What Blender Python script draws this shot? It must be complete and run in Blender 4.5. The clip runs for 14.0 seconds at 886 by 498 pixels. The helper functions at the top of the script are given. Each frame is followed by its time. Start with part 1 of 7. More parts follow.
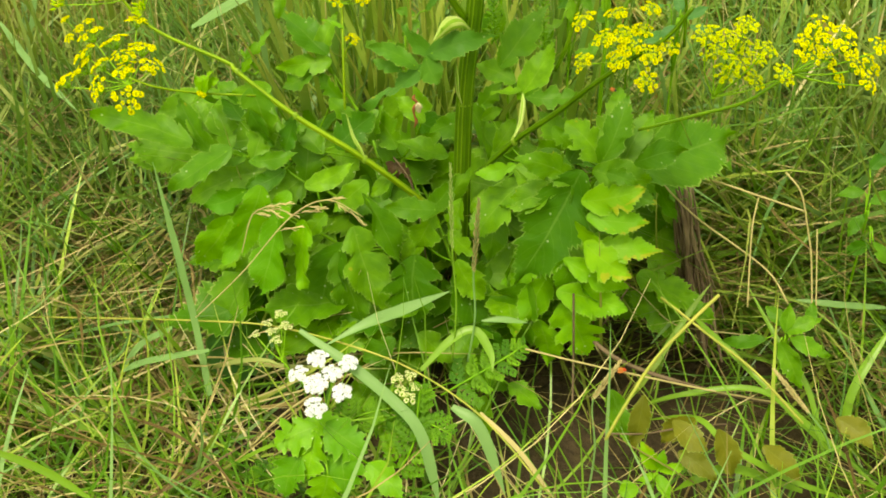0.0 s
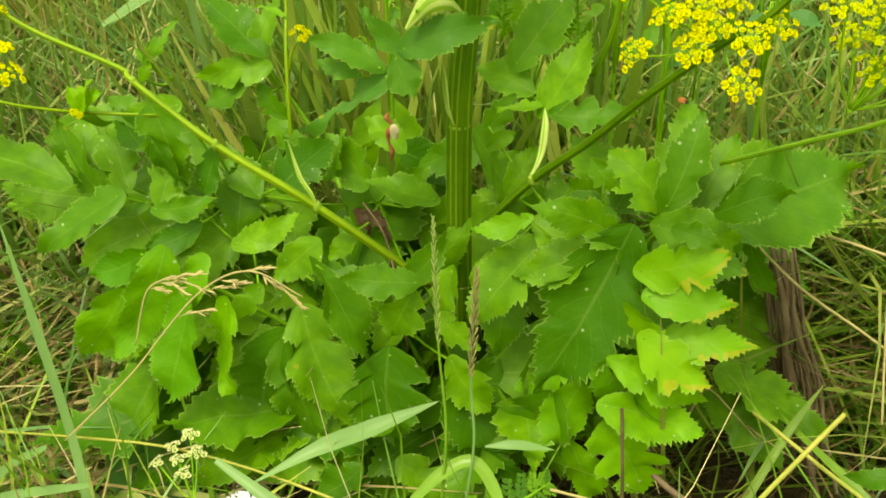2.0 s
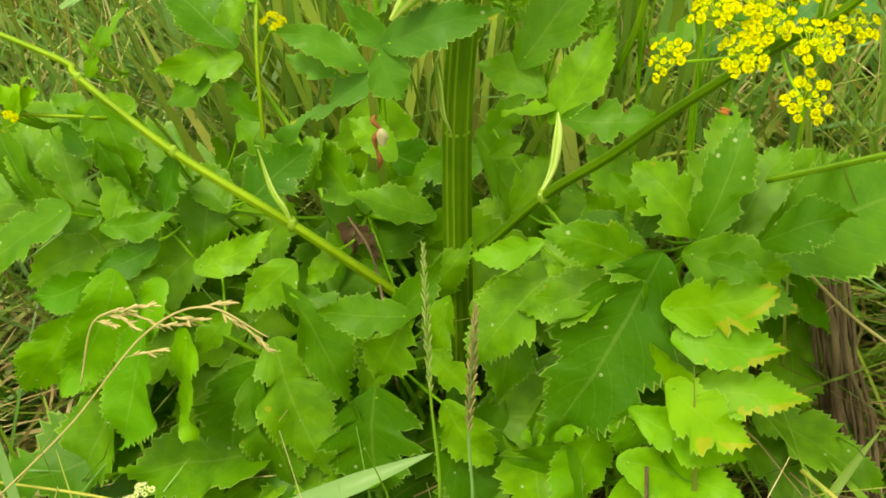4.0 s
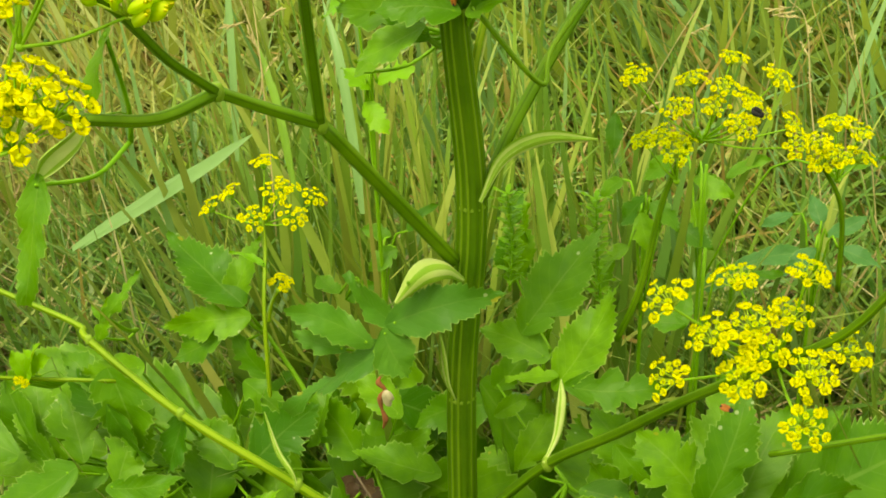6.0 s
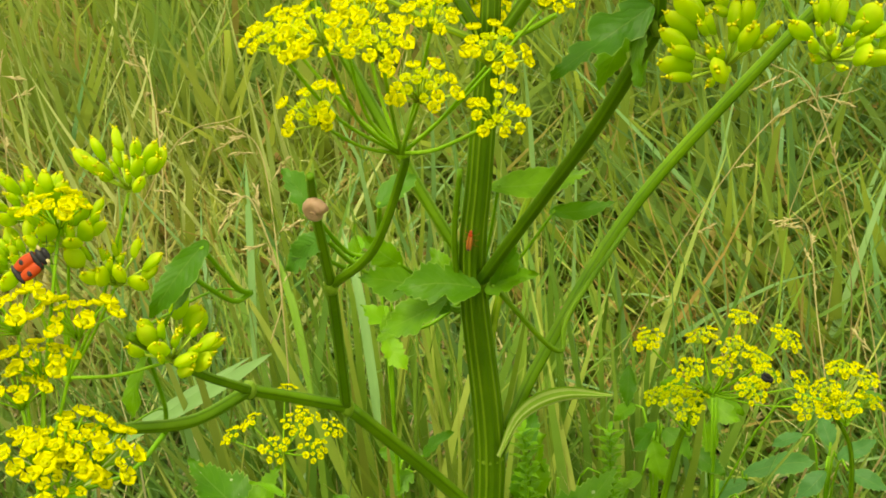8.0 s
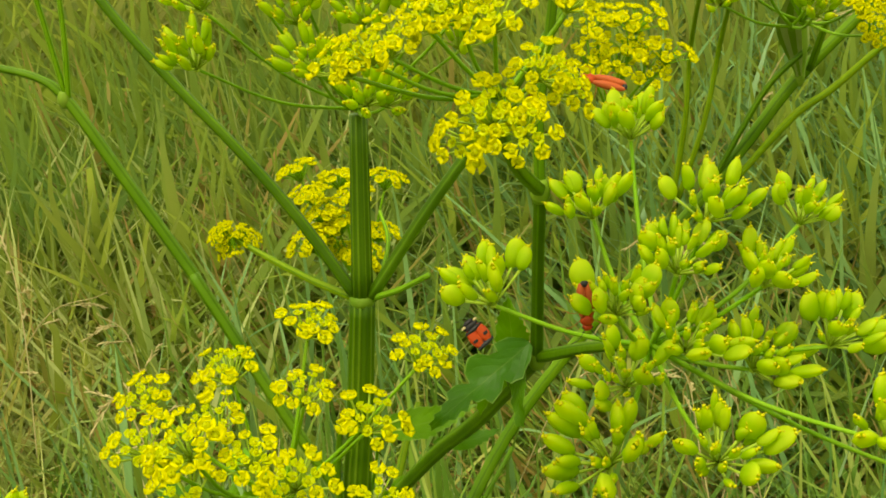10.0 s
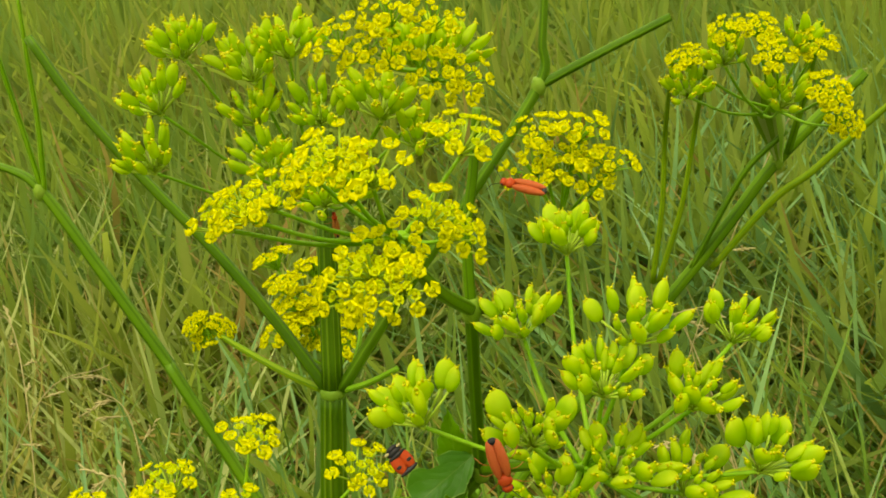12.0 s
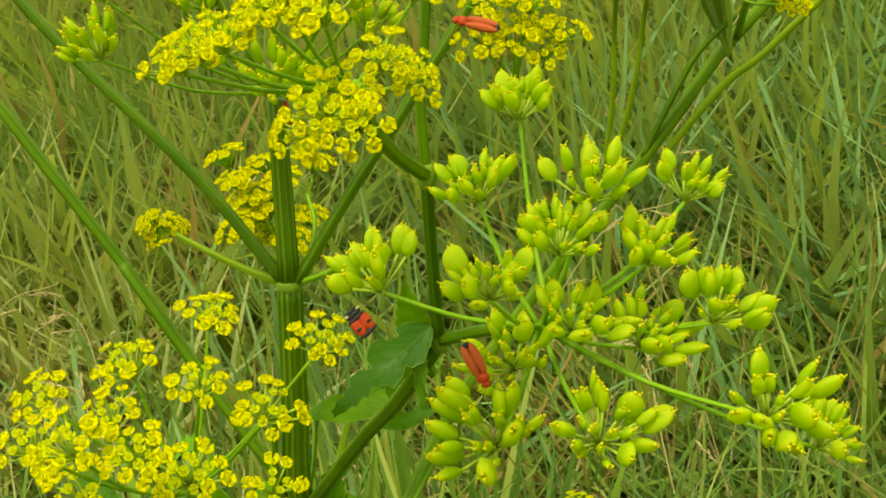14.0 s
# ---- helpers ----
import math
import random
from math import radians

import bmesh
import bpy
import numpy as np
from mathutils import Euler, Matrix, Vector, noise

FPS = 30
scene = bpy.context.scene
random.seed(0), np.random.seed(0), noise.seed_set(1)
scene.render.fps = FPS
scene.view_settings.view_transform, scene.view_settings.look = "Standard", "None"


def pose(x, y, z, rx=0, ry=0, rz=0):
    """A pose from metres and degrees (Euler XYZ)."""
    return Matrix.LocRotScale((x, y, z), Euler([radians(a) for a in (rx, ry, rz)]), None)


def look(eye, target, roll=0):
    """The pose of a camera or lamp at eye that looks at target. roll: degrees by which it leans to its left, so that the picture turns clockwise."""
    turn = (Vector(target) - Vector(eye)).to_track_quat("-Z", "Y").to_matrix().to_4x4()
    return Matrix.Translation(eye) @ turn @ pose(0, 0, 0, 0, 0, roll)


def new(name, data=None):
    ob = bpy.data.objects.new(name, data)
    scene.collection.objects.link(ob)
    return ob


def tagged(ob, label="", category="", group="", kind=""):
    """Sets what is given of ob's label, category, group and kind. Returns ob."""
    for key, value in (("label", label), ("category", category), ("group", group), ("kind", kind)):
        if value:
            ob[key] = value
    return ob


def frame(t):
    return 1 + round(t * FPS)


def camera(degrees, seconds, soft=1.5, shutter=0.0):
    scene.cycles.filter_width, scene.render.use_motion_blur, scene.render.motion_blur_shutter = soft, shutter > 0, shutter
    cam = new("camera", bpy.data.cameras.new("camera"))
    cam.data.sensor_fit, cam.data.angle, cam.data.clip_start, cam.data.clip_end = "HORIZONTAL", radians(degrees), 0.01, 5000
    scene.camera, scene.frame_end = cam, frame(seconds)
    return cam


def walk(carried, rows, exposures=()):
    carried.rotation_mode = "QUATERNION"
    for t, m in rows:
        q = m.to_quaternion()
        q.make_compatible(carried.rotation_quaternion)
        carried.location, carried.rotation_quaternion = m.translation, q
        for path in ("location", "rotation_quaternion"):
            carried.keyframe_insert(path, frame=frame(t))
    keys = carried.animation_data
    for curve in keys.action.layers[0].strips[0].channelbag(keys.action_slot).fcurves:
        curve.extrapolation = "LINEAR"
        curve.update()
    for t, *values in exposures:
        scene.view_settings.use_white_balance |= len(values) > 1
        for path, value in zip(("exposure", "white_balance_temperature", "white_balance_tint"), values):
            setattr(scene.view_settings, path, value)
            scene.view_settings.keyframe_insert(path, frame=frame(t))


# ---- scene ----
cam = camera(39.5, 14.0, soft=1.75)
PATH = [
    (0, (0.121, -0.036, 0.684), (-0.093, 1.566, -0.495), -0.0),
    (0.5, (0.123, -0.026, 0.693), (-0.092, 1.567, -0.497), -0.0),
    (1, (0.115, 0.046, 0.653), (-0.103, 1.653, -0.518), -0.0),
    (1.5, (0.12, 0.161, 0.576), (-0.152, 1.774, -0.574), -1.2),
    (2, (0.121, 0.21, 0.544), (-0.182, 1.823, -0.599), -1.8),
    (4.3, (0.114, 0.299, 0.513), (-0.225, 1.877, -0.67), -2.6),
    (4.5, (0.113, 0.301, 0.517), (-0.233, 1.894, -0.642), -2.8),
    (5, (0.113, 0.308, 0.533), (-0.24, 1.932, -0.579), -2.8),
    (5.5, (0.11, 0.308, 0.543), (-0.239, 1.983, -0.492), -2.3),
    (6, (0.114, 0.314, 0.556), (-0.24, 2.023, -0.42), -2.6),
    (6.5, (0.117, 0.315, 0.571), (-0.245, 2.055, -0.347), -2.8),
    (7, (0.118, 0.318, 0.579), (-0.256, 2.065, -0.32), -2.8),
    (7.5, (0.117, 0.321, 0.6), (-0.278, 2.087, -0.253), -2.8),
    (8, (0.109, 0.323, 0.608), (-0.261, 2.116, -0.198), -2.6),
    (8.5, (0.105, 0.334, 0.629), (-0.254, 2.135, -0.162), -2.2),
    (9, (0.108, 0.342, 0.634), (-0.16, 2.177, -0.115), -1.9),
    (9.2, (0.101, 0.341, 0.643), (-0.067, 2.197, -0.082), -2.8),
    (11.3, (0.121, 0.374, 0.659), (-0.09, 2.243, -0.023), -5.2),
    (11.5, (0.121, 0.369, 0.657), (-0.088, 2.255, 0.024), -4.7),
    (12, (0.125, 0.358, 0.665), (-0.092, 2.246, 0.041), -4.6),
    (12.5, (0.12, 0.362, 0.661), (-0.107, 2.243, 0.022), -4.3),
    (13, (0.118, 0.362, 0.659), (-0.054, 2.226, -0.045), -3.7),
    (13.5, (0.122, 0.352, 0.665), (0.002, 2.185, -0.125), -3.8),
    (14, (0.124, 0.354, 0.656), (-0.023, 2.204, -0.092), -5.4),
]
walk(cam, [(t, look(eye, target, roll)) for t, eye, target, roll in PATH],
     exposures=[(0.0, 0.84, 8600, 2), (4.0, 0.88, 8600, 2), (5.0, 0.92, 8600, 2), (6.0, 0.75, 8600, 2), (6.8, 0.7, 8600, 2), (8.2, 0.59, 8600, 2), (8.7, 0.32, 8600, 2), (12.5, 0.27, 8600, 2), (14.0, 0.31, 8600, 2)])

# ---- light: bright overcast sky ----
world = bpy.data.worlds.new("overcast_sky")
scene.world = world
world.use_nodes = True
wn = world.node_tree
sky = wn.nodes.new("ShaderNodeTexSky")
sky.sky_type = "NISHITA"
sky.sun_disc = False
sky.sun_elevation, sky.sun_rotation = radians(58), radians(-150)
sky.air_density, sky.dust_density, sky.ozone_density = 1.0, 4.0, 1.0
whiten = wn.nodes.new("ShaderNodeMixRGB")
whiten.inputs[0].default_value = 0.65
whiten.inputs[2].default_value = (8.8, 9.2, 6.6, 1)
wn.links.new(sky.outputs[0], whiten.inputs[1])
wn.links.new(whiten.outputs[0], wn.nodes["Background"].inputs[0])
wn.nodes["Background"].inputs[1].default_value = 0.135
sun = new("sun", bpy.data.lights.new("sun", "SUN"))
sun.data.energy, sun.data.angle, sun.data.color = 2.0, radians(18), (1.0, 0.97, 0.9)
sun.matrix_world = look((0, 0, 3), (0.5, 1.1, 0.0))


# ---- materials ----
def node(nt, kind, **inputs):
    n = nt.nodes.new(kind)
    for k, v in inputs.items():
        n.inputs[k.replace("_", " ")].default_value = v
    return n


def blank(name):
    m = bpy.data.materials.new(name)
    m.use_nodes = True
    nt = m.node_tree
    return m, nt, nt.nodes["Principled BSDF"], nt.nodes["Material Output"]


def ramp(nt, stops, fac):
    r = nt.nodes.new("ShaderNodeValToRGB")
    els = r.color_ramp.elements
    while len(els) < len(stops):
        els.new(0.5)
    for e, (p, c) in zip(els, stops):
        e.position, e.color = p, (*c, 1)
    nt.links.new(fac, r.inputs[0])
    return r.outputs[0]


def mixed(nt, a, b, fac, mode="MIX"):
    m = nt.nodes.new("ShaderNodeMixRGB")
    m.blend_type = mode
    for sock, v in ((m.inputs[0], fac), (m.inputs[1], a), (m.inputs[2], b)):
        if isinstance(v, bpy.types.NodeSocket):
            nt.links.new(v, sock)
        else:
            sock.default_value = v if isinstance(v, float) else (*v, 1)
    return m.outputs[0]


def math_node(nt, op, a, b=0.0):
    m = nt.nodes.new("ShaderNodeMath")
    m.operation = op
    for sock, v in ((m.inputs[0], a), (m.inputs[1], b)):
        if isinstance(v, bpy.types.NodeSocket):
            nt.links.new(v, sock)
        else:
            sock.default_value = v
    return m.outputs[0]


def leafy(nt, bsdf, out, colour, glow, share, rough=0.45):
    """Thin living tissue: gloss and body colour, with light passing through."""
    nt.links.new(colour, bsdf.inputs["Base Color"])
    bsdf.inputs["Roughness"].default_value = rough
    bsdf.inputs["Specular IOR Level"].default_value = 0.25
    tr = nt.nodes.new("ShaderNodeBsdfTranslucent")
    nt.links.new(mixed(nt, colour, glow, 0.6), tr.inputs[0])
    mx = nt.nodes.new("ShaderNodeMixShader")
    mx.inputs[0].default_value = share
    nt.links.new(bsdf.outputs[0], mx.inputs[1])
    nt.links.new(tr.outputs[0], mx.inputs[2])
    nt.links.new(mx.outputs[0], out.inputs[0])


def leaf_material(name, dark, light, glow, blotch, veins=1.0, scorched=0.63):
    m, nt, bsdf, out = blank(name)
    info = nt.nodes.new("ShaderNodeObjectInfo")
    co = nt.nodes.new("ShaderNodeTexCoord")
    uv = nt.nodes.new("ShaderNodeSeparateXYZ")
    nt.links.new(co.outputs["UV"], uv.inputs[0])
    side = math_node(nt, "ABSOLUTE", uv.outputs[0])
    # side veins climb from the midrib towards the margin
    run = math_node(nt, "SUBTRACT", uv.outputs[1], math_node(nt, "MULTIPLY", side, 0.22))
    saw = math_node(nt, "ABSOLUTE", math_node(nt, "SUBTRACT", math_node(nt, "FRACT", math_node(nt, "MULTIPLY", run, 9.0)), 0.5))
    lateral = math_node(nt, "LESS_THAN", saw, 0.035)
    mid = math_node(nt, "LESS_THAN", side, 0.035)
    vein = math_node(nt, "MAXIMUM", math_node(nt, "MULTIPLY", lateral, 0.45), mid)
    n1 = node(nt, "ShaderNodeTexNoise", Scale=18.0, Detail=4.0)
    nt.links.new(co.outputs["Object"], n1.inputs[0])
    n2 = node(nt, "ShaderNodeTexNoise", Scale=260.0, Detail=2.0)
    nt.links.new(co.outputs["Object"], n2.inputs[0])
    tone = math_node(nt, "ADD", math_node(nt, "MULTIPLY", info.outputs["Random"], 0.6), math_node(nt, "MULTIPLY", n1.outputs[0], 0.4))
    colour = ramp(nt, [(0.15, dark), (0.85, light)], tone)
    mott = node(nt, "ShaderNodeTexNoise", Scale=95.0, Detail=5.0)
    nt.links.new(co.outputs["Object"], mott.inputs[0])
    colour = mixed(nt, colour, dark, ramp(nt, [(0.4, (0.45, 0.45, 0.45)), (0.6, (0, 0, 0))], mott.outputs[0]))
    colour = mixed(nt, colour, blotch, ramp(nt, [(0.58, (0, 0, 0)), (0.75, (0.7, 0.7, 0.7))], n1.outputs[0]))
    colour = mixed(nt, colour, (0.35, 0.47, 0.13), math_node(nt, "MULTIPLY", vein, 0.13 * veins))
    # yellow-brown scorched patches near the margin
    scorch = node(nt, "ShaderNodeTexNoise", Scale=42.0, Detail=3.0)
    nt.links.new(co.outputs["Object"], scorch.inputs[0])
    edge = math_node(nt, "MULTIPLY", math_node(nt, "GREATER_THAN", side, 0.55), math_node(nt, "GREATER_THAN", scorch.outputs[0], scorched))
    colour = mixed(nt, colour, (0.36, 0.3, 0.025), math_node(nt, "MULTIPLY", edge, 0.55))
    # thin pale rim
    colour = mixed(nt, colour, (0.3, 0.46, 0.1), math_node(nt, "MULTIPLY", math_node(nt, "GREATER_THAN", side, 0.955), 0.45))
    # small pale flecks and insect marks
    v = node(nt, "ShaderNodeTexVoronoi", Scale=110.0)
    nt.links.new(co.outputs["Object"], v.inputs[0])
    fleck = math_node(nt, "LESS_THAN", v.outputs["Distance"], 0.09)
    colour = mixed(nt, colour, (0.42, 0.5, 0.28), math_node(nt, "MULTIPLY", fleck, 0.6))
    # brown insect bites
    w = node(nt, "ShaderNodeTexVoronoi", Scale=26.0)
    nt.links.new(co.outputs["Object"], w.inputs[0])
    colour = mixed(nt, colour, (0.16, 0.12, 0.03), math_node(nt, "MULTIPLY", math_node(nt, "LESS_THAN", w.outputs["Distance"], 0.045), 0.75))
    bump = node(nt, "ShaderNodeBump", Strength=0.6, Distance=0.001)
    quilt = math_node(nt, "MULTIPLY", mott.outputs[0], 1.6)
    nt.links.new(math_node(nt, "ADD", quilt, math_node(nt, "ADD", math_node(nt, "MULTIPLY", n2.outputs[0], 0.5), math_node(nt, "MULTIPLY", math_node(nt, "SUBTRACT", math_node(nt, "MULTIPLY", saw, 0.4), vein), 0.4))), bump.inputs["Height"])
    nt.links.new(bump.outputs[0], bsdf.inputs["Normal"])
    leafy(nt, bsdf, out, colour, glow, 0.22, 0.46)
    bsdf.inputs["Specular IOR Level"].default_value = 0.2
    return m


def blade_material(name, stops, glow, share, rough=0.5, per="Random Per Island", tip=None, patch=None, dry=None, gloss=0.25):
    m, nt, bsdf, out = blank(name)
    if per == "Random Per Island":
        rnd = nt.nodes.new("ShaderNodeNewGeometry").outputs["Random Per Island"]
    else:
        rnd = nt.nodes.new("ShaderNodeObjectInfo").outputs["Random"]
    co = nt.nodes.new("ShaderNodeTexCoord")
    n = node(nt, "ShaderNodeTexNoise", Scale=60.0, Detail=3.0)
    nt.links.new(co.outputs["Object"], n.inputs[0])
    colour = ramp(nt, stops, math_node(nt, "ADD", math_node(nt, "MULTIPLY", rnd, 0.8), math_node(nt, "MULTIPLY", n.outputs[0], 0.2)))
    if patch:
        wide = node(nt, "ShaderNodeTexNoise", Scale=3.2, Detail=3.0)
        nt.links.new(co.outputs["Object"], wide.inputs[0])
        colour = mixed(nt, colour, patch, ramp(nt, [(0.42, (0, 0, 0)), (0.62, (0.75, 0.75, 0.75))], wide.outputs[0]))
    if dry:
        wide = node(nt, "ShaderNodeTexNoise", Scale=2.1, Detail=4.0)
        nt.links.new(co.outputs["Object"], wide.inputs[0])
        colour = mixed(nt, colour, dry, ramp(nt, [(0.5, (0, 0, 0)), (0.66, (0.8, 0.8, 0.8))], wide.outputs[0]))
    if tip:
        uv = nt.nodes.new("ShaderNodeSeparateXYZ")
        nt.links.new(co.outputs["UV"], uv.inputs[0])
        colour = mixed(nt, colour, tip, ramp(nt, [(0.6, (0, 0, 0)), (1.0, (1, 1, 1))], uv.outputs[1]))
    leafy(nt, bsdf, out, colour, glow, share, rough)
    bsdf.inputs["Specular IOR Level"].default_value = gloss
    return m


def stalk_material(name, a, b, rough=0.4):
    m, nt, bsdf, out = blank(name)
    co = nt.nodes.new("ShaderNodeTexCoord")
    n = node(nt, "ShaderNodeTexNoise", Scale=45.0, Detail=4.0)
    nt.links.new(co.outputs["Object"], n.inputs[0])
    fine = node(nt, "ShaderNodeTexNoise", Scale=900.0, Detail=2.0)
    nt.links.new(co.outputs["Object"], fine.inputs[0])
    colour = ramp(nt, [(0.3, a), (0.7, b)], n.outputs[0])
    nt.links.new(colour, bsdf.inputs["Base Color"])
    bump = node(nt, "ShaderNodeBump", Strength=0.25, Distance=0.0004)
    nt.links.new(fine.outputs[0], bump.inputs["Height"])
    nt.links.new(bump.outputs[0], bsdf.inputs["Normal"])
    bsdf.inputs["Roughness"].default_value = rough + 0.08
    bsdf.inputs["Specular IOR Level"].default_value = 0.16
    bsdf.inputs["Subsurface Weight"].default_value = 0.15
    bsdf.inputs["Subsurface Radius"].default_value = (0.002, 0.003, 0.001)
    return m


LEAF = leaf_material("leaf_green", (0.028, 0.125, 0.004), (0.162, 0.37, 0.012), (0.23, 0.51, 0.005), (0.14, 0.335, 0.01))
LEAF_PALE = leaf_material("leaf_yellow_green", (0.1, 0.3, 0.01), (0.19, 0.4, 0.012), (0.36, 0.6, 0.01), (0.45, 0.43, 0.02), 0.7, 0.53)
LEAF_BRIGHT = leaf_material("leaf_bright_green", (0.055, 0.21, 0.007), (0.165, 0.4, 0.012), (0.25, 0.54, 0.008), (0.18, 0.38, 0.012))
LEAF_GREY = leaf_material("leaf_downy_green", (0.035, 0.14, 0.012), (0.085, 0.235, 0.018), (0.17, 0.42, 0.015), (0.1, 0.26, 0.02), 0.6)
LEAF_DEAD = leaf_material("leaf_dead_brown", (0.06, 0.035, 0.018), (0.15, 0.09, 0.045), (0.2, 0.1, 0.04), (0.1, 0.05, 0.02), 0.5)
LEAF_BLUE = leaf_material("leaf_blue_green", (0.05, 0.17, 0.045), (0.09, 0.26, 0.06), (0.15, 0.4, 0.05), (0.1, 0.27, 0.07), 1.4)
LEAF_BROWN = leaf_material("leaf_withered", (0.09, 0.11, 0.01), (0.18, 0.18, 0.016), (0.3, 0.3, 0.025), (0.22, 0.14, 0.025), 0.7)
STEM_DARK = stalk_material("groove_and_shaded_branch_green", (0.045, 0.12, 0.004), (0.08, 0.175, 0.007))
STEM_PALE = stalk_material("stem_ridge_green", (0.105, 0.21, 0.01), (0.16, 0.27, 0.02))
NODE = stalk_material("stem_joint_pale_green", (0.13, 0.25, 0.02), (0.21, 0.33, 0.04))
BRANCH = stalk_material("branch_green", (0.07, 0.175, 0.006), (0.12, 0.245, 0.01))
BRANCH_PALE = stalk_material("branch_yellow_green", (0.135, 0.24, 0.008), (0.2, 0.31, 0.014))
STALK = stalk_material("leaf_stalk_green", (0.1, 0.27, 0.01), (0.17, 0.37, 0.02))
RAY = stalk_material("ray_green", (0.15, 0.36, 0.015), (0.24, 0.45, 0.03))
SHEATH = stalk_material("sheath_cream_green", (0.3, 0.42, 0.1), (0.48, 0.56, 0.24))
SHEATH_GREEN = stalk_material("sheath_rib_green", (0.16, 0.32, 0.025), (0.24, 0.4, 0.05))
PETAL = blade_material("parsnip_petal_yellow", [(0.0, (0.66, 0.62, 0.008)), (1.0, (0.78, 0.74, 0.014))], (0.9, 0.95, 0.01), 0.35, 0.6)
PETAL_GREEN = blade_material("parsnip_petal_young", [(0.0, (0.5, 0.6, 0.012)), (1.0, (0.66, 0.7, 0.02))], (0.8, 0.9, 0.01), 0.35, 0.6, "Object Info")
DISC = stalk_material("parsnip_disc_green_gold", (0.33, 0.38, 0.008), (0.46, 0.48, 0.014), 0.55)
FRUIT = blade_material("parsnip_fruit_green", [(0.0, (0.29, 0.5, 0.018)), (0.5, (0.4, 0.6, 0.028)), (1.0, (0.54, 0.68, 0.045))], (0.7, 0.94, 0.02), 0.46, 0.6, "Object Info", tip=(0.56, 0.66, 0.03))
FRUIT_TIP = stalk_material("parsnip_fruit_tip_yellow", (0.48, 0.48, 0.015), (0.6, 0.56, 0.03), 0.6)
RAY_PALE = stalk_material("pedicel_pale_green", (0.3, 0.46, 0.04), (0.42, 0.56, 0.08), 0.5)
WHITE = blade_material("white_petal", [(0.0, (0.72, 0.75, 0.86)), (1.0, (0.82, 0.85, 0.94))], (0.84, 0.87, 0.96), 0.3, 0.6)
CREAM = blade_material("cream_petal", [(0.0, (0.6, 0.6, 0.3)), (1.0, (0.75, 0.76, 0.5))], (0.8, 0.8, 0.6), 0.3, 0.6)
GRASS = blade_material("grass_green", [(0.05, (0.03, 0.12, 0.01)), (0.35, (0.08, 0.22, 0.015)), (0.65, (0.17, 0.33, 0.03)), (0.85, (0.33, 0.44, 0.07)), (1.0, (0.48, 0.5, 0.16))], (0.35, 0.5, 0.03), 0.22, 0.34, gloss=0.36)
MEADOW = blade_material("meadow_green", [(0.02, (0.045, 0.14, 0.016)), (0.3, (0.1, 0.225, 0.03)), (0.6, (0.19, 0.32, 0.04)), (0.82, (0.33, 0.41, 0.08)), (1.0, (0.5, 0.47, 0.15))], (0.32, 0.44, 0.05), 0.25, 0.42, patch=(0.075, 0.19, 0.04), dry=(0.3, 0.25, 0.07), gloss=0.3)
MEADOW_FAR = blade_material("meadow_far_green", [(0.05, (0.16, 0.27, 0.047)), (0.5, (0.21, 0.32, 0.057)), (0.95, (0.27, 0.36, 0.075))], (0.38, 0.46, 0.06), 0.6, 0.8, patch=(0.085, 0.2, 0.05), dry=(0.31, 0.3, 0.09), gloss=0.2)
PALE_GRASS = blade_material("pale_bleached_grass", [(0.05, (0.22, 0.31, 0.08)), (0.5, (0.34, 0.42, 0.13)), (0.95, (0.5, 0.54, 0.22))], (0.45, 0.52, 0.15), 0.4, 0.5, gloss=0.25)
STRAW_FAR = blade_material("straw_far", [(0.05, (0.27, 0.16, 0.045)), (0.4, (0.35, 0.24, 0.07)), (0.7, (0.41, 0.32, 0.1)), (0.95, (0.5, 0.43, 0.18))], (0.5, 0.38, 0.12), 0.4, 0.65, patch=(0.22, 0.24, 0.05), gloss=0.25)
GRASS_BLUE = blade_material("grass_blue_green", [(0.1, (0.09, 0.22, 0.065)), (0.9, (0.22, 0.38, 0.14))], (0.28, 0.46, 0.12), 0.25, 0.38)
STRAW = blade_material("straw", [(0.05, (0.17, 0.12, 0.05)), (0.4, (0.36, 0.3, 0.13)), (0.75, (0.55, 0.48, 0.25)), (0.95, (0.7, 0.64, 0.42))], (0.65, 0.55, 0.28), 0.2, 0.42)
YELLOWED = stalk_material("yellowed_grass_stem", (0.22, 0.27, 0.045), (0.38, 0.37, 0.09), 0.45)
SPIKE = blade_material("grass_spike_grey_green", [(0.1, (0.25, 0.36, 0.1)), (0.9, (0.42, 0.5, 0.2))], (0.4, 0.45, 0.2), 0.25, 0.6)
SEED = blade_material("grass_seed_head", [(0.1, (0.45, 0.38, 0.17)), (0.9, (0.65, 0.56, 0.32))], (0.65, 0.55, 0.3), 0.25, 0.6)
SPIKE_BROWN = blade_material("grass_spike_brown", [(0.1, (0.2, 0.19, 0.07)), (0.9, (0.38, 0.34, 0.15))], (0.4, 0.36, 0.15), 0.25, 0.6)
DEAD = stalk_material("dead_stem_brown", (0.075, 0.052, 0.032), (0.2, 0.15, 0.1), 0.8)
THATCH = blade_material("thatch", [(0.05, (0.055, 0.03, 0.011)), (0.4, (0.15, 0.1, 0.038)), (0.75, (0.32, 0.25, 0.11)), (0.95, (0.6, 0.53, 0.3))], (0.45, 0.36, 0.15), 0.15, 0.45)

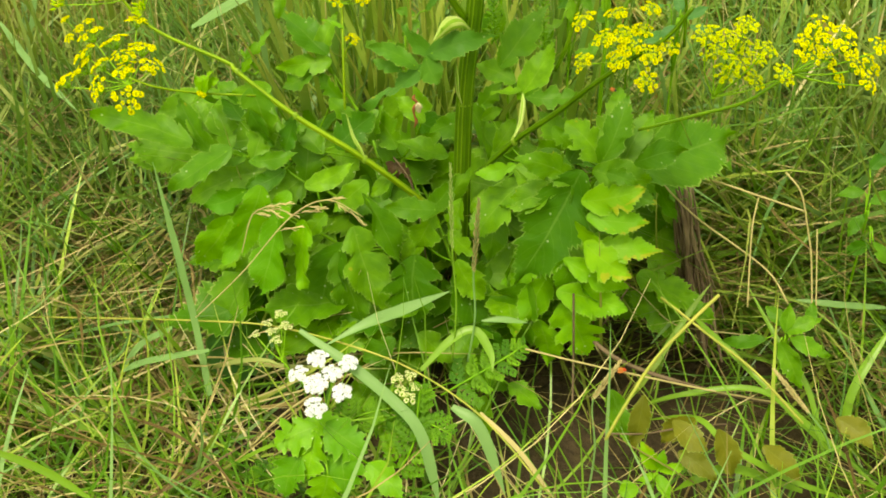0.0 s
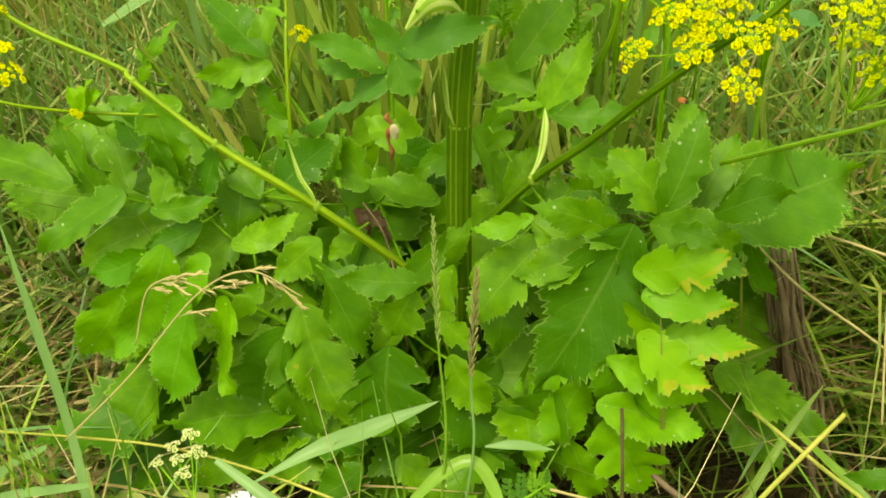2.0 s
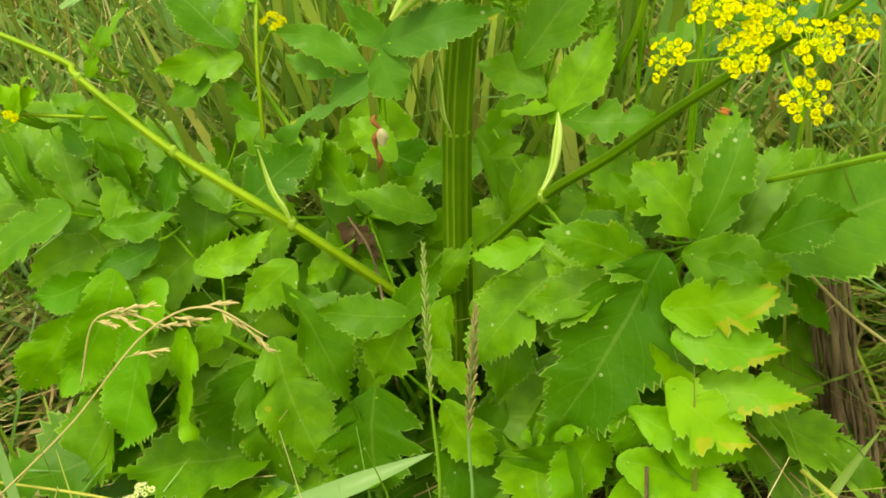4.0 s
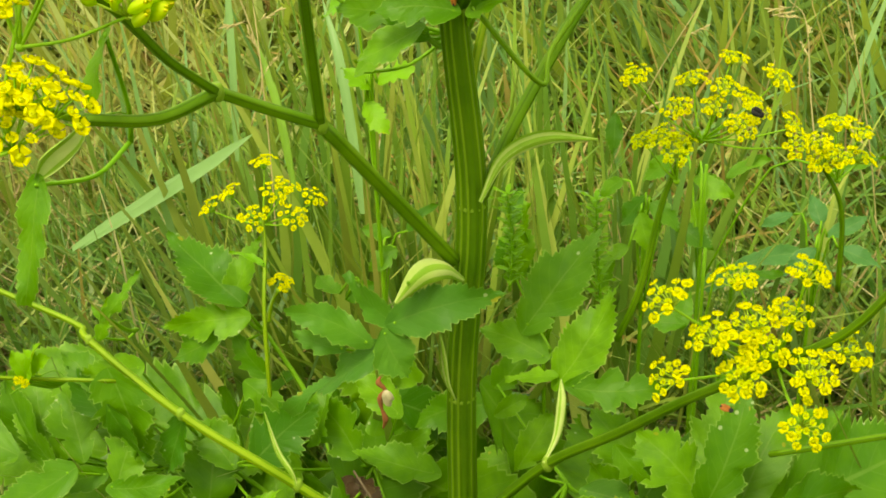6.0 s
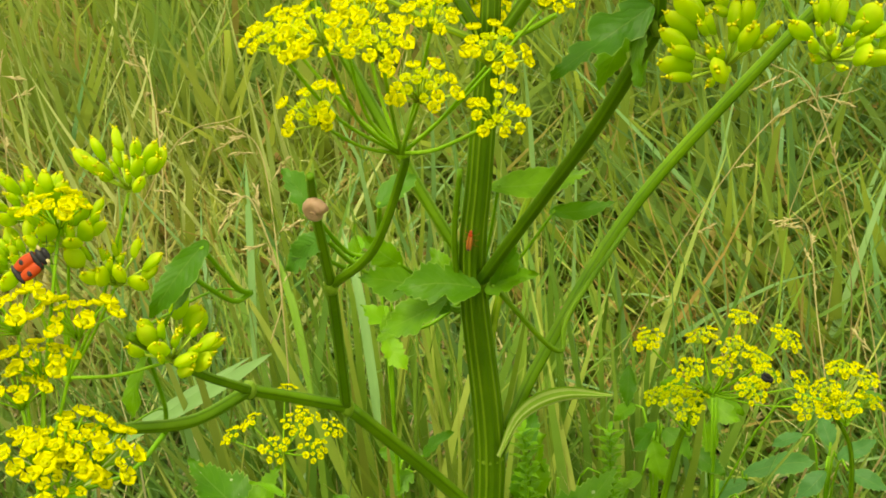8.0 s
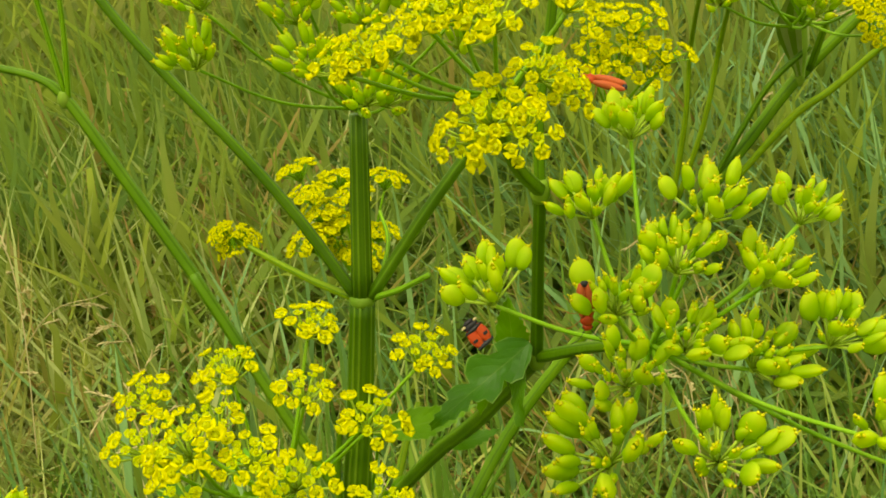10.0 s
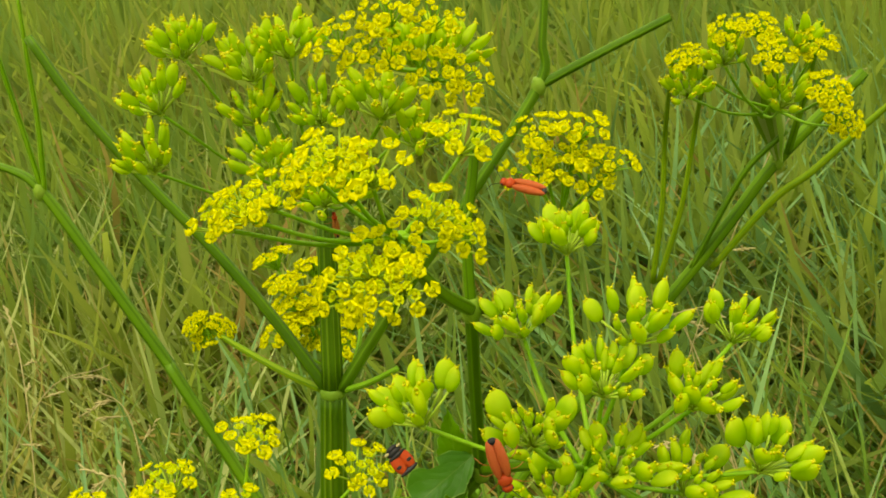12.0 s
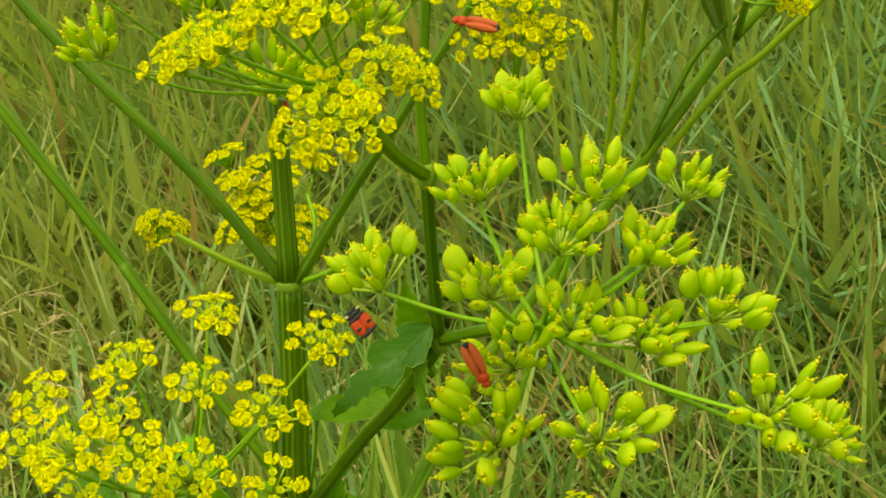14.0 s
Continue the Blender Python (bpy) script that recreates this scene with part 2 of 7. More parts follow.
soil, nt, bsdf, out = blank("soil_and_thatch")
co = nt.nodes.new("ShaderNodeTexCoord")
n1 = node(nt, "ShaderNodeTexNoise", Scale=9.0, Detail=8.0)
n2 = node(nt, "ShaderNodeTexNoise", Scale=120.0, Detail=5.0)
for n in (n1, n2):
    nt.links.new(co.outputs["Object"], n.inputs[0])
colour = ramp(nt, [(0.3, (0.025, 0.016, 0.008)), (0.5, (0.05, 0.034, 0.014)), (0.75, (0.11, 0.08, 0.032))], mixed(nt, n1.outputs[1], n2.outputs[1], 0.5))
nt.links.new(colour, bsdf.inputs["Base Color"])
bsdf.inputs["Roughness"].default_value = 0.9
bump = node(nt, "ShaderNodeBump", Strength=0.8, Distance=0.01)
nt.links.new(n2.outputs[0], bump.inputs["Height"])
nt.links.new(bump.outputs[0], bsdf.inputs["Normal"])


# ---- building helpers ----
def mesh_from(name, verts, faces, mats, index=None, uvs=None, smooth=True):
    me = bpy.data.meshes.new(name)
    me.from_pydata(verts, [], faces)
    for m in mats:
        me.materials.append(m)
    if index is not None:
        me.polygons.foreach_set("material_index", index)
    if uvs is not None:
        layer = me.uv_layers.new(name="UVMap")
        loops = np.zeros(len(me.loops), dtype=np.int32)
        me.loops.foreach_get("vertex_index", loops)
        layer.data.foreach_set("uv", np.asarray(uvs, dtype=np.float32)[loops].ravel())
    if smooth:
        me.polygons.foreach_set("use_smooth", [True] * len(me.polygons))
    me.update()
    return me


class Build:
    """Gathers pieces of one mesh."""

    def __init__(self):
        self.v, self.f, self.m, self.uv = [], [], [], []

    def add(self, verts, faces, mat=0, uvs=None):
        k = len(self.v)
        self.v += [tuple(p) for p in verts]
        self.f += [tuple(i + k for i in f) for f in faces]
        self.m += [mat] * len(faces) if isinstance(mat, int) else list(mat)
        self.uv += list(uvs) if uvs is not None else [(0.5, 0.5)] * len(verts)

    def mesh(self, name, mats, smooth=True):
        return mesh_from(name, self.v, self.f, mats, self.m, self.uv, smooth)

    def tube(self, points, radii, sides=8, steps=5, mat=0, ridges=0, depth=0.12, alt=None):
        pts, rad = spline(points, radii, steps)
        frames = carried_frames(pts)
        k = len(self.v)
        for p, r, (u, w) in zip(pts, rad, frames):
            for i in range(sides):
                a = 2 * math.pi * i / sides
                rr = r * (1 + (depth * math.cos(a * ridges) + 0.4 * depth * math.cos(a * 4 + 1) if ridges > 3 else 0))
                self.v.append(tuple(p + rr * (u * math.cos(a) + w * math.sin(a))))
                self.uv.append((i / sides, 0.5))
        for j in range(len(pts) - 1):
            for i in range(sides):
                a, b = k + j * sides + i, k + j * sides + (i + 1) % sides
                self.f.append((a, b, b + sides, a + sides))
                crest = math.cos(2 * math.pi * (i + 0.5) / sides * ridges) + 0.45 * math.cos(2 * math.pi * (i + 0.5) / sides * 5 + 1)
                self.m.append(alt if alt is not None and crest > 0.72 else mat)
        for j, turn in ((0, -1), (len(pts) - 1, 1)):
            ring = [k + j * sides + i for i in range(sides)]
            self.f.append(tuple(ring[::turn]))
            self.m.append(mat)


def spline(points, radii, steps):
    p = [Vector(q) for q in points]
    if not hasattr(radii, "__len__"):
        radii = [radii] * len(p)
    ext = [2 * p[0] - p[1]] + p + [2 * p[-1] - p[-2]]
    pts, rad = [], []
    for i in range(len(p) - 1):
        a, b, c, d = ext[i:i + 4]
        for s in range(steps):
            t = s / steps
            pts.append(0.5 * (2 * b + (c - a) * t + (2 * a - 5 * b + 4 * c - d) * t * t + (3 * b - a - 3 * c + d) * t ** 3))
            rad.append(radii[i] * (1 - t) + radii[i + 1] * t)
    return pts + [p[-1]], rad + [radii[-1]]


def carried_frames(pts):
    out = []
    u = None
    for i in range(len(pts)):
        d = (pts[min(i + 1, len(pts) - 1)] - pts[max(i - 1, 0)]).normalized()
        if u is None:
            u = d.orthogonal().normalized()
        u = (u - d * u.dot(d)).normalized()
        out.append((u, d.cross(u)))
    return out


def part(name, me, parent, label="", m=None):
    ob = new(name, me)
    ob.parent = parent
    if m is not None:
        ob.matrix_basis = m
    if label:
        tagged(ob, label)
    return ob


def thing(name, label, category, group="", kind="", place=(0, 0, 0)):
    ob = new(name)
    ob.empty_display_size = 0.02
    ob.location = place
    return tagged(ob, label, category, group, kind)


def facing(base, axis, normal):
    """A pose at base with y along axis and z near normal."""
    y = Vector(axis).normalized()
    z = Vector(normal)
    z = (z - y * z.dot(y))
    z = z.normalized() if z.length > 1e-4 else y.orthogonal().normalized()
    x = y.cross(z)
    m = Matrix((x, y, z)).transposed().to_4x4()
    m.translation = base
    return m


def leaflet_mesh(length, width, rng, lobes=0, teeth=12, droop=0.12, fold=0.16):
    """A pointed, doubly toothed leaf blade from the origin along y, face up z."""
    b = Build()
    rows = teeth * 2 + 1
    cols = (-1.0, -0.62, -0.28, 0.0, 0.28, 0.62, 1.0)
    bend, wave, skew = droop * rng.uniform(0.4, 1.7), rng.uniform(0, 6), rng.uniform(-0.07, 0.07)
    notch, cut = [rng.uniform(0.24, 0.36), rng.uniform(0.5, 0.62)], rng.uniform(0.3, 0.58)
    sides = [(rng.uniform(0.82, 1.14), rng.uniform(-0.07, 0.07), rng.uniform(3.2, 5.2), rng.random()) for _ in range(2)]
    jag = [[rng.uniform(0.3, 1.7) for _ in range(rows + 1)] for _ in range(2)]
    coarse, early = rng.uniform(0.12, 0.24), rng.uniform(0.68, 0.9)
    for j in range(rows + 1):
        v = j / rows
        for c in cols:
            amp, off, beat, phase = sides[c > 0]
            prof = math.sin(math.pi * (0.03 + 0.97 * v) ** early) ** 0.9 * (1 - 0.3 * v * v)
            if lobes:
                for q in notch[:lobes]:
                    d = v - q - off
                    # cut sharply from above, gently from below
                    prof *= 1 - cut * max(0.0, 1 - (d / 0.05 if d > 0 else -d / 0.12))
                prof *= 1.08
            saw = (v * beat + phase) % 1.0
            tooth = ((0.07 if j % 2 else -0.04) * jag[c > 0][j] + coarse * (saw - 0.55) * prof) * abs(c) ** 2
            w = width * 0.5 * amp * (prof + tooth * min(1.0, prof * 3))
            if j == rows:
                w = width * 0.008
            x = c * w + skew * length * math.sin(math.pi * v)
            # teeth lean towards the tip
            y = length * v + abs(c) ** 2 * w * 0.32 + (0.014 * length if j % 2 and abs(c) == 1 else 0)
            z = -bend * length * v * v + fold * abs(x) * (1 - 0.5 * v) + 0.05 * length * math.sin(v * 7 + wave) * c * (0.5 + v)
            z += 0.014 * length * math.sin(v * 19 + wave * 2) * abs(c)
            z += 0.035 * length * noise.noise(Vector((x * 60 + wave * 9, y * 60, wave)))
            b.v.append((x, min(y, length * 1.03), z))
            b.uv.append((c * 0.999, v))
    n = len(cols)
    for j in range(rows):
        for i in range(n - 1):
            a = j * n + i
            b.f.append((a, a + 1, a + n + 1, a + n))
            b.m.append(0)
    return b


# ---- ground ----
def ground_height(x, y):
    return 0.012 * math.sin(5.1 * x + 1.3) * math.cos(4.3 * y) + 0.008 * math.sin(13 * x - 7 * y)


def make_ground():
    b = Build()
    edges = [-400, -120, -40, -12, -5] + [i * 0.25 - 3 for i in range(25)] + [5, 12, 40, 120, 400]
    n = len(edges)
    for y in edges:
        for x in edges:
            b.v.append((x, y + 1, ground_height(x, y) if abs(x) < 4 and abs(y) < 4 else 0.0))
            b.uv.append((0, 0))
    for j in range(n - 1):
        for i in range(n - 1):
            a = j * n + i
            b.f.append((a, a + 1, a + n + 1, a + n))
            b.m.append(0)
    ob = new("ground", b.mesh("ground", [soil]))
    tagged(ob, "dark soil with matted old grass thatch", "ground", kind="structure")


make_ground()


def blades(name, count, area, height, width, lean, material, seed, label, curl=0.5, flat=False, keep=None, wind=-0.1, segments=6, low=0.0, crossing=0.0):
    """Loose tapering grass blades joined into one sheet of stuff."""
    rng = np.random.default_rng(seed)
    x0, x1, y0, y1 = area
    x, y = rng.uniform(x0, x1, count), rng.uniform(y0, y1, count)
    if keep:
        ok = keep(x, y, rng)
        x, y = x[ok], y[ok]
        count = len(x)
    h = rng.uniform(*height, count)
    w = rng.uniform(*width, count)
    az = rng.uniform(0, 2 * np.pi, count)
    aside = rng.uniform(0, 1, count) < crossing
    az = np.where(aside, np.where(rng.uniform(0, 1, count) < 0.3, 0.0, np.pi) + rng.normal(0, 0.45, count), az)
    ln = rng.uniform(*lean, count)
    cu = rng.normal(0, curl, count) + np.sign(rng.normal(0.4, 1, count)) * curl
    turn = rng.normal(0, 0.5, count)
    v = np.zeros((count, segments + 1, 2, 3))
    uv = np.zeros((count, segments + 1, 2, 2))
    px, py, pz = x.copy(), y.copy(), np.full(count, -0.01)
    if flat:
        pz = rng.uniform(low, 0.1, count) * rng.uniform(0.2, 1, count)
    ang = ln.copy()
    face = rng.uniform(0, np.pi, count)
    for s in range(segments + 1):
        t = s / segments
        ww = w * 0.5 * (1 - t ** 2.2) * (0.75 + 0.5 * min(1, t * 3)) + 0.00015
        sx, sy = np.cos(az + np.pi / 2 + (face - np.pi / 2) * 0.5), np.sin(az + np.pi / 2 + (face - np.pi / 2) * 0.5)
        for k, sg in enumerate((-1, 1)):
            v[:, s, k, 0], v[:, s, k, 1], v[:, s, k, 2] = px + sg * sx * ww, py + sg * sy * ww, pz + sg * ww * 0.3
            uv[:, s, k, 0], uv[:, s, k, 1] = k, t
        step = h / segments
        px = px + np.sin(ang) * np.cos(az) * step + wind * step * t
        py = py + np.sin(ang) * np.sin(az) * step
        pz = np.maximum(pz + np.cos(ang) * step, 0.004)
        ang = ang + cu / segments * (0.4 + 1.4 * t)
        az = az + turn / segments
    base = np.arange(count)[:, None] * (segments + 1) * 2 + np.arange(segments)[None, :] * 2
    faces = np.stack([base, base + 1, base + 3, base + 2], -1).reshape(-1, 4)
    me = bpy.data.meshes.new(name)
    me.vertices.add(v.size // 3)
    me.vertices.foreach_set("co", v.astype(np.float32).ravel())
    me.loops.add(faces.size)
    me.loops.foreach_set("vertex_index", faces.astype(np.int32).ravel())
    me.polygons.add(len(faces))
    me.polygons.foreach_set("loop_start", np.arange(0, faces.size, 4, dtype=np.int32))
    me.polygons.foreach_set("use_smooth", np.ones(len(faces), dtype=bool))
    me.update(calc_edges=True)
    layer = me.uv_layers.new(name="UVMap")
    layer.data.foreach_set("uv", uv.reshape(-1, 2)[faces.ravel()].astype(np.float32).ravel())
    me.materials.append(material)
    me.validate()
    return tagged(new(name, me), label, "grass", kind="stuff")


def clear_of_plant(x, y, rng):
    """Thin out blades where the parsnip's own leaves fill the ground."""
    d = np.hypot((x - 0.05) / 0.2, (y - 0.70) / 0.13)
    bare = np.hypot((x - 0.25) / 0.17, (y - 0.68) / 0.16)
    return rng.uniform(0, 1, len(x)) < np.clip((d - 0.9) * 1.6, 0.0, 1) * np.clip(bare - 0.4, 0.06, 1)


def hollows(x, y, rng):
    """Turf in clumps, with bare dark gaps between them."""
    n = np.sin(31 * x + 2.1 * np.sin(17 * y)) * np.sin(27 * y + 1.7 * np.sin(21 * x)) + 0.6 * np.sin(13 * x + 1.3) * np.sin(11 * y + 0.4)
    return clear_of_plant(x, y, rng) & (rng.uniform(0, 1, len(x)) < np.clip(0.55 + 0.6 * n, 0.07, 1))


def behind_plant(x, y, rng):
    return rng.uniform(0, 1, len(x)) < np.clip((y - 0.80 + 0.35 * np.clip(np.abs(x - 0.05) - 0.22, 0, 0.3)) / 0.12, 0, 1)


def tufted(x, y, rng):
    """Grass in tufts, with hollows between them."""
    n = np.sin(9.1 * x + 2.3 * np.sin(5.2 * y)) * np.sin(7.3 * y + 1.9 * np.sin(6.1 * x)) + 0.5 * np.sin(23 * x + 3) * np.sin(19 * y)
    return rng.uniform(0, 1, len(x)) < np.clip(0.72 + 0.5 * n, 0.16, 1)


def dry_patches(x, y, rng):
    """Dry leaves gathered where the sward has died back."""
    near = np.zeros(len(x)) + 0.22
    for cx, cy, r in ((0.3, 1.3, 0.28), (-0.85, 2.2, 0.5), (-0.42, 1.5, 0.42), (0.05, 1.75, 0.3), (0.9, 2.3, 0.4), (-0.2, 1.25, 0.12)):
        near = np.maximum(near, 1.15 - np.hypot(x - cx, y - cy) / r)
    return rng.uniform(0, 1, len(x)) < near


def round_about(x, y, rng):
    """The meadow to the sides of and behind the path."""
    side = np.where(y < 1.0, 0.75 + 0.1 * (y > 0.2), np.where(y < 2.0, 1.1, np.where(y < 3.4, 1.9, np.where(y < 7.4, 3.8, 0.0))))
    return (np.abs(x) > side) | (y < -0.35)


def make_grass():
    blades("meadow_grass", 95000, (-9, 9, -8.0, 12), (0.22, 0.45), (0.02, 0.045), (0.3, 1.3), MEADOW_FAR, 31, "green meadow grass all round the plant", keep=round_about, segments=4)
    blades("straw", 19000, (-9, 9, -8.0, 12), (0.2, 0.4), (0.014, 0.03), (0.5, 1.45), STRAW_FAR, 32, "dry grass leaves all round the meadow", keep=round_about, segments=4)
    # close behind the plant: fine, crossing and lodged
    blades("meadow_grass", 1900, (-0.9, 1.0, 0.82, 1.05), (0.16, 0.34), (0.0016, 0.0042), (0.2, 1.1), MEADOW, 11, "tall green meadow grass behind the parsnip", keep=behind_plant, curl=0.8)
    blades("fallen_grass", 5600, (-0.95, 1.0, 0.80, 1.05), (0.2, 0.4), (0.0016, 0.0044), (0.75, 1.5), MEADOW, 19, "green grass leaning and lodged behind the parsnip", keep=behind_plant, curl=0.6, crossing=0.55)
    blades("straw", 1700, (-0.9, 1.0, 0.85, 1.05), (0.18, 0.36), (0.001, 0.0028), (0.8, 1.55), STRAW, 17, "dry straw-coloured grass stalks in the meadow", keep=behind_plant, crossing=0.5)
    blades("blue_grass", 190, (-0.14, 0.1, 0.83, 1.02), (0.26, 0.4), (0.004, 0.009), (0.05, 0.5), MEADOW, 36, "upright broad green grass close behind the stem", curl=0.25)
    blades("blue_grass", 420, (-0.9, 1.0, 0.88, 1.4), (0.24, 0.4), (0.003, 0.0075), (0.2, 1.25), GRASS_BLUE, 14, "broad blue-green grass leaves in the meadow")
    # further off
    blades("fallen_grass", 11000, (-1.2, 1.2, 1.0, 1.36), (0.2, 0.38), (0.003, 0.0075), (0.7, 1.5), MEADOW, 12, "green grass lying over and crossing in the meadow", curl=0.6, keep=tufted, crossing=0.6)
    blades("fallen_grass", 7600, (-1.3, 1.3, 1.3, 1.72), (0.22, 0.4), (0.007, 0.016), (0.7, 1.5), MEADOW_FAR, 34, "broad green grass leaves lying over in the meadow", curl=0.6, keep=tufted, crossing=0.6)
    blades("straw", 6000, (-1.25, 1.25, 1.0, 1.38), (0.2, 0.4), (0.0022, 0.0055), (0.8, 1.55), STRAW_FAR, 20, "tan and rusty dry grass leaves in the meadow", curl=0.5, keep=dry_patches, crossing=0.6)
    blades("straw", 3600, (-1.25, 1.25, 1.36, 1.8), (0.2, 0.4), (0.005, 0.011), (0.8, 1.55), STRAW_FAR, 35, "broad tan dry grass leaves in the meadow", curl=0.5, keep=dry_patches, crossing=0.6)
    blades("pale_grass", 3200, (-0.95, -0.12, 1.15, 2.1), (0.2, 0.38), (0.004, 0.009), (0.6, 1.45), PALE_GRASS, 26, "pale bleached grass leaves in the meadow", crossing=0.5)
    blades("blue_grass", 1900, (0.12, 1.0, 1.4, 2.8), (0.26, 0.44), (0.007, 0.015), (0.5, 1.4), GRASS_BLUE, 27, "broad blue-green grass leaves further off", crossing=0.6)
    blades("meadow_grass", 12500, (-1.6, 1.6, 1.6, 2.5), (0.24, 0.44), (0.008, 0.017), (0.5, 1.45), MEADOW_FAR, 22, "tall green meadow grass well behind", curl=0.8, keep=tufted, crossing=0.5)
    blades("straw", 5500, (-1.7, 1.7, 1.7, 2.8), (0.22, 0.42), (0.008, 0.017), (0.7, 1.5), STRAW_FAR, 24, "dry grass leaves further off in the meadow", keep=dry_patches, crossing=0.5)
    blades("meadow_grass", 8500, (-2.0, 2.0, 2.4, 3.6), (0.28, 0.5), (0.013, 0.027), (0.4, 1.35), MEADOW_FAR, 25, "meadow grass beyond the plant", curl=0.7, crossing=0.4)
    blades("meadow_grass", 9000, (-4, 4, 3.4, 7.5), (0.3, 0.6), (0.02, 0.04), (0.2, 1.1), MEADOW_FAR, 13, "distant tall meadow grass", segments=4)
    # round the foot of the plant
    blades("short_grass", 5200, (-0.8, 0.9, -0.4, 0.56), (0.04, 0.1), (0.001, 0.003), (0.4, 1.35), GRASS, 21, "low green turf in front of the parsnip", keep=hollows, segments=4)
    blades("short_grass", 9000, (-0.75, 0.85, 0.54, 0.98), (0.07, 0.23), (0.0014, 0.0042), (0.4, 1.4), GRASS, 15, "short green grass sprawling round the parsnip", keep=hollows, curl=0.35)
    blades("straw", 1000, (-0.6, -0.08, 0.62, 0.95), (0.12, 0.3), (0.001, 0.0026), (1.05, 1.5), STRAW, 33, "tan dry grass stems lodged beside the parsnip", keep=clear_of_plant, crossing=0.7, curl=0.15)
    blades("pale_grass", 620, (-0.62, -0.14, 0.68, 1.0), (0.16, 0.32), (0.0022, 0.0055), (0.7, 1.45), PALE_GRASS, 28, "broad pale shining grass leaves beside the parsnip", keep=clear_of_plant, crossing=0.55, curl=0.3)
    blades("blue_grass", 260, (-0.62, -0.14, 0.62, 1.0), (0.16, 0.32), (0.0026, 0.006), (0.7, 1.4), GRASS_BLUE, 29, "broad blue-green grass leaves beside the parsnip", keep=clear_of_plant, crossing=0.55, curl=0.3)
    blades("short_grass", 3400, (-0.7, 0.8, 0.45, 0.9), (0.12, 0.28), (0.0008, 0.0022), (0.7, 1.5), GRASS, 41, "thin green grass blades crossing over the sward", keep=clear_of_plant)
    blades("straw", 1700, (-0.7, 0.8, 0.45, 0.9), (0.12, 0.3), (0.0006, 0.0016), (0.9, 1.5), STRAW, 42, "thin pale straws crossing over the sward", keep=clear_of_plant)
    blades("straw", 1000, (-0.62, -0.1, 0.7, 1.0), (0.14, 0.32), (0.0008, 0.002), (0.9, 1.5), STRAW, 43, "pale dry grass lodged beside the parsnip", keep=clear_of_plant, crossing=0.5)
    blades("blue_grass", 420, (-0.7, 0.85, 0.3, 0.95), (0.12, 0.28), (0.0025, 0.005), (0.5, 1.35), GRASS_BLUE, 18, "flat blue-green grass leaves lying over the sward", keep=clear_of_plant)
    blades("straw", 2600, (-0.8, 0.9, -0.4, 0.62), (0.08, 0.26), (0.0008, 0.0022), (1.1, 1.75), THATCH, 16, "fallen dry straw over dark soil", flat=True, curl=0.15, keep=hollows)
    blades("straw", 4600, (-0.8, 0.9, 0.6, 1.0), (0.08, 0.28), (0.0008, 0.0024), (1.0, 1.7), THATCH, 23, "pale dry straw matted through the grass", flat=True, curl=0.15, keep=hollows)


make_grass()

# ---- wild parsnip ----
parsnip = thing("wild_parsnip", "tall wild parsnip with yellow umbels and toothed green leaves", "plant", place=(0.033, 0.715, 0))
ORIGIN = Vector((0.033, 0.715, 0))


def rel(p):
    return Vector(p) - ORIGIN


def make_main_stem():
    b = Build()
    b.tube([rel(p) for p in [(0.033, 0.716, -0.02), (0.034, 0.715, 0.12), (0.036, 0.714, 0.26), (0.043, 0.713, 0.348), (0.0415, 0.698, 0.428), (0.0462, 0.691, 0.470), (0.0515, 0.685, 0.514)]],
           [0.0068, 0.0063, 0.0058, 0.0057, 0.0046, 0.0041, 0.0037], 78, 8, 0, 13, 0.05, alt=1)
    b.tube([rel((0.0515, 0.685, 0.514)), rel((0.0550, 0.686, 0.5700))], [0.0031, 0.0025], 60, 6, 0, 10, 0.05, alt=1)
    part("main_stem", b.mesh("main_stem", [STEM_DARK, STEM_PALE]), parsnip, "thick ridged green stem with pale stripes")
    # swollen joints
    for z, x, y, r in ((0.26, 0.036, 0.714, 0.0068), (0.348, 0.043, 0.713, 0.0066), (0.428, 0.0415, 0.698, 0.0056), (0.514, 0.0515, 0.685, 0.0046)):
        b = Build()
        p = rel((x, y, z))
        b.tube([p + Vector((0, 0, dz)) for dz in (-0.0016, -0.0006, 0.0006, 0.0016)], [r * 0.74, r * 0.86, r * 0.85, r * 0.74], 24, 2)
        part("stem_node", b.mesh("stem_node", [NODE]), parsnip, "pale ring where branches leave the stem")


make_main_stem()


def branch(points, radii, material=None, label=""):
    b = Build()
    b.tube([rel(p) for p in points], [r * 0.58 for r in radii], 20, 7, 0, 5, 0.06, alt=1)
    a = material or BRANCH
    return part("branch", b.mesh("branch", [a, STEM_DARK if a is BRANCH else BRANCH]), parsnip, label)


def joint(p, r, material=None):
    b = Build()
    c = rel(p)
    r *= 0.62
    b.tube([c + Vector((0, 0, dz * r)) for dz in (-1.3, -0.4, 0.4, 1.3)], [r * 0.7, r * 1.08, r * 1.08, r * 0.7], 12, 2)
    part("branch_node", b.mesh("branch_node", [material or NODE]), parsnip)


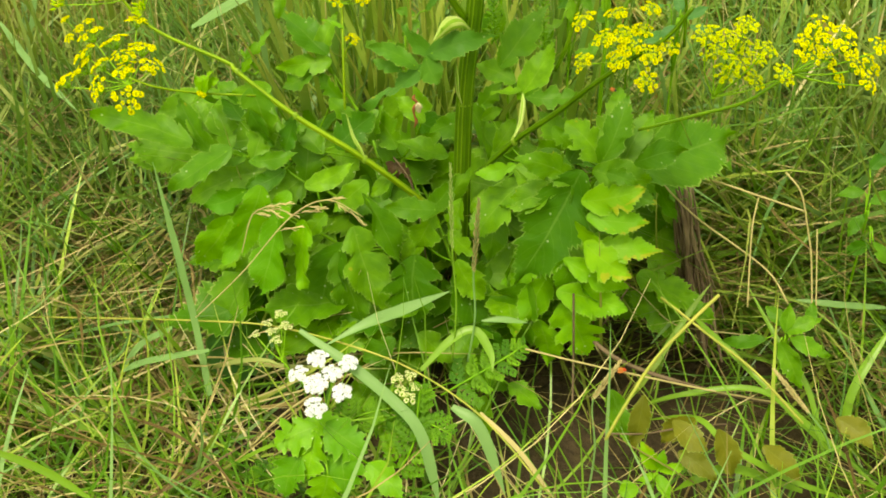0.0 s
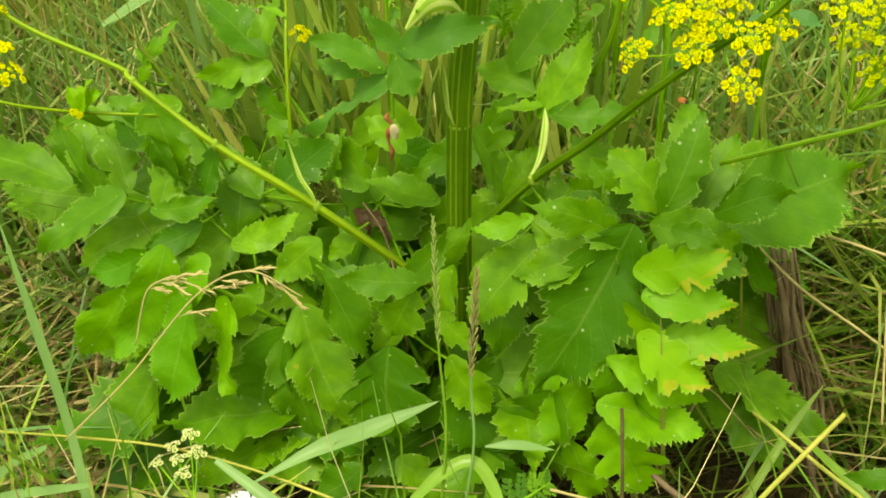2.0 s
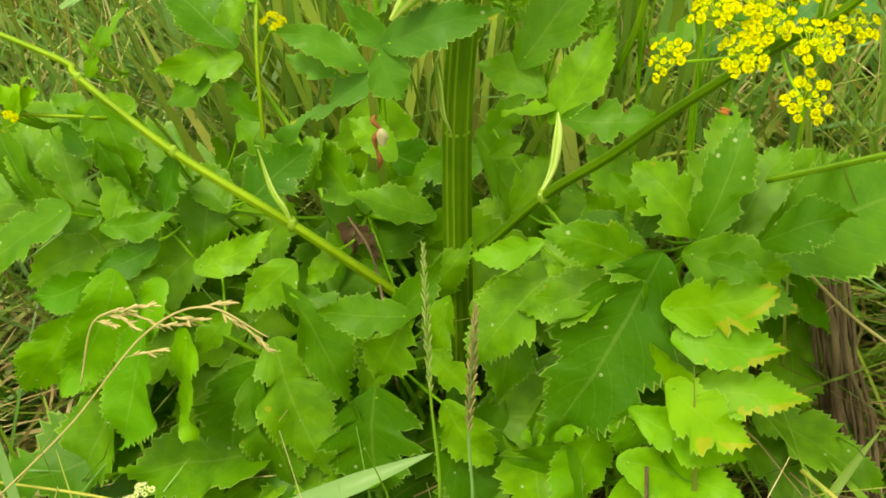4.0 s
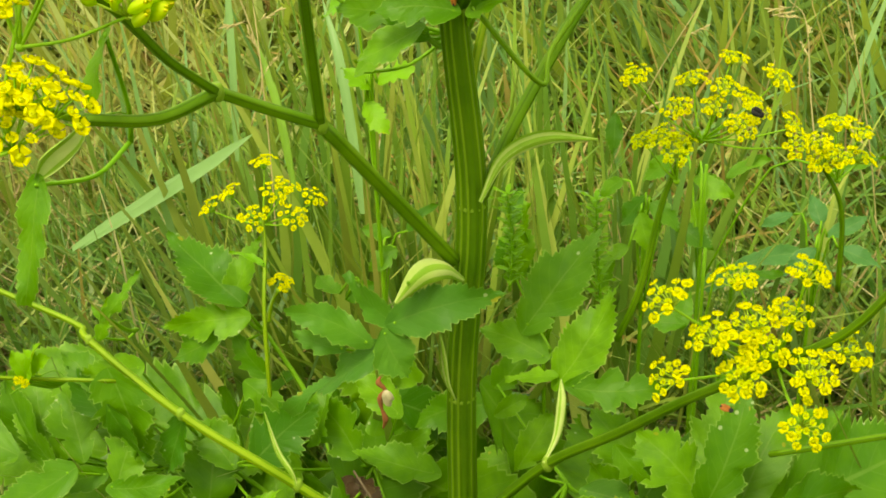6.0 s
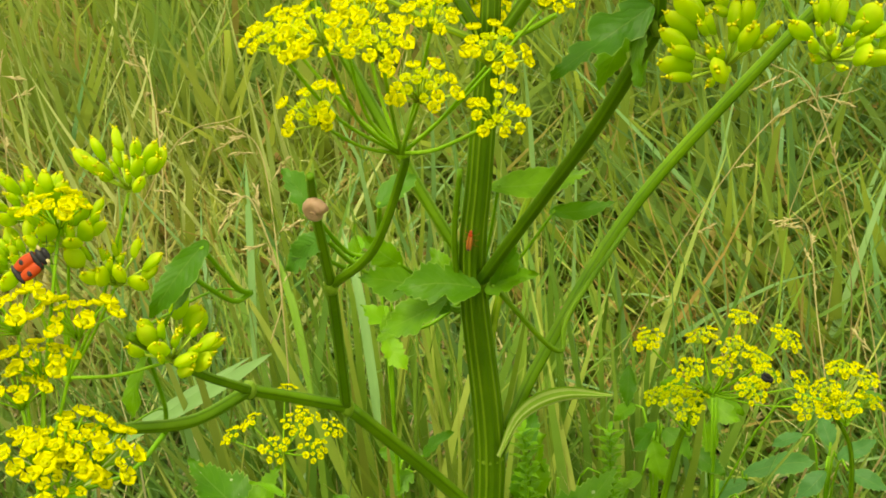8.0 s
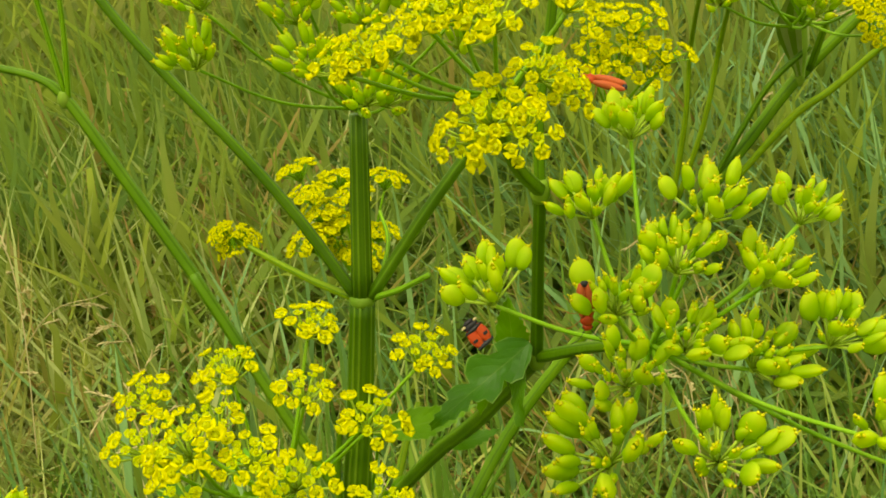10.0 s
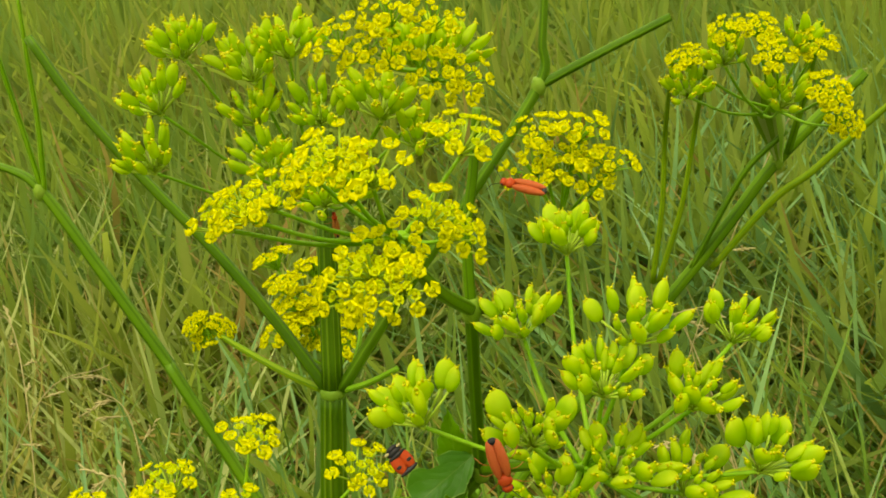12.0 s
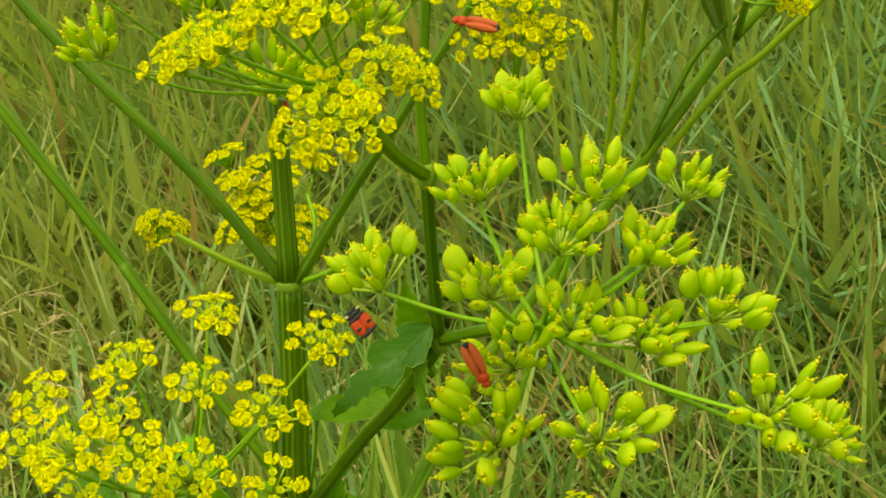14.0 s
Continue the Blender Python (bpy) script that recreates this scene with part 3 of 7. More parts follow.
def sheath(points, width, label="cream-striped leaf sheath curling off the stem"):
    """A hollow boat-shaped leaf base, split along one side."""
    b = Build()
    pts, _ = spline([rel(p) for p in points], 1.0, 6)
    frames = carried_frames(pts)
    n = len(pts)
    for j, (p, (u, w)) in enumerate(zip(pts, frames)):
        t = j / (n - 1)
        r = width * (0.14 + 1.0 * math.sin(math.pi * min(1, t ** 1.35 * 0.9 + 0.04)) ** 0.9) * (1 - 0.5 * t ** 4)
        for i in range(9):
            a = (i / 8 - 0.5) * 4.0
            b.v.append(tuple(p + r * (u * math.cos(a) - u * 0.4 + w * math.sin(a))))
            b.uv.append((i / 8, t))
    for j in range(n - 1):
        for i in range(8):
            a = j * 9 + i
            b.f.append((a, a + 1, a + 10, a + 9))
            b.m.append(0 if i in (1, 3, 4, 6) else 1)
    part("leaf_sheath", b.mesh("leaf_sheath", [SHEATH, SHEATH_GREEN]), parsnip, label)


def make_branches():
    # low branch to one side
    branch([(0.02, 0.712, 0.165), (-0.034, 0.702, 0.215), (-0.084, 0.707, 0.244), (-0.128, 0.722, 0.268), (-0.1382, 0.7300, 0.2711), (-0.1914, 0.7350, 0.2918), (-0.2217, 0.7400, 0.3224)], [0.0042, 0.0036, 0.0031, 0.0027, 0.0024, 0.002, 0.0017], BRANCH_PALE)
    joint((-0.034, 0.702, 0.215), 0.0037)
    joint((-0.084, 0.707, 0.244), 0.0032)
    joint((-0.128, 0.722, 0.268), 0.0028)
    # side shoot carrying the small umbel of that side
    branch([(-0.1124, 0.7100, 0.2565), (-0.1510, 0.7000, 0.2615), (-0.1735, 0.6850, 0.2721), (-0.1916, 0.6800, 0.2810)], [0.0016, 0.0014, 0.0013, 0.0012], BRANCH_PALE)
    # low branch to the other side, ends in the flowering umbel
    # its darker green has the shade of the umbels above put into the colour
    branch([(0.0459, 0.7100, 0.2039), (0.073, 0.699, 0.241), (0.1006, 0.6700, 0.2809), (0.1229, 0.6400, 0.3194), (0.1457, 0.6100, 0.3558), (0.1622, 0.6000, 0.3744), (0.1737, 0.5950, 0.3952)], [0.0039, 0.0036, 0.0032, 0.0028, 0.0025, 0.0022, 0.002], STEM_DARK)
    joint((0.073, 0.699, 0.241), 0.004)
    # branch out of the second joint, arching over and forking
    branch([(0.0361, 0.7080, 0.3265), (0.0227, 0.6800, 0.3648), (0.010, 0.643, 0.409)], [0.0046, 0.0042, 0.0038])
    branch([(0.010, 0.643, 0.409), (-0.0020, 0.6300, 0.4192), (-0.010, 0.615, 0.430)], [0.0034, 0.0032, 0.003])
    branch([(-0.010, 0.615, 0.430), (-0.0218, 0.6000, 0.4280), (-0.0351, 0.5850, 0.4337)], [0.0032, 0.003, 0.0028])
    branch([(-0.0351, 0.5850, 0.4337), (-0.0384, 0.5750, 0.4401), (-0.0393, 0.5650, 0.4476)], [0.0026, 0.0022, 0.0018])
    joint((0.010, 0.643, 0.409), 0.0036)
    joint((-0.010, 0.615, 0.430), 0.0032)
    branch([(-0.010, 0.615, 0.430), (-0.0115, 0.5900, 0.4486), (-0.0090, 0.5650, 0.4680), (-0.0133, 0.5550, 0.4791)], [0.0024, 0.0022, 0.002, 0.0018])
    branch([(0.010, 0.643, 0.409), (0.0148, 0.6250, 0.4420), (0.020, 0.606, 0.469)], [0.003, 0.0028, 0.0026])
    branch([(0.020, 0.606, 0.469), (0.0219, 0.5920, 0.4972), (0.0238, 0.5850, 0.5080)], [0.0024, 0.002, 0.0016])
    joint((0.020, 0.606, 0.469), 0.003)
    branch([(0.020, 0.606, 0.469), (0.0340, 0.6000, 0.4828), (0.0459, 0.5880, 0.5096), (0.0510, 0.5650, 0.5210)], [0.0024, 0.002, 0.0018, 0.0016])
    # long bare branch behind
    branch([(0.0469, 0.7120, 0.3514), (0.0616, 0.7300, 0.3827), (0.0956, 0.7600, 0.4359), (0.1594, 0.7680, 0.5118), (0.1766, 0.7700, 0.5329), (0.1933, 0.7720, 0.5543), (0.2217, 0.7740, 0.5827)], [0.0042, 0.004, 0.004, 0.0036, 0.0036, 0.0036, 0.0034])
    joint((0.1933, 0.7720, 0.5543), 0.0036)
    branch([(0.1636, 0.7680, 0.5178), (0.1741, 0.7660, 0.5392), (0.1828, 0.7640, 0.5549), (0.1948, 0.7620, 0.5671)], [0.0018, 0.0018, 0.0018, 0.0016], STEM_DARK)
    branch([(0.1710, 0.7700, 0.5174), (0.1909, 0.7680, 0.5414), (0.2031, 0.7660, 0.5511), (0.2139, 0.7640, 0.5616), (0.2288, 0.7600, 0.5764)], [0.002, 0.0024, 0.0022, 0.002, 0.0018], BRANCH_PALE)
    branch([(0.1500, 0.7600, 0.5166), (0.1535, 0.7550, 0.5458), (0.1545, 0.7500, 0.5714), (0.1547, 0.7200, 0.5996)], [0.0018, 0.0016, 0.0014, 0.001], BRANCH_PALE)
    branch([(0.1519, 0.7600, 0.5166), (0.1599, 0.7550, 0.5455), (0.1643, 0.7500, 0.5745), (0.1658, 0.7200, 0.6038)], [0.0018, 0.0016, 0.0014, 0.001], BRANCH_PALE)
    branch([(0.1961, 0.7680, 0.5580), (0.1992, 0.7550, 0.5811), (0.2008, 0.7420, 0.6055)], [0.0022, 0.002, 0.0018])
    sheath([(0.1935, 0.7680, 0.5553), (0.1915, 0.7650, 0.5665), (0.1884, 0.7550, 0.5780), (0.1887, 0.7500, 0.5896)], 0.0048, "pale green leaf sheath round a branch fork")
    # from the third joint
    branch([(0.045, 0.695, 0.43), (0.0728, 0.6520, 0.4800), (0.0886, 0.6140, 0.5118), (0.1040, 0.5760, 0.5465)], [0.0036, 0.0034, 0.0032, 0.003], STEM_DARK)
    branch([(0.1040, 0.5760, 0.5465), (0.1046, 0.5700, 0.5600), (0.1052, 0.5650, 0.5730), (0.1060, 0.5590, 0.5872)], [0.0023, 0.0021, 0.002, 0.002], STEM_DARK)
    branch([(0.1040, 0.5760, 0.5465), (0.1155, 0.5580, 0.5571), (0.1242, 0.5480, 0.5616)], [0.0022, 0.002, 0.0016])
    branch([(0.1060, 0.5590, 0.5872), (0.1063, 0.5585, 0.6014), (0.1081, 0.5580, 0.6121), (0.1096, 0.5570, 0.6233)], [0.0018, 0.0016, 0.0015, 0.0014])
    joint((0.1060, 0.5590, 0.5872), 0.0028)
    joint((0.1040, 0.5760, 0.5465), 0.003)
    branch([(0.1060, 0.5590, 0.5872), (0.1026, 0.5450, 0.5958), (0.1010, 0.5300, 0.6055), (0.1019, 0.5120, 0.6158)], [0.0022, 0.002, 0.0017, 0.0012])
    branch([(0.0491, 0.6900, 0.4312), (0.0699, 0.7000, 0.4014), (0.0731, 0.7100, 0.4111), (0.0913, 0.7400, 0.4314)], [0.0016, 0.0016, 0.0016, 0.0015])
    branch([(0.0369, 0.6950, 0.4248), (0.0373, 0.6900, 0.4480), (0.0411, 0.6850, 0.4732)], [0.002, 0.0018, 0.0016])
    branch([(0.0444, 0.7050, 0.3807), (0.0459, 0.7150, 0.4047), (0.0533, 0.7300, 0.4352), (0.0591, 0.7400, 0.4506)], [0.0024, 0.0026, 0.0024, 0.002], BRANCH_PALE)
    # whorl at the fourth joint
    branch([(0.0497, 0.6850, 0.5154), (0.0339, 0.6880, 0.5399), (0.0185, 0.6900, 0.5602), (0.0023, 0.6920, 0.5793), (-0.0141, 0.6940, 0.6005), (-0.0269, 0.6960, 0.6218)], [0.0032, 0.0029, 0.0027, 0.0026, 0.0025, 0.0024], STEM_DARK)
    branch([(0.0544, 0.6840, 0.5153), (0.0727, 0.6860, 0.5410), (0.0932, 0.6900, 0.5672), (0.1162, 0.6980, 0.5989), (0.1179, 0.6990, 0.6112), (0.1193, 0.7000, 0.6260)], [0.0032, 0.003, 0.0028, 0.0027, 0.002, 0.0018], STEM_DARK)
    joint((0.1162, 0.6980, 0.5989), 0.0032)
    branch([(0.1159, 0.6980, 0.5989), (0.1317, 0.7000, 0.6060), (0.1530, 0.7020, 0.6152)], [0.0024, 0.0022, 0.002], STEM_DARK)
    branch([(0.0491, 0.6860, 0.5141), (0.0360, 0.6940, 0.5166), (0.0222, 0.7030, 0.5202), (0.0079, 0.7120, 0.5249)], [0.0022, 0.002, 0.0018, 0.0014], BRANCH_PALE)
    branch([(0.0419, 0.6980, 0.4299), (0.0239, 0.7020, 0.4592), (-0.0032, 0.7100, 0.5071), (-0.0084, 0.7130, 0.5150), (-0.0260, 0.7160, 0.5450), (-0.0408, 0.7180, 0.5702), (-0.0499, 0.7190, 0.5778), (-0.0661, 0.7200, 0.5822)], [0.0034, 0.0034, 0.0034, 0.0034, 0.0034, 0.003, 0.0022, 0.002])
    joint((-0.0416, 0.7180, 0.5708), 0.0034)
    branch([(-0.0404, 0.7180, 0.5705), (-0.0367, 0.7140, 0.5922), (-0.0345, 0.7100, 0.6132), (-0.0322, 0.7060, 0.6329)], [0.0016, 0.0014, 0.0012, 0.001], RAY)
    branch([(-0.0410, 0.7180, 0.5711), (-0.0421, 0.7120, 0.5998), (-0.0432, 0.7060, 0.6256), (-0.0441, 0.7020, 0.6418)], [0.0016, 0.0014, 0.0012, 0.001], RAY)
    branch([(0.0553, 0.6870, 0.5143), (0.0584, 0.7000, 0.5258), (0.0546, 0.7150, 0.5312)], [0.0014, 0.0012, 0.001], RAY)
    branch([(0.0545, 0.6840, 0.5148), (0.0637, 0.6800, 0.5191), (0.0727, 0.6760, 0.5249)], [0.0018, 0.0016, 0.0014], RAY)
    # slender stalks of the small umbels at the back
    branch([(-0.0538, 0.7300, 0.2021), (-0.055, 0.742, 0.270), (-0.0593, 0.7650, 0.2945), (-0.0629, 0.7750, 0.3059)], [0.0018, 0.0016, 0.0014, 0.0012], BRANCH_PALE)
    branch([(0.0967, 0.7350, 0.2780), (0.1050, 0.7350, 0.3023), (0.1131, 0.7350, 0.3455), (0.1231, 0.7300, 0.3741)], [0.0026, 0.0024, 0.002, 0.0016])
    branch([(0.1864, 0.7800, 0.2802), (0.1829, 0.7750, 0.3207), (0.1726, 0.7700, 0.3431)], [0.002, 0.0018, 0.0014])
    sheath([(0.0397, 0.7060, 0.3198), (0.0339, 0.6970, 0.3295), (0.0270, 0.6900, 0.3314), (0.0186, 0.6850, 0.3206)], 0.0046)
    sheath([(0.0476, 0.7050, 0.3529), (0.0555, 0.7120, 0.3670), (0.0692, 0.7180, 0.3727), (0.0882, 0.7220, 0.3717)], 0.0028)
    sheath([(0.0715, 0.6970, 0.2424), (0.0759, 0.7060, 0.2499), (0.0771, 0.7130, 0.2613), (0.0759, 0.7190, 0.2678)], 0.0019)
    sheath([(-0.0334, 0.7000, 0.2146), (-0.0357, 0.7020, 0.2217), (-0.0418, 0.7050, 0.2305), (-0.0477, 0.7100, 0.2464)], 0.0015)
    sheath([(-0.0342, 0.5850, 0.4341), (-0.0358, 0.5800, 0.4299), (-0.0430, 0.5780, 0.4240), (-0.0468, 0.5760, 0.4199)], 0.0026)
    sheath([(0.0347, 0.7080, 0.2620), (0.0324, 0.7050, 0.2729), (0.0318, 0.7030, 0.2867), (0.0310, 0.7020, 0.2971)], 0.0016)


make_branches()

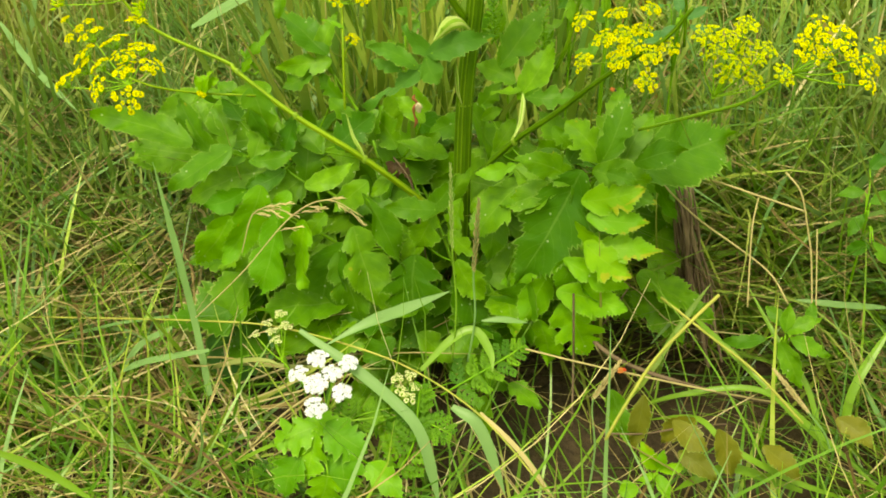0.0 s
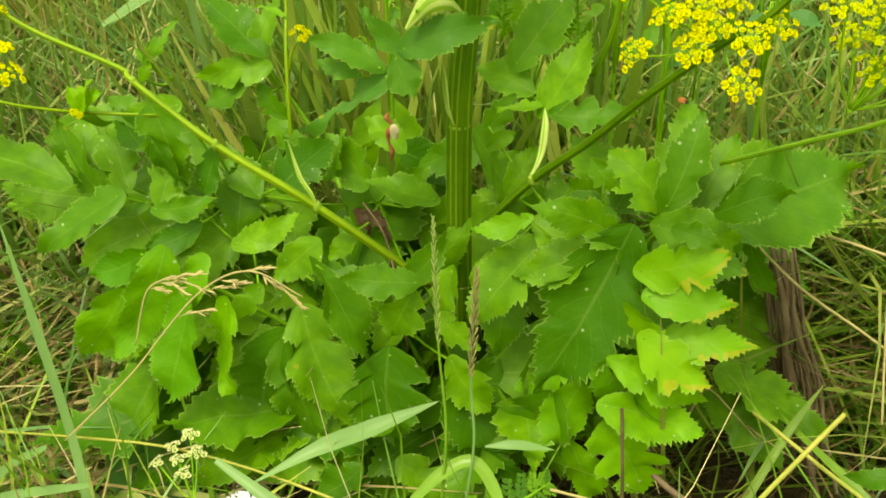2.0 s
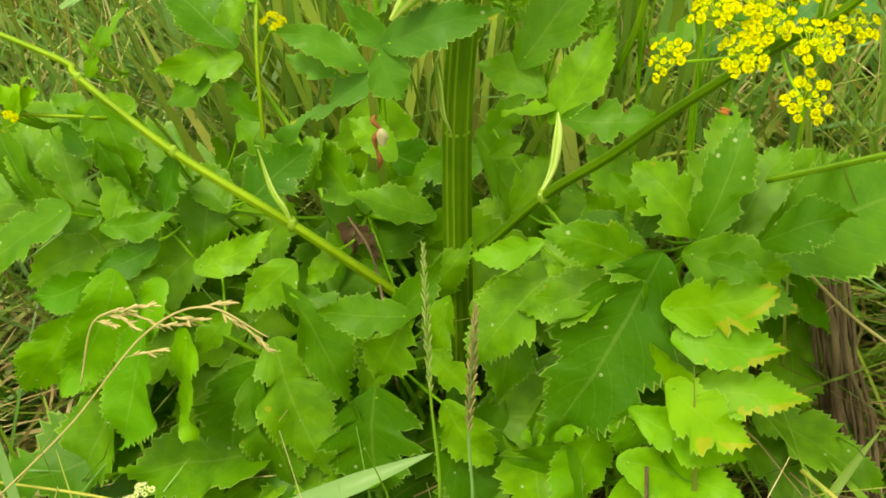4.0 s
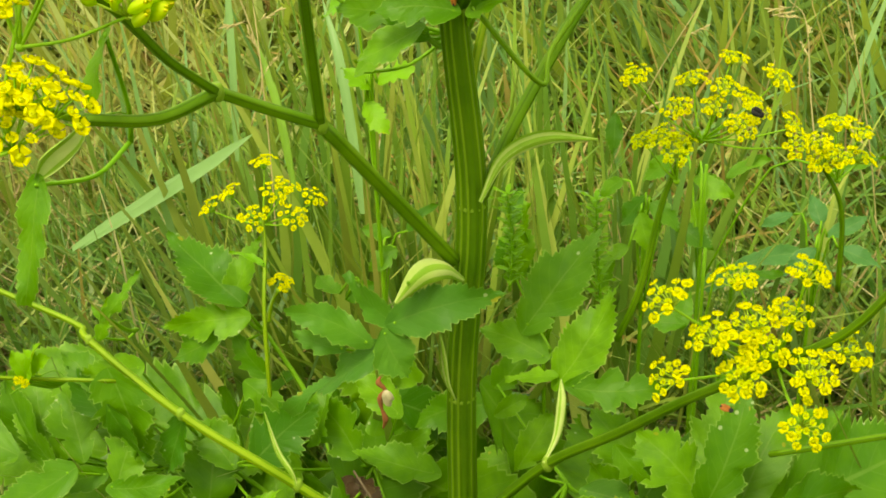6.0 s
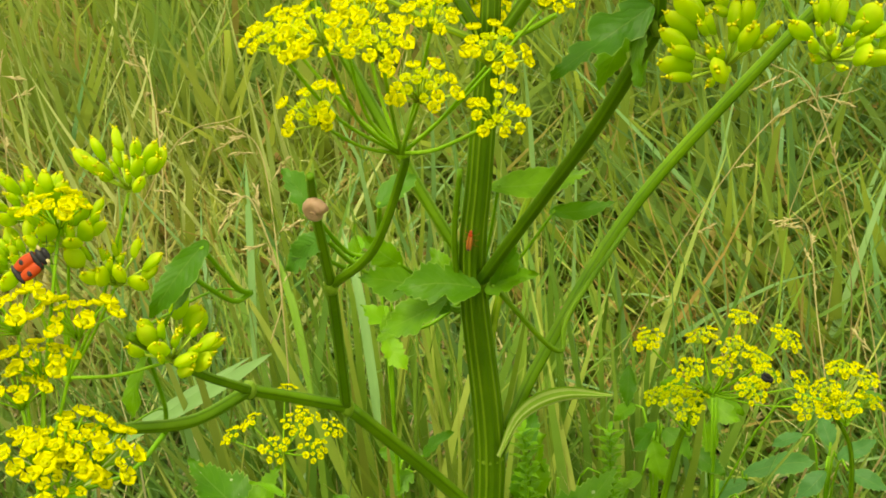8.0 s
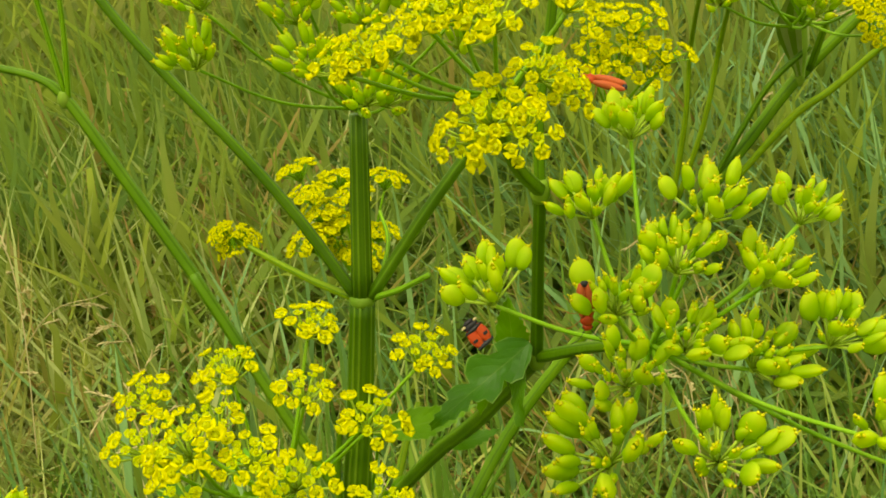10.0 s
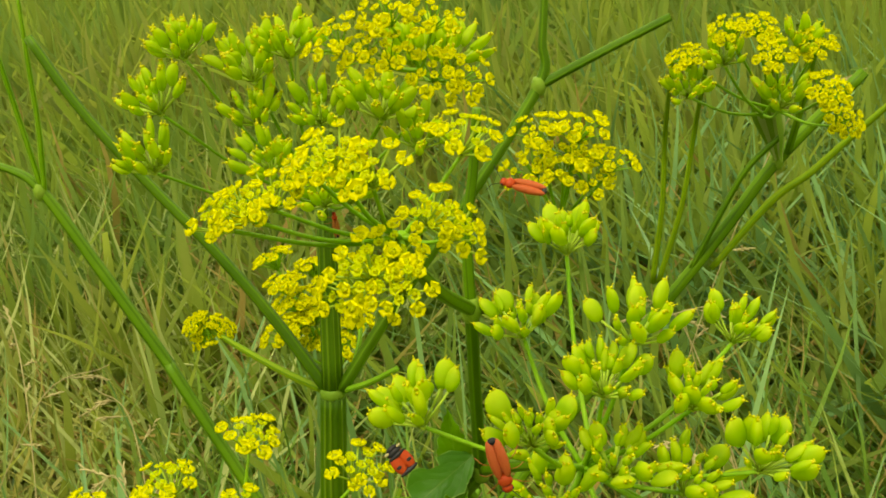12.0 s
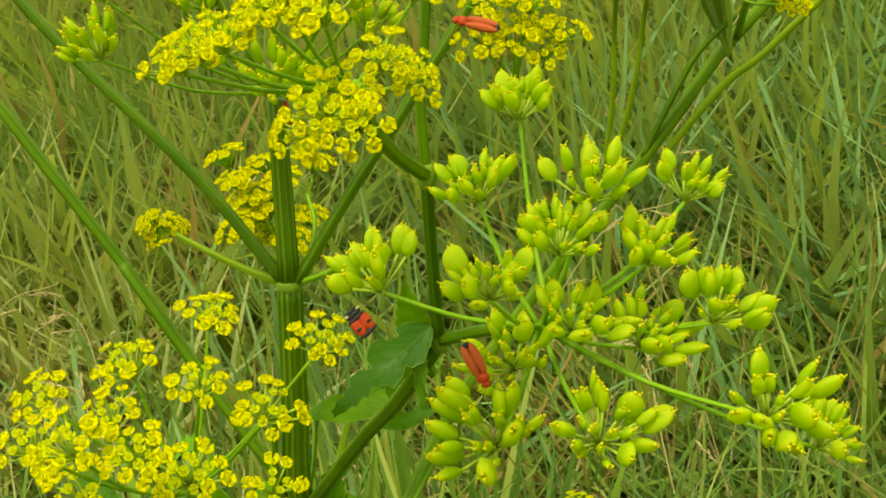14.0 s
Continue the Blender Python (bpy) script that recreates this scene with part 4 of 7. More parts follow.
# ---- parsnip leaves ----
LEAVES = {
    "right_fan": ((0.06, 0.70, 0.10), LEAF, [
        ((0.1336, 0.6900, 0.2370), (0.1088, 0.7000, 0.2599), 0.75), ((0.1330, 0.7000, 0.2315), (0.1403, 0.7300, 0.2726), 0.5), ((0.1347, 0.6850, 0.2403), (0.1489, 0.7000, 0.2806), 0.42),
        ((0.1488, 0.7000, 0.2272), (0.1677, 0.7300, 0.2566), 0.45), ((0.1616, 0.6900, 0.2332), (0.2314, 0.7500, 0.2304), 0.48), ((0.1612, 0.7200, 0.2296), (0.1927, 0.7600, 0.2351), 0.5),
        ((0.1743, 0.7250, 0.2081), (0.2296, 0.7600, 0.1983), 0.4), ((0.1314, 0.6700, 0.2393), (0.1684, 0.6700, 0.2350), 0.7), ((0.1146, 0.6700, 0.2302), (0.0773, 0.6600, 0.2501), 0.5),
        ((0.1060, 0.6900, 0.2254), (0.0876, 0.7000, 0.2424), 0.8), ((0.1336, 0.6750, 0.2239), (0.1738, 0.6700, 0.2187), 0.6), ((0.1766, 0.7100, 0.2069), (0.1886, 0.7000, 0.1802), 0.5),
        ((0.1119, 0.7000, 0.2272), (0.1261, 0.7100, 0.2439), 0.7), ((0.1136, 0.7100, 0.2336), (0.0882, 0.7200, 0.2537), 0.6)]),
    "big_lobed": ((0.07, 0.69, 0.08), LEAF, [
        ((0.1171, 0.6700, 0.2305), (0.0805, 0.6450, 0.1540), 0.54, 2), ((0.1171, 0.6720, 0.2276), (0.1306, 0.6650, 0.1991), 0.6), ((0.1057, 0.6750, 0.2245), (0.0657, 0.6650, 0.2120), 0.5),
        ((0.0796, 0.6800, 0.2187), (0.0473, 0.6600, 0.1844), 0.5, 1), ((0.0640, 0.6800, 0.1877), (0.0619, 0.6650, 0.1577), 0.6)]),
    "yellowing": ((0.08, 0.68, 0.06), LEAF_PALE, [
        ((0.1255, 0.6600, 0.2213), (0.1629, 0.6550, 0.2374), 0.6), ((0.1301, 0.6550, 0.2114), (0.1689, 0.6500, 0.2145), 0.5), ((0.1392, 0.6520, 0.1907), (0.1795, 0.6480, 0.1945), 0.42),
        ((0.1290, 0.6450, 0.1952), (0.1609, 0.6400, 0.1761), 0.62), ((0.1205, 0.6550, 0.2057), (0.1345, 0.6480, 0.1868), 0.7), ((0.0734, 0.6750, 0.2356), (0.0485, 0.6680, 0.2319), 0.45)]),
    "lower_right": ((0.07, 0.68, 0.05), LEAF_BRIGHT, [
        ((0.1177, 0.6500, 0.1783), (0.1104, 0.6450, 0.1542), 0.75), ((0.1173, 0.6450, 0.1807), (0.1602, 0.6400, 0.1659), 0.45), ((0.1156, 0.6480, 0.1713), (0.1424, 0.6400, 0.1512), 0.5),
        ((0.1141, 0.6450, 0.1529), (0.1585, 0.6350, 0.1485), 0.6), ((0.1008, 0.6550, 0.1566), (0.0833, 0.6500, 0.1187), 0.55), ((0.1168, 0.6500, 0.1362), (0.1344, 0.6400, 0.0974), 0.8),
        ((0.0982, 0.6550, 0.1159), (0.1070, 0.6500, 0.0788), 0.6), ((0.0935, 0.6600, 0.1655), (0.0755, 0.6550, 0.1464), 0.6), ((0.0817, 0.6680, 0.1749), (0.0694, 0.6600, 0.1449), 0.5)]),
    "middle": ((0.03, 0.69, 0.06), LEAF, [
        ((0.0218, 0.6650, 0.2013), (-0.0106, 0.6550, 0.2087), 0.5), ((0.0166, 0.6700, 0.1971), (0.0359, 0.6800, 0.2196), 0.5), ((0.0196, 0.6680, 0.1922), (0.0090, 0.6600, 0.1682), 0.7),
        ((-0.0286, 0.6750, 0.1992), (0.0072, 0.6550, 0.1562), 0.38), ((0.0080, 0.6620, 0.1576), (0.0121, 0.6450, 0.1119), 0.85, 2), ((-0.0362, 0.6720, 0.1697), (-0.0099, 0.6480, 0.1176), 0.5, 1),
        ((-0.0494, 0.6720, 0.1538), (-0.0677, 0.6550, 0.0934), 0.5), ((-0.0480, 0.6700, 0.1483), (-0.0313, 0.6500, 0.0952), 0.42), ((0.0401, 0.6550, 0.1635), (0.0591, 0.6500, 0.1360), 0.6),
        ((0.0334, 0.6650, 0.1824), (0.0530, 0.6600, 0.1678), 0.6), ((0.0454, 0.6500, 0.1097), (0.0833, 0.6400, 0.1016), 0.4), ((0.0382, 0.6720, 0.2044), (0.0277, 0.6650, 0.1749), 0.5)]),
    "left_front": ((0.0, 0.69, 0.09), LEAF_BRIGHT, [
        ((-0.1053, 0.6700, 0.2006), (-0.1304, 0.6500, 0.1481), 0.42), ((-0.1295, 0.6680, 0.1755), (-0.1524, 0.6550, 0.1395), 0.7), ((-0.0914, 0.6600, 0.1836), (-0.1056, 0.6400, 0.1317), 0.62, 1),
        ((-0.0715, 0.6600, 0.1822), (-0.0726, 0.6450, 0.1370), 0.6), ((-0.1205, 0.6800, 0.1939), (-0.1510, 0.6750, 0.1806), 0.5), ((-0.0859, 0.6750, 0.1972), (-0.1044, 0.6650, 0.1679), 0.5)]),
    "left_fan": ((0.0, 0.70, 0.12), LEAF, [
        ((-0.1329, 0.6900, 0.2207), (-0.1766, 0.6750, 0.1957), 0.42), ((-0.1671, 0.7000, 0.2211), (-0.2341, 0.7000, 0.2409), 0.42), ((-0.1482, 0.7050, 0.2120), (-0.1784, 0.7200, 0.2450), 0.45),
        ((-0.1473, 0.7100, 0.2114), (-0.1643, 0.7300, 0.2454), 0.5), ((-0.1361, 0.7100, 0.2139), (-0.1504, 0.7300, 0.2381), 0.6), ((-0.1148, 0.7000, 0.2101), (-0.1031, 0.7200, 0.2355), 0.6),
        ((-0.1133, 0.6900, 0.2150), (-0.0808, 0.6850, 0.2267), 0.36), ((-0.0822, 0.7150, 0.1892), (-0.0796, 0.7300, 0.2231), 0.65), ((-0.0733, 0.6900, 0.1975), (-0.0423, 0.6950, 0.2160), 0.42),
        ((-0.0926, 0.6900, 0.2067), (-0.1184, 0.6800, 0.1976), 0.5), ((-0.1154, 0.7050, 0.2448), (-0.1030, 0.7000, 0.2194), 0.55), ((-0.1268, 0.7150, 0.2350), (-0.1428, 0.7250, 0.2511), 0.6),
        ((-0.0550, 0.7150, 0.2172), (-0.0308, 0.7300, 0.2365), 0.7), ((-0.0323, 0.6900, 0.2018), (-0.0545, 0.6800, 0.1829), 0.6)]),
    "left_fill": ((0.0, 0.71, 0.12), LEAF, [
        ((-0.1150, 0.7100, 0.2585), (-0.1062, 0.7000, 0.2216), 0.55), ((-0.1300, 0.7200, 0.2438), (-0.1477, 0.7300, 0.2563), 0.6), ((-0.1251, 0.7050, 0.2083), (-0.1441, 0.6900, 0.2099), 0.5), ((-0.0880, 0.7150, 0.2364), (-0.0959, 0.7050, 0.2115), 0.6),
        ((-0.0638, 0.7350, 0.2415), (-0.0447, 0.7300, 0.2274), 0.6), ((-0.0386, 0.7350, 0.2125), (-0.0250, 0.7400, 0.2373), 0.6), ((-0.1519, 0.7100, 0.2064), (-0.1731, 0.7150, 0.2193), 0.5), ((-0.1017, 0.6900, 0.2025), (-0.1204, 0.6800, 0.1898), 0.5),
        ((-0.0523, 0.7000, 0.2004), (-0.0730, 0.6900, 0.1905), 0.42), ((-0.0283, 0.6900, 0.1868), (-0.0067, 0.6800, 0.1796), 0.6), ((-0.0611, 0.6800, 0.1785), (-0.0748, 0.6700, 0.1632), 0.6), ((-0.1068, 0.7200, 0.2572), (-0.1394, 0.7200, 0.2488), 0.5)]),
    "right_fill": ((0.06, 0.71, 0.12), LEAF, [
        ((0.0575, 0.7300, 0.2139), (0.0704, 0.7400, 0.2345), 0.6), ((0.0887, 0.6900, 0.2358), (0.1148, 0.6800, 0.2357), 0.5), ((0.0764, 0.6850, 0.2273), (0.0990, 0.6750, 0.2214), 0.6), ((0.1005, 0.6900, 0.2583), (0.1140, 0.6850, 0.2451), 0.6),
        ((0.0536, 0.6900, 0.2032), (0.0410, 0.6800, 0.1800), 0.5, 1), ((0.1386, 0.6600, 0.2441), (0.1582, 0.6550, 0.2404), 0.6), ((0.0679, 0.6850, 0.2092), (0.0780, 0.6750, 0.2016), 0.6), ((0.1579, 0.6700, 0.2486), (0.1924, 0.6900, 0.2473), 0.5),
        ((-0.0045, 0.7400, 0.2000), (0.0145, 0.7500, 0.2134), 0.6), ((0.0436, 0.7600, 0.2334), (0.0576, 0.7650, 0.2518), 0.6)]),
    "upper_left": ((-0.02, 0.73, 0.17), LEAF, [
        ((-0.0736, 0.7600, 0.2697), (-0.1046, 0.7700, 0.2996), 0.6), ((-0.0710, 0.7570, 0.2622), (-0.1097, 0.7500, 0.2584), 0.4), ((-0.0772, 0.7600, 0.2666), (-0.0654, 0.7700, 0.2959), 0.38),
        ((-0.0821, 0.7550, 0.2524), (-0.1057, 0.7500, 0.2418), 0.6), ((-0.0614, 0.7500, 0.2366), (-0.0767, 0.7550, 0.2529), 0.6)]),
    "sheath_leaf": ((0.024, 0.684, 0.33), LEAF_GREY, [
        ((0.0048, 0.6900, 0.2991), (-0.0238, 0.6850, 0.3149), 0.45), ((0.0159, 0.6900, 0.3094), (-0.0062, 0.7000, 0.3209), 0.55), ((0.0170, 0.6880, 0.3099), (0.0558, 0.6850, 0.3271), 0.42),
        ((0.0135, 0.6860, 0.3061), (0.0235, 0.6800, 0.2915), 0.8), ((0.0077, 0.6900, 0.2950), (-0.0335, 0.6850, 0.2716), 0.36), ((-0.0052, 0.6900, 0.2952), (-0.0241, 0.6900, 0.3022), 0.4)]),
    "back_right": ((0.077, 0.719, 0.267), LEAF, [
        ((0.0605, 0.7350, 0.2825), (0.0861, 0.7500, 0.3210), 0.5), ((0.0745, 0.7200, 0.2666), (0.0958, 0.7350, 0.3059), 0.42), ((0.0673, 0.7300, 0.2708), (0.0401, 0.7350, 0.2794), 0.5),
        ((0.0811, 0.7150, 0.2677), (0.1163, 0.7100, 0.2749), 0.4), ((0.0729, 0.7200, 0.2682), (0.0529, 0.7200, 0.2665), 0.5), ((0.0494, 0.7800, 0.2784), (0.0552, 0.7900, 0.3095), 0.5)]),
    "dark_inner": ((0.03, 0.71, 0.12), LEAF, [
        ((0.0204, 0.7250, 0.2092), (-0.0130, 0.7200, 0.2227), 0.42), ((0.0117, 0.7000, 0.1755), (0.0425, 0.7050, 0.2090), 0.42), ((-0.0183, 0.7350, 0.2084), (-0.0380, 0.7400, 0.2332), 0.7),
        ((0.0020, 0.7400, 0.2281), (-0.0182, 0.7450, 0.2434), 0.6), ((-0.0708, 0.7200, 0.2077), (-0.0905, 0.7300, 0.2231), 0.7), ((-0.0975, 0.7200, 0.2049), (-0.1214, 0.7300, 0.2139), 0.7),
        ((-0.0179, 0.7100, 0.1965), (-0.0314, 0.7000, 0.1842), 0.6), ((0.0472, 0.7350, 0.2357), (0.0608, 0.7400, 0.2422), 0.6)]),
    "joint_leaf": ((-0.128, 0.722, 0.268), LEAF, [
        ((-0.1230, 0.7220, 0.2699), (-0.1177, 0.7220, 0.2891), 0.4, 2), ((-0.1188, 0.7220, 0.2811), (-0.1037, 0.7250, 0.3022), 0.34, 2), ((-0.1196, 0.7220, 0.2797), (-0.1245, 0.7240, 0.2857), 0.4)]),
    "budding_shoot": ((-0.1571, 0.7000, 0.2528), LEAF_PALE, [
        ((-0.1481, 0.7000, 0.2606), (-0.1400, 0.7000, 0.2801), 0.6, 2), ((-0.1476, 0.7000, 0.2628), (-0.1511, 0.7000, 0.2753), 0.6, 2), ((-0.1461, 0.7000, 0.2649), (-0.1352, 0.7000, 0.2731), 0.6, 2), ((-0.1493, 0.7000, 0.2591), (-0.1537, 0.7000, 0.2615), 0.6)]),
    "stalk_bract": ((-0.0575, 0.7570, 0.2853), LEAF_PALE, [
        ((-0.0584, 0.7570, 0.2904), (-0.0730, 0.7570, 0.2964), 0.22)]),
    "third_joint": ((0.040, 0.70, 0.426), LEAF, [
        ((0.0237, 0.7000, 0.4235), (0.0002, 0.7000, 0.4268), 0.5, 1), ((0.0322, 0.6950, 0.4186), (0.0193, 0.6950, 0.4293), 0.6), ((0.0065, 0.7000, 0.4030), (0.0172, 0.7000, 0.4140), 0.6), ((0.0674, 0.7200, 0.4457), (0.0882, 0.7200, 0.4500), 0.3), ((0.0005, 0.7000, 0.4299), (-0.0017, 0.7050, 0.4442), 0.5), ((0.0508, 0.6900, 0.4388), (0.0583, 0.6900, 0.4503), 0.42),
        ((0.0430, 0.6900, 0.4293), (0.0193, 0.6800, 0.4342), 0.5), ((0.0486, 0.6900, 0.4285), (0.0632, 0.6850, 0.4391), 0.45), ((0.0315, 0.6900, 0.4232), (0.0092, 0.6850, 0.4145), 0.5),
        ((0.0346, 0.6950, 0.4293), (0.0264, 0.7000, 0.4391), 0.6), ((0.0509, 0.6900, 0.4302), (0.0576, 0.6850, 0.4474), 0.5), ((0.0510, 0.7000, 0.4623), (0.0830, 0.7100, 0.4665), 0.3), ((0.0179, 0.6900, 0.4372), (0.0084, 0.6850, 0.4488), 0.6)]),
    "elbow": ((0.1040, 0.5760, 0.5465), LEAF, [
        ((0.1010, 0.5720, 0.5500), (0.0834, 0.5600, 0.5408), 0.4, 2), ((0.1005, 0.5720, 0.5488), (0.0997, 0.5660, 0.5364), 0.36), ((0.0993, 0.5750, 0.5462), (0.0989, 0.5700, 0.5620), 0.4), ((0.0988, 0.5800, 0.5443), (0.0917, 0.5850, 0.5309), 0.36)]),
    "arching_branch": ((-0.0351, 0.5850, 0.4337), LEAF, [
        ((-0.0465, 0.5750, 0.4191), (-0.0508, 0.5600, 0.3915), 0.36), ((-0.0273, 0.5900, 0.4550), (-0.0346, 0.5850, 0.4365), 0.42)]),
    "fork": ((0.020, 0.606, 0.469), LEAF_GREY, [
        ((0.0157, 0.6100, 0.4873), (0.0061, 0.6150, 0.4991), 0.5), ((0.0215, 0.6000, 0.4851), (0.0106, 0.6000, 0.4801), 0.5), ((0.0363, 0.6000, 0.4952), (0.0440, 0.6050, 0.5020), 0.7), ((0.0169, 0.6000, 0.4822), (0.0090, 0.6000, 0.4755), 0.6)]),
    "side_umbel": ((-0.0126, 0.5550, 0.4791), LEAF, [
        ((0.0003, 0.5650, 0.4893), (-0.0086, 0.5600, 0.4799), 0.5), ((0.0029, 0.5650, 0.4973), (-0.0077, 0.5550, 0.4839), 0.4)]),
}


def make_leaves():
    rng = random.Random(5)
    for root, material, rows in LEAVES.values():
        hub = sum((Vector(r[0]) for r in rows), Vector()) / len(rows) + (Vector((0, 0.03, -0.022)) if len(rows) > 1 else Vector())
        b = Build()
        mid = (Vector(root) + hub) / 2 + Vector((0, 0.012, 0.0))
        thick = min(1.0, (hub - Vector(root)).length / 0.08) * (1.0 if root[2] < 0.2 else 0.45)
        b.tube([rel(root), rel(mid), rel(hub)], [0.0018 * thick, 0.0014 * thick, 0.001 * thick], 8, 6)
        for r in rows:
            p = Vector(r[0])
            if (p - hub).length < 0.07:
                b.tube([rel(hub), rel((hub + p) / 2 + Vector((0, 0.004, -0.006))), rel(p)], [0.0009, 0.0007, 0.0006], 6, 4)
        leaf = part("leaf", b.mesh("leaf_stalk", [STALK]), parsnip)
        for base, tip, w, *lobes in rows:
            axis = (Vector(tip) - Vector(base)) * 1.1
            start = Vector(tip) - axis
            n = axis.length
            me = leaflet_mesh(n, n * w * 0.98, rng, lobes[0] if lobes else rng.choice((0, 0, 1, 1, 2)), teeth=max(8, min(26, int(n / 0.0027)))).mesh("leaflet", [material])
            normal = (rng.gauss(0, 0.5), rng.gauss(-0.75, 0.4), 0.6)
            part("leaflet", me, leaf, m=facing(rel(start), axis, normal))
    # leaves filling the sides of the rosette
    for x0, x1, top0, count in ((-0.19, -0.12, 0.2, 7), (-0.14, -0.06, 0.19, 14), (-0.09, 0.0, 0.185, 16), (0.0, 0.1, 0.165, 14), (0.07, 0.2, 0.15, 14)):
        xm = (x0 + x1) / 2
        b = Build()
        b.tube([rel((0.033, 0.72, 0.0)), rel((0.033 + (xm - 0.033) * 0.5, 0.735, top0 * 0.6)), rel((xm, 0.745, top0 * 0.85))], [0.0022, 0.0018, 0.001], 8, 5)
        leaf = part("leaf", b.mesh("leaf_stalk", [STALK]), parsnip)
        for i in range(count):
            y = rng.uniform(0.70, 0.80)
            x = rng.uniform(x0, x1)
            if 0.045 < x < 0.1 and y > 0.715:
                continue
            base = Vector((x, y, top0 * rng.uniform(0.6, 1.0) + 0.25 * (y - 0.75)))
            n = rng.uniform(0.05, 0.08)
            axis = Vector(((x - 0.03) * 0.6 + rng.gauss(0, 0.05), rng.gauss(-0.03, 0.05), rng.uniform(-0.07, 0.03))).normalized() * n
            me = leaflet_mesh(n, n * rng.uniform(0.42, 0.6), rng, rng.choice((0, 1, 1, 2)), 19).mesh("leaflet", [LEAF])
            part("leaflet", me, leaf, m=facing(rel(base - axis * 0.4), axis, (rng.gauss(0, 0.3), rng.gauss(-0.6, 0.3), 0.8)))
    # inner leaves in the shade near the base
    for k in range(9):
        a0 = k * 0.7
        b = Build()
        b.tube([rel((0.033, 0.715, 0.0)), rel((0.033 + 0.04 * math.cos(a0), 0.715 + 0.03 * math.sin(a0), 0.07)), rel((0.033 + 0.11 * math.cos(a0), 0.715 + 0.06 * math.sin(a0), 0.11))], [0.0022, 0.0018, 0.001], 8, 5)
        leaf = part("leaf", b.mesh("leaf_stalk", [STALK]), parsnip)
        for i in range(14):
            y = rng.uniform(0.655, 0.80)
            x = rng.uniform(-0.15, 0.10 + 0.8 * max(0.0, y - 0.68))
            top = 0.15 + 0.5 * (y - 0.66) - 0.25 * abs(x - 0.03)
            base = Vector((x, y, 0.05 + (top - 0.05) * rng.random() ** 0.6))
            n = rng.uniform(0.045, 0.085)
            axis = Vector((x - 0.03 + rng.gauss(0, 0.06), (y - 0.74) + rng.gauss(0, 0.06), rng.uniform(-0.09, 0.02))).normalized() * n
            me = leaflet_mesh(n, n * rng.uniform(0.45, 0.65), rng, rng.choice((0, 1, 2)), 16).mesh("leaflet", [LEAF])
            part("leaflet", me, leaf, m=facing(rel(base - axis * 0.4), axis, (rng.gauss(0, 0.3), rng.gauss(-0.5, 0.3), 0.8)))


make_leaves()


# ---- umbels ----
def ellipsoid(b, m, rx, ry, rz, mat, rings=4, sides=7, squeeze=0.0):
    k = len(b.v)
    for j in range(rings + 1):
        v = math.pi * j / rings
        for i in range(sides):
            a = 2 * math.pi * i / sides
            x = math.sin(v) * math.cos(a)
            y = math.sin(v) * math.sin(a)
            z = math.cos(v) * (1 - squeeze * abs(x))
            b.v.append(tuple(m @ Vector((x * rx, y * ry, z * rz))))
            b.uv.append((0.5, 0.5))
    for j in range(rings):
        for i in range(sides):
            a, c = k + j * sides + i, k + j * sides + (i + 1) % sides
            b.f.append((a, a + sides, c + sides, c))
            b.m.append(mat)


def floret(b, m, size, rng, petal=0, disc=1, curl=1.0):
    """Five petals rolled inwards round a flat greenish cushion."""
    for i in range(5):
        a = 2 * math.pi * i / 5 + rng.uniform(-0.18, 0.18)
        r = m @ Matrix.Rotation(a, 4, "Z")
        s = size * rng.uniform(0.86, 1.12)
        pts = []
        for rad, z, w in ((0.34, 0.0, 0.2), (0.78, 0.1, 0.5), (1.02, 0.32, 0.56), (0.98, 0.52, 0.46), (0.76, 0.56 * curl, 0.26)):
            pts += [(rad, -w, z + 0.08), (rad + 0.06, 0.0, z), (rad, w, z + 0.08)]
        faces = [(j * 3 + k, j * 3 + k + 3, j * 3 + k + 4, j * 3 + k + 1) for j in range(4) for k in range(2)]
        b.add([r @ (Vector(p) * s) for p in pts], faces, petal)
    ellipsoid(b, m @ Matrix.Translation((0, 0, size * 0.16)), size * 0.56, size * 0.56, size * 0.2, disc, 3, 7)
    for i in range(2):
        ellipsoid(b, m @ Matrix.Translation(((i - 0.5) * size * 0.36, 0, size * 0.33)), size * 0.16, size * 0.16, size * 0.13, disc, 2, 5)


def dome(count, spread, rng):
    """Directions spread over a cap round +z."""
    out = []
    for i in range(count):
        t = math.sqrt((i + 0.5) / count) * spread
        a = i * 2.39996 + rng.uniform(-0.25, 0.25)
        out.append(Vector((math.sin(t) * math.cos(a), math.sin(t) * math.sin(a), math.cos(t))))
    return out


def along(d, p):
    m = d.to_track_quat("Z", "Y").to_matrix().to_4x4()
    m.translation = p
    return m


def floret_poses(rng, count, reach):
    """Open florets round the rim, smaller and greener ones within."""
    rows = []
    for k, d in enumerate(dome(count, 1.0, rng)):
        inner = k < count * 0.42
        n = reach * rng.uniform(0.86, 1.1) * (0.94 if inner else 1.0 + 0.3 * (1 - d.z))
        up = (d + Vector((rng.gauss(0, 0.12), rng.gauss(0, 0.12), 0.9))).normalized()
        rows.append((d, n, inner, along(up, d * n) @ Matrix.Rotation(rng.uniform(0, 6), 4, "Z")))
    return rows


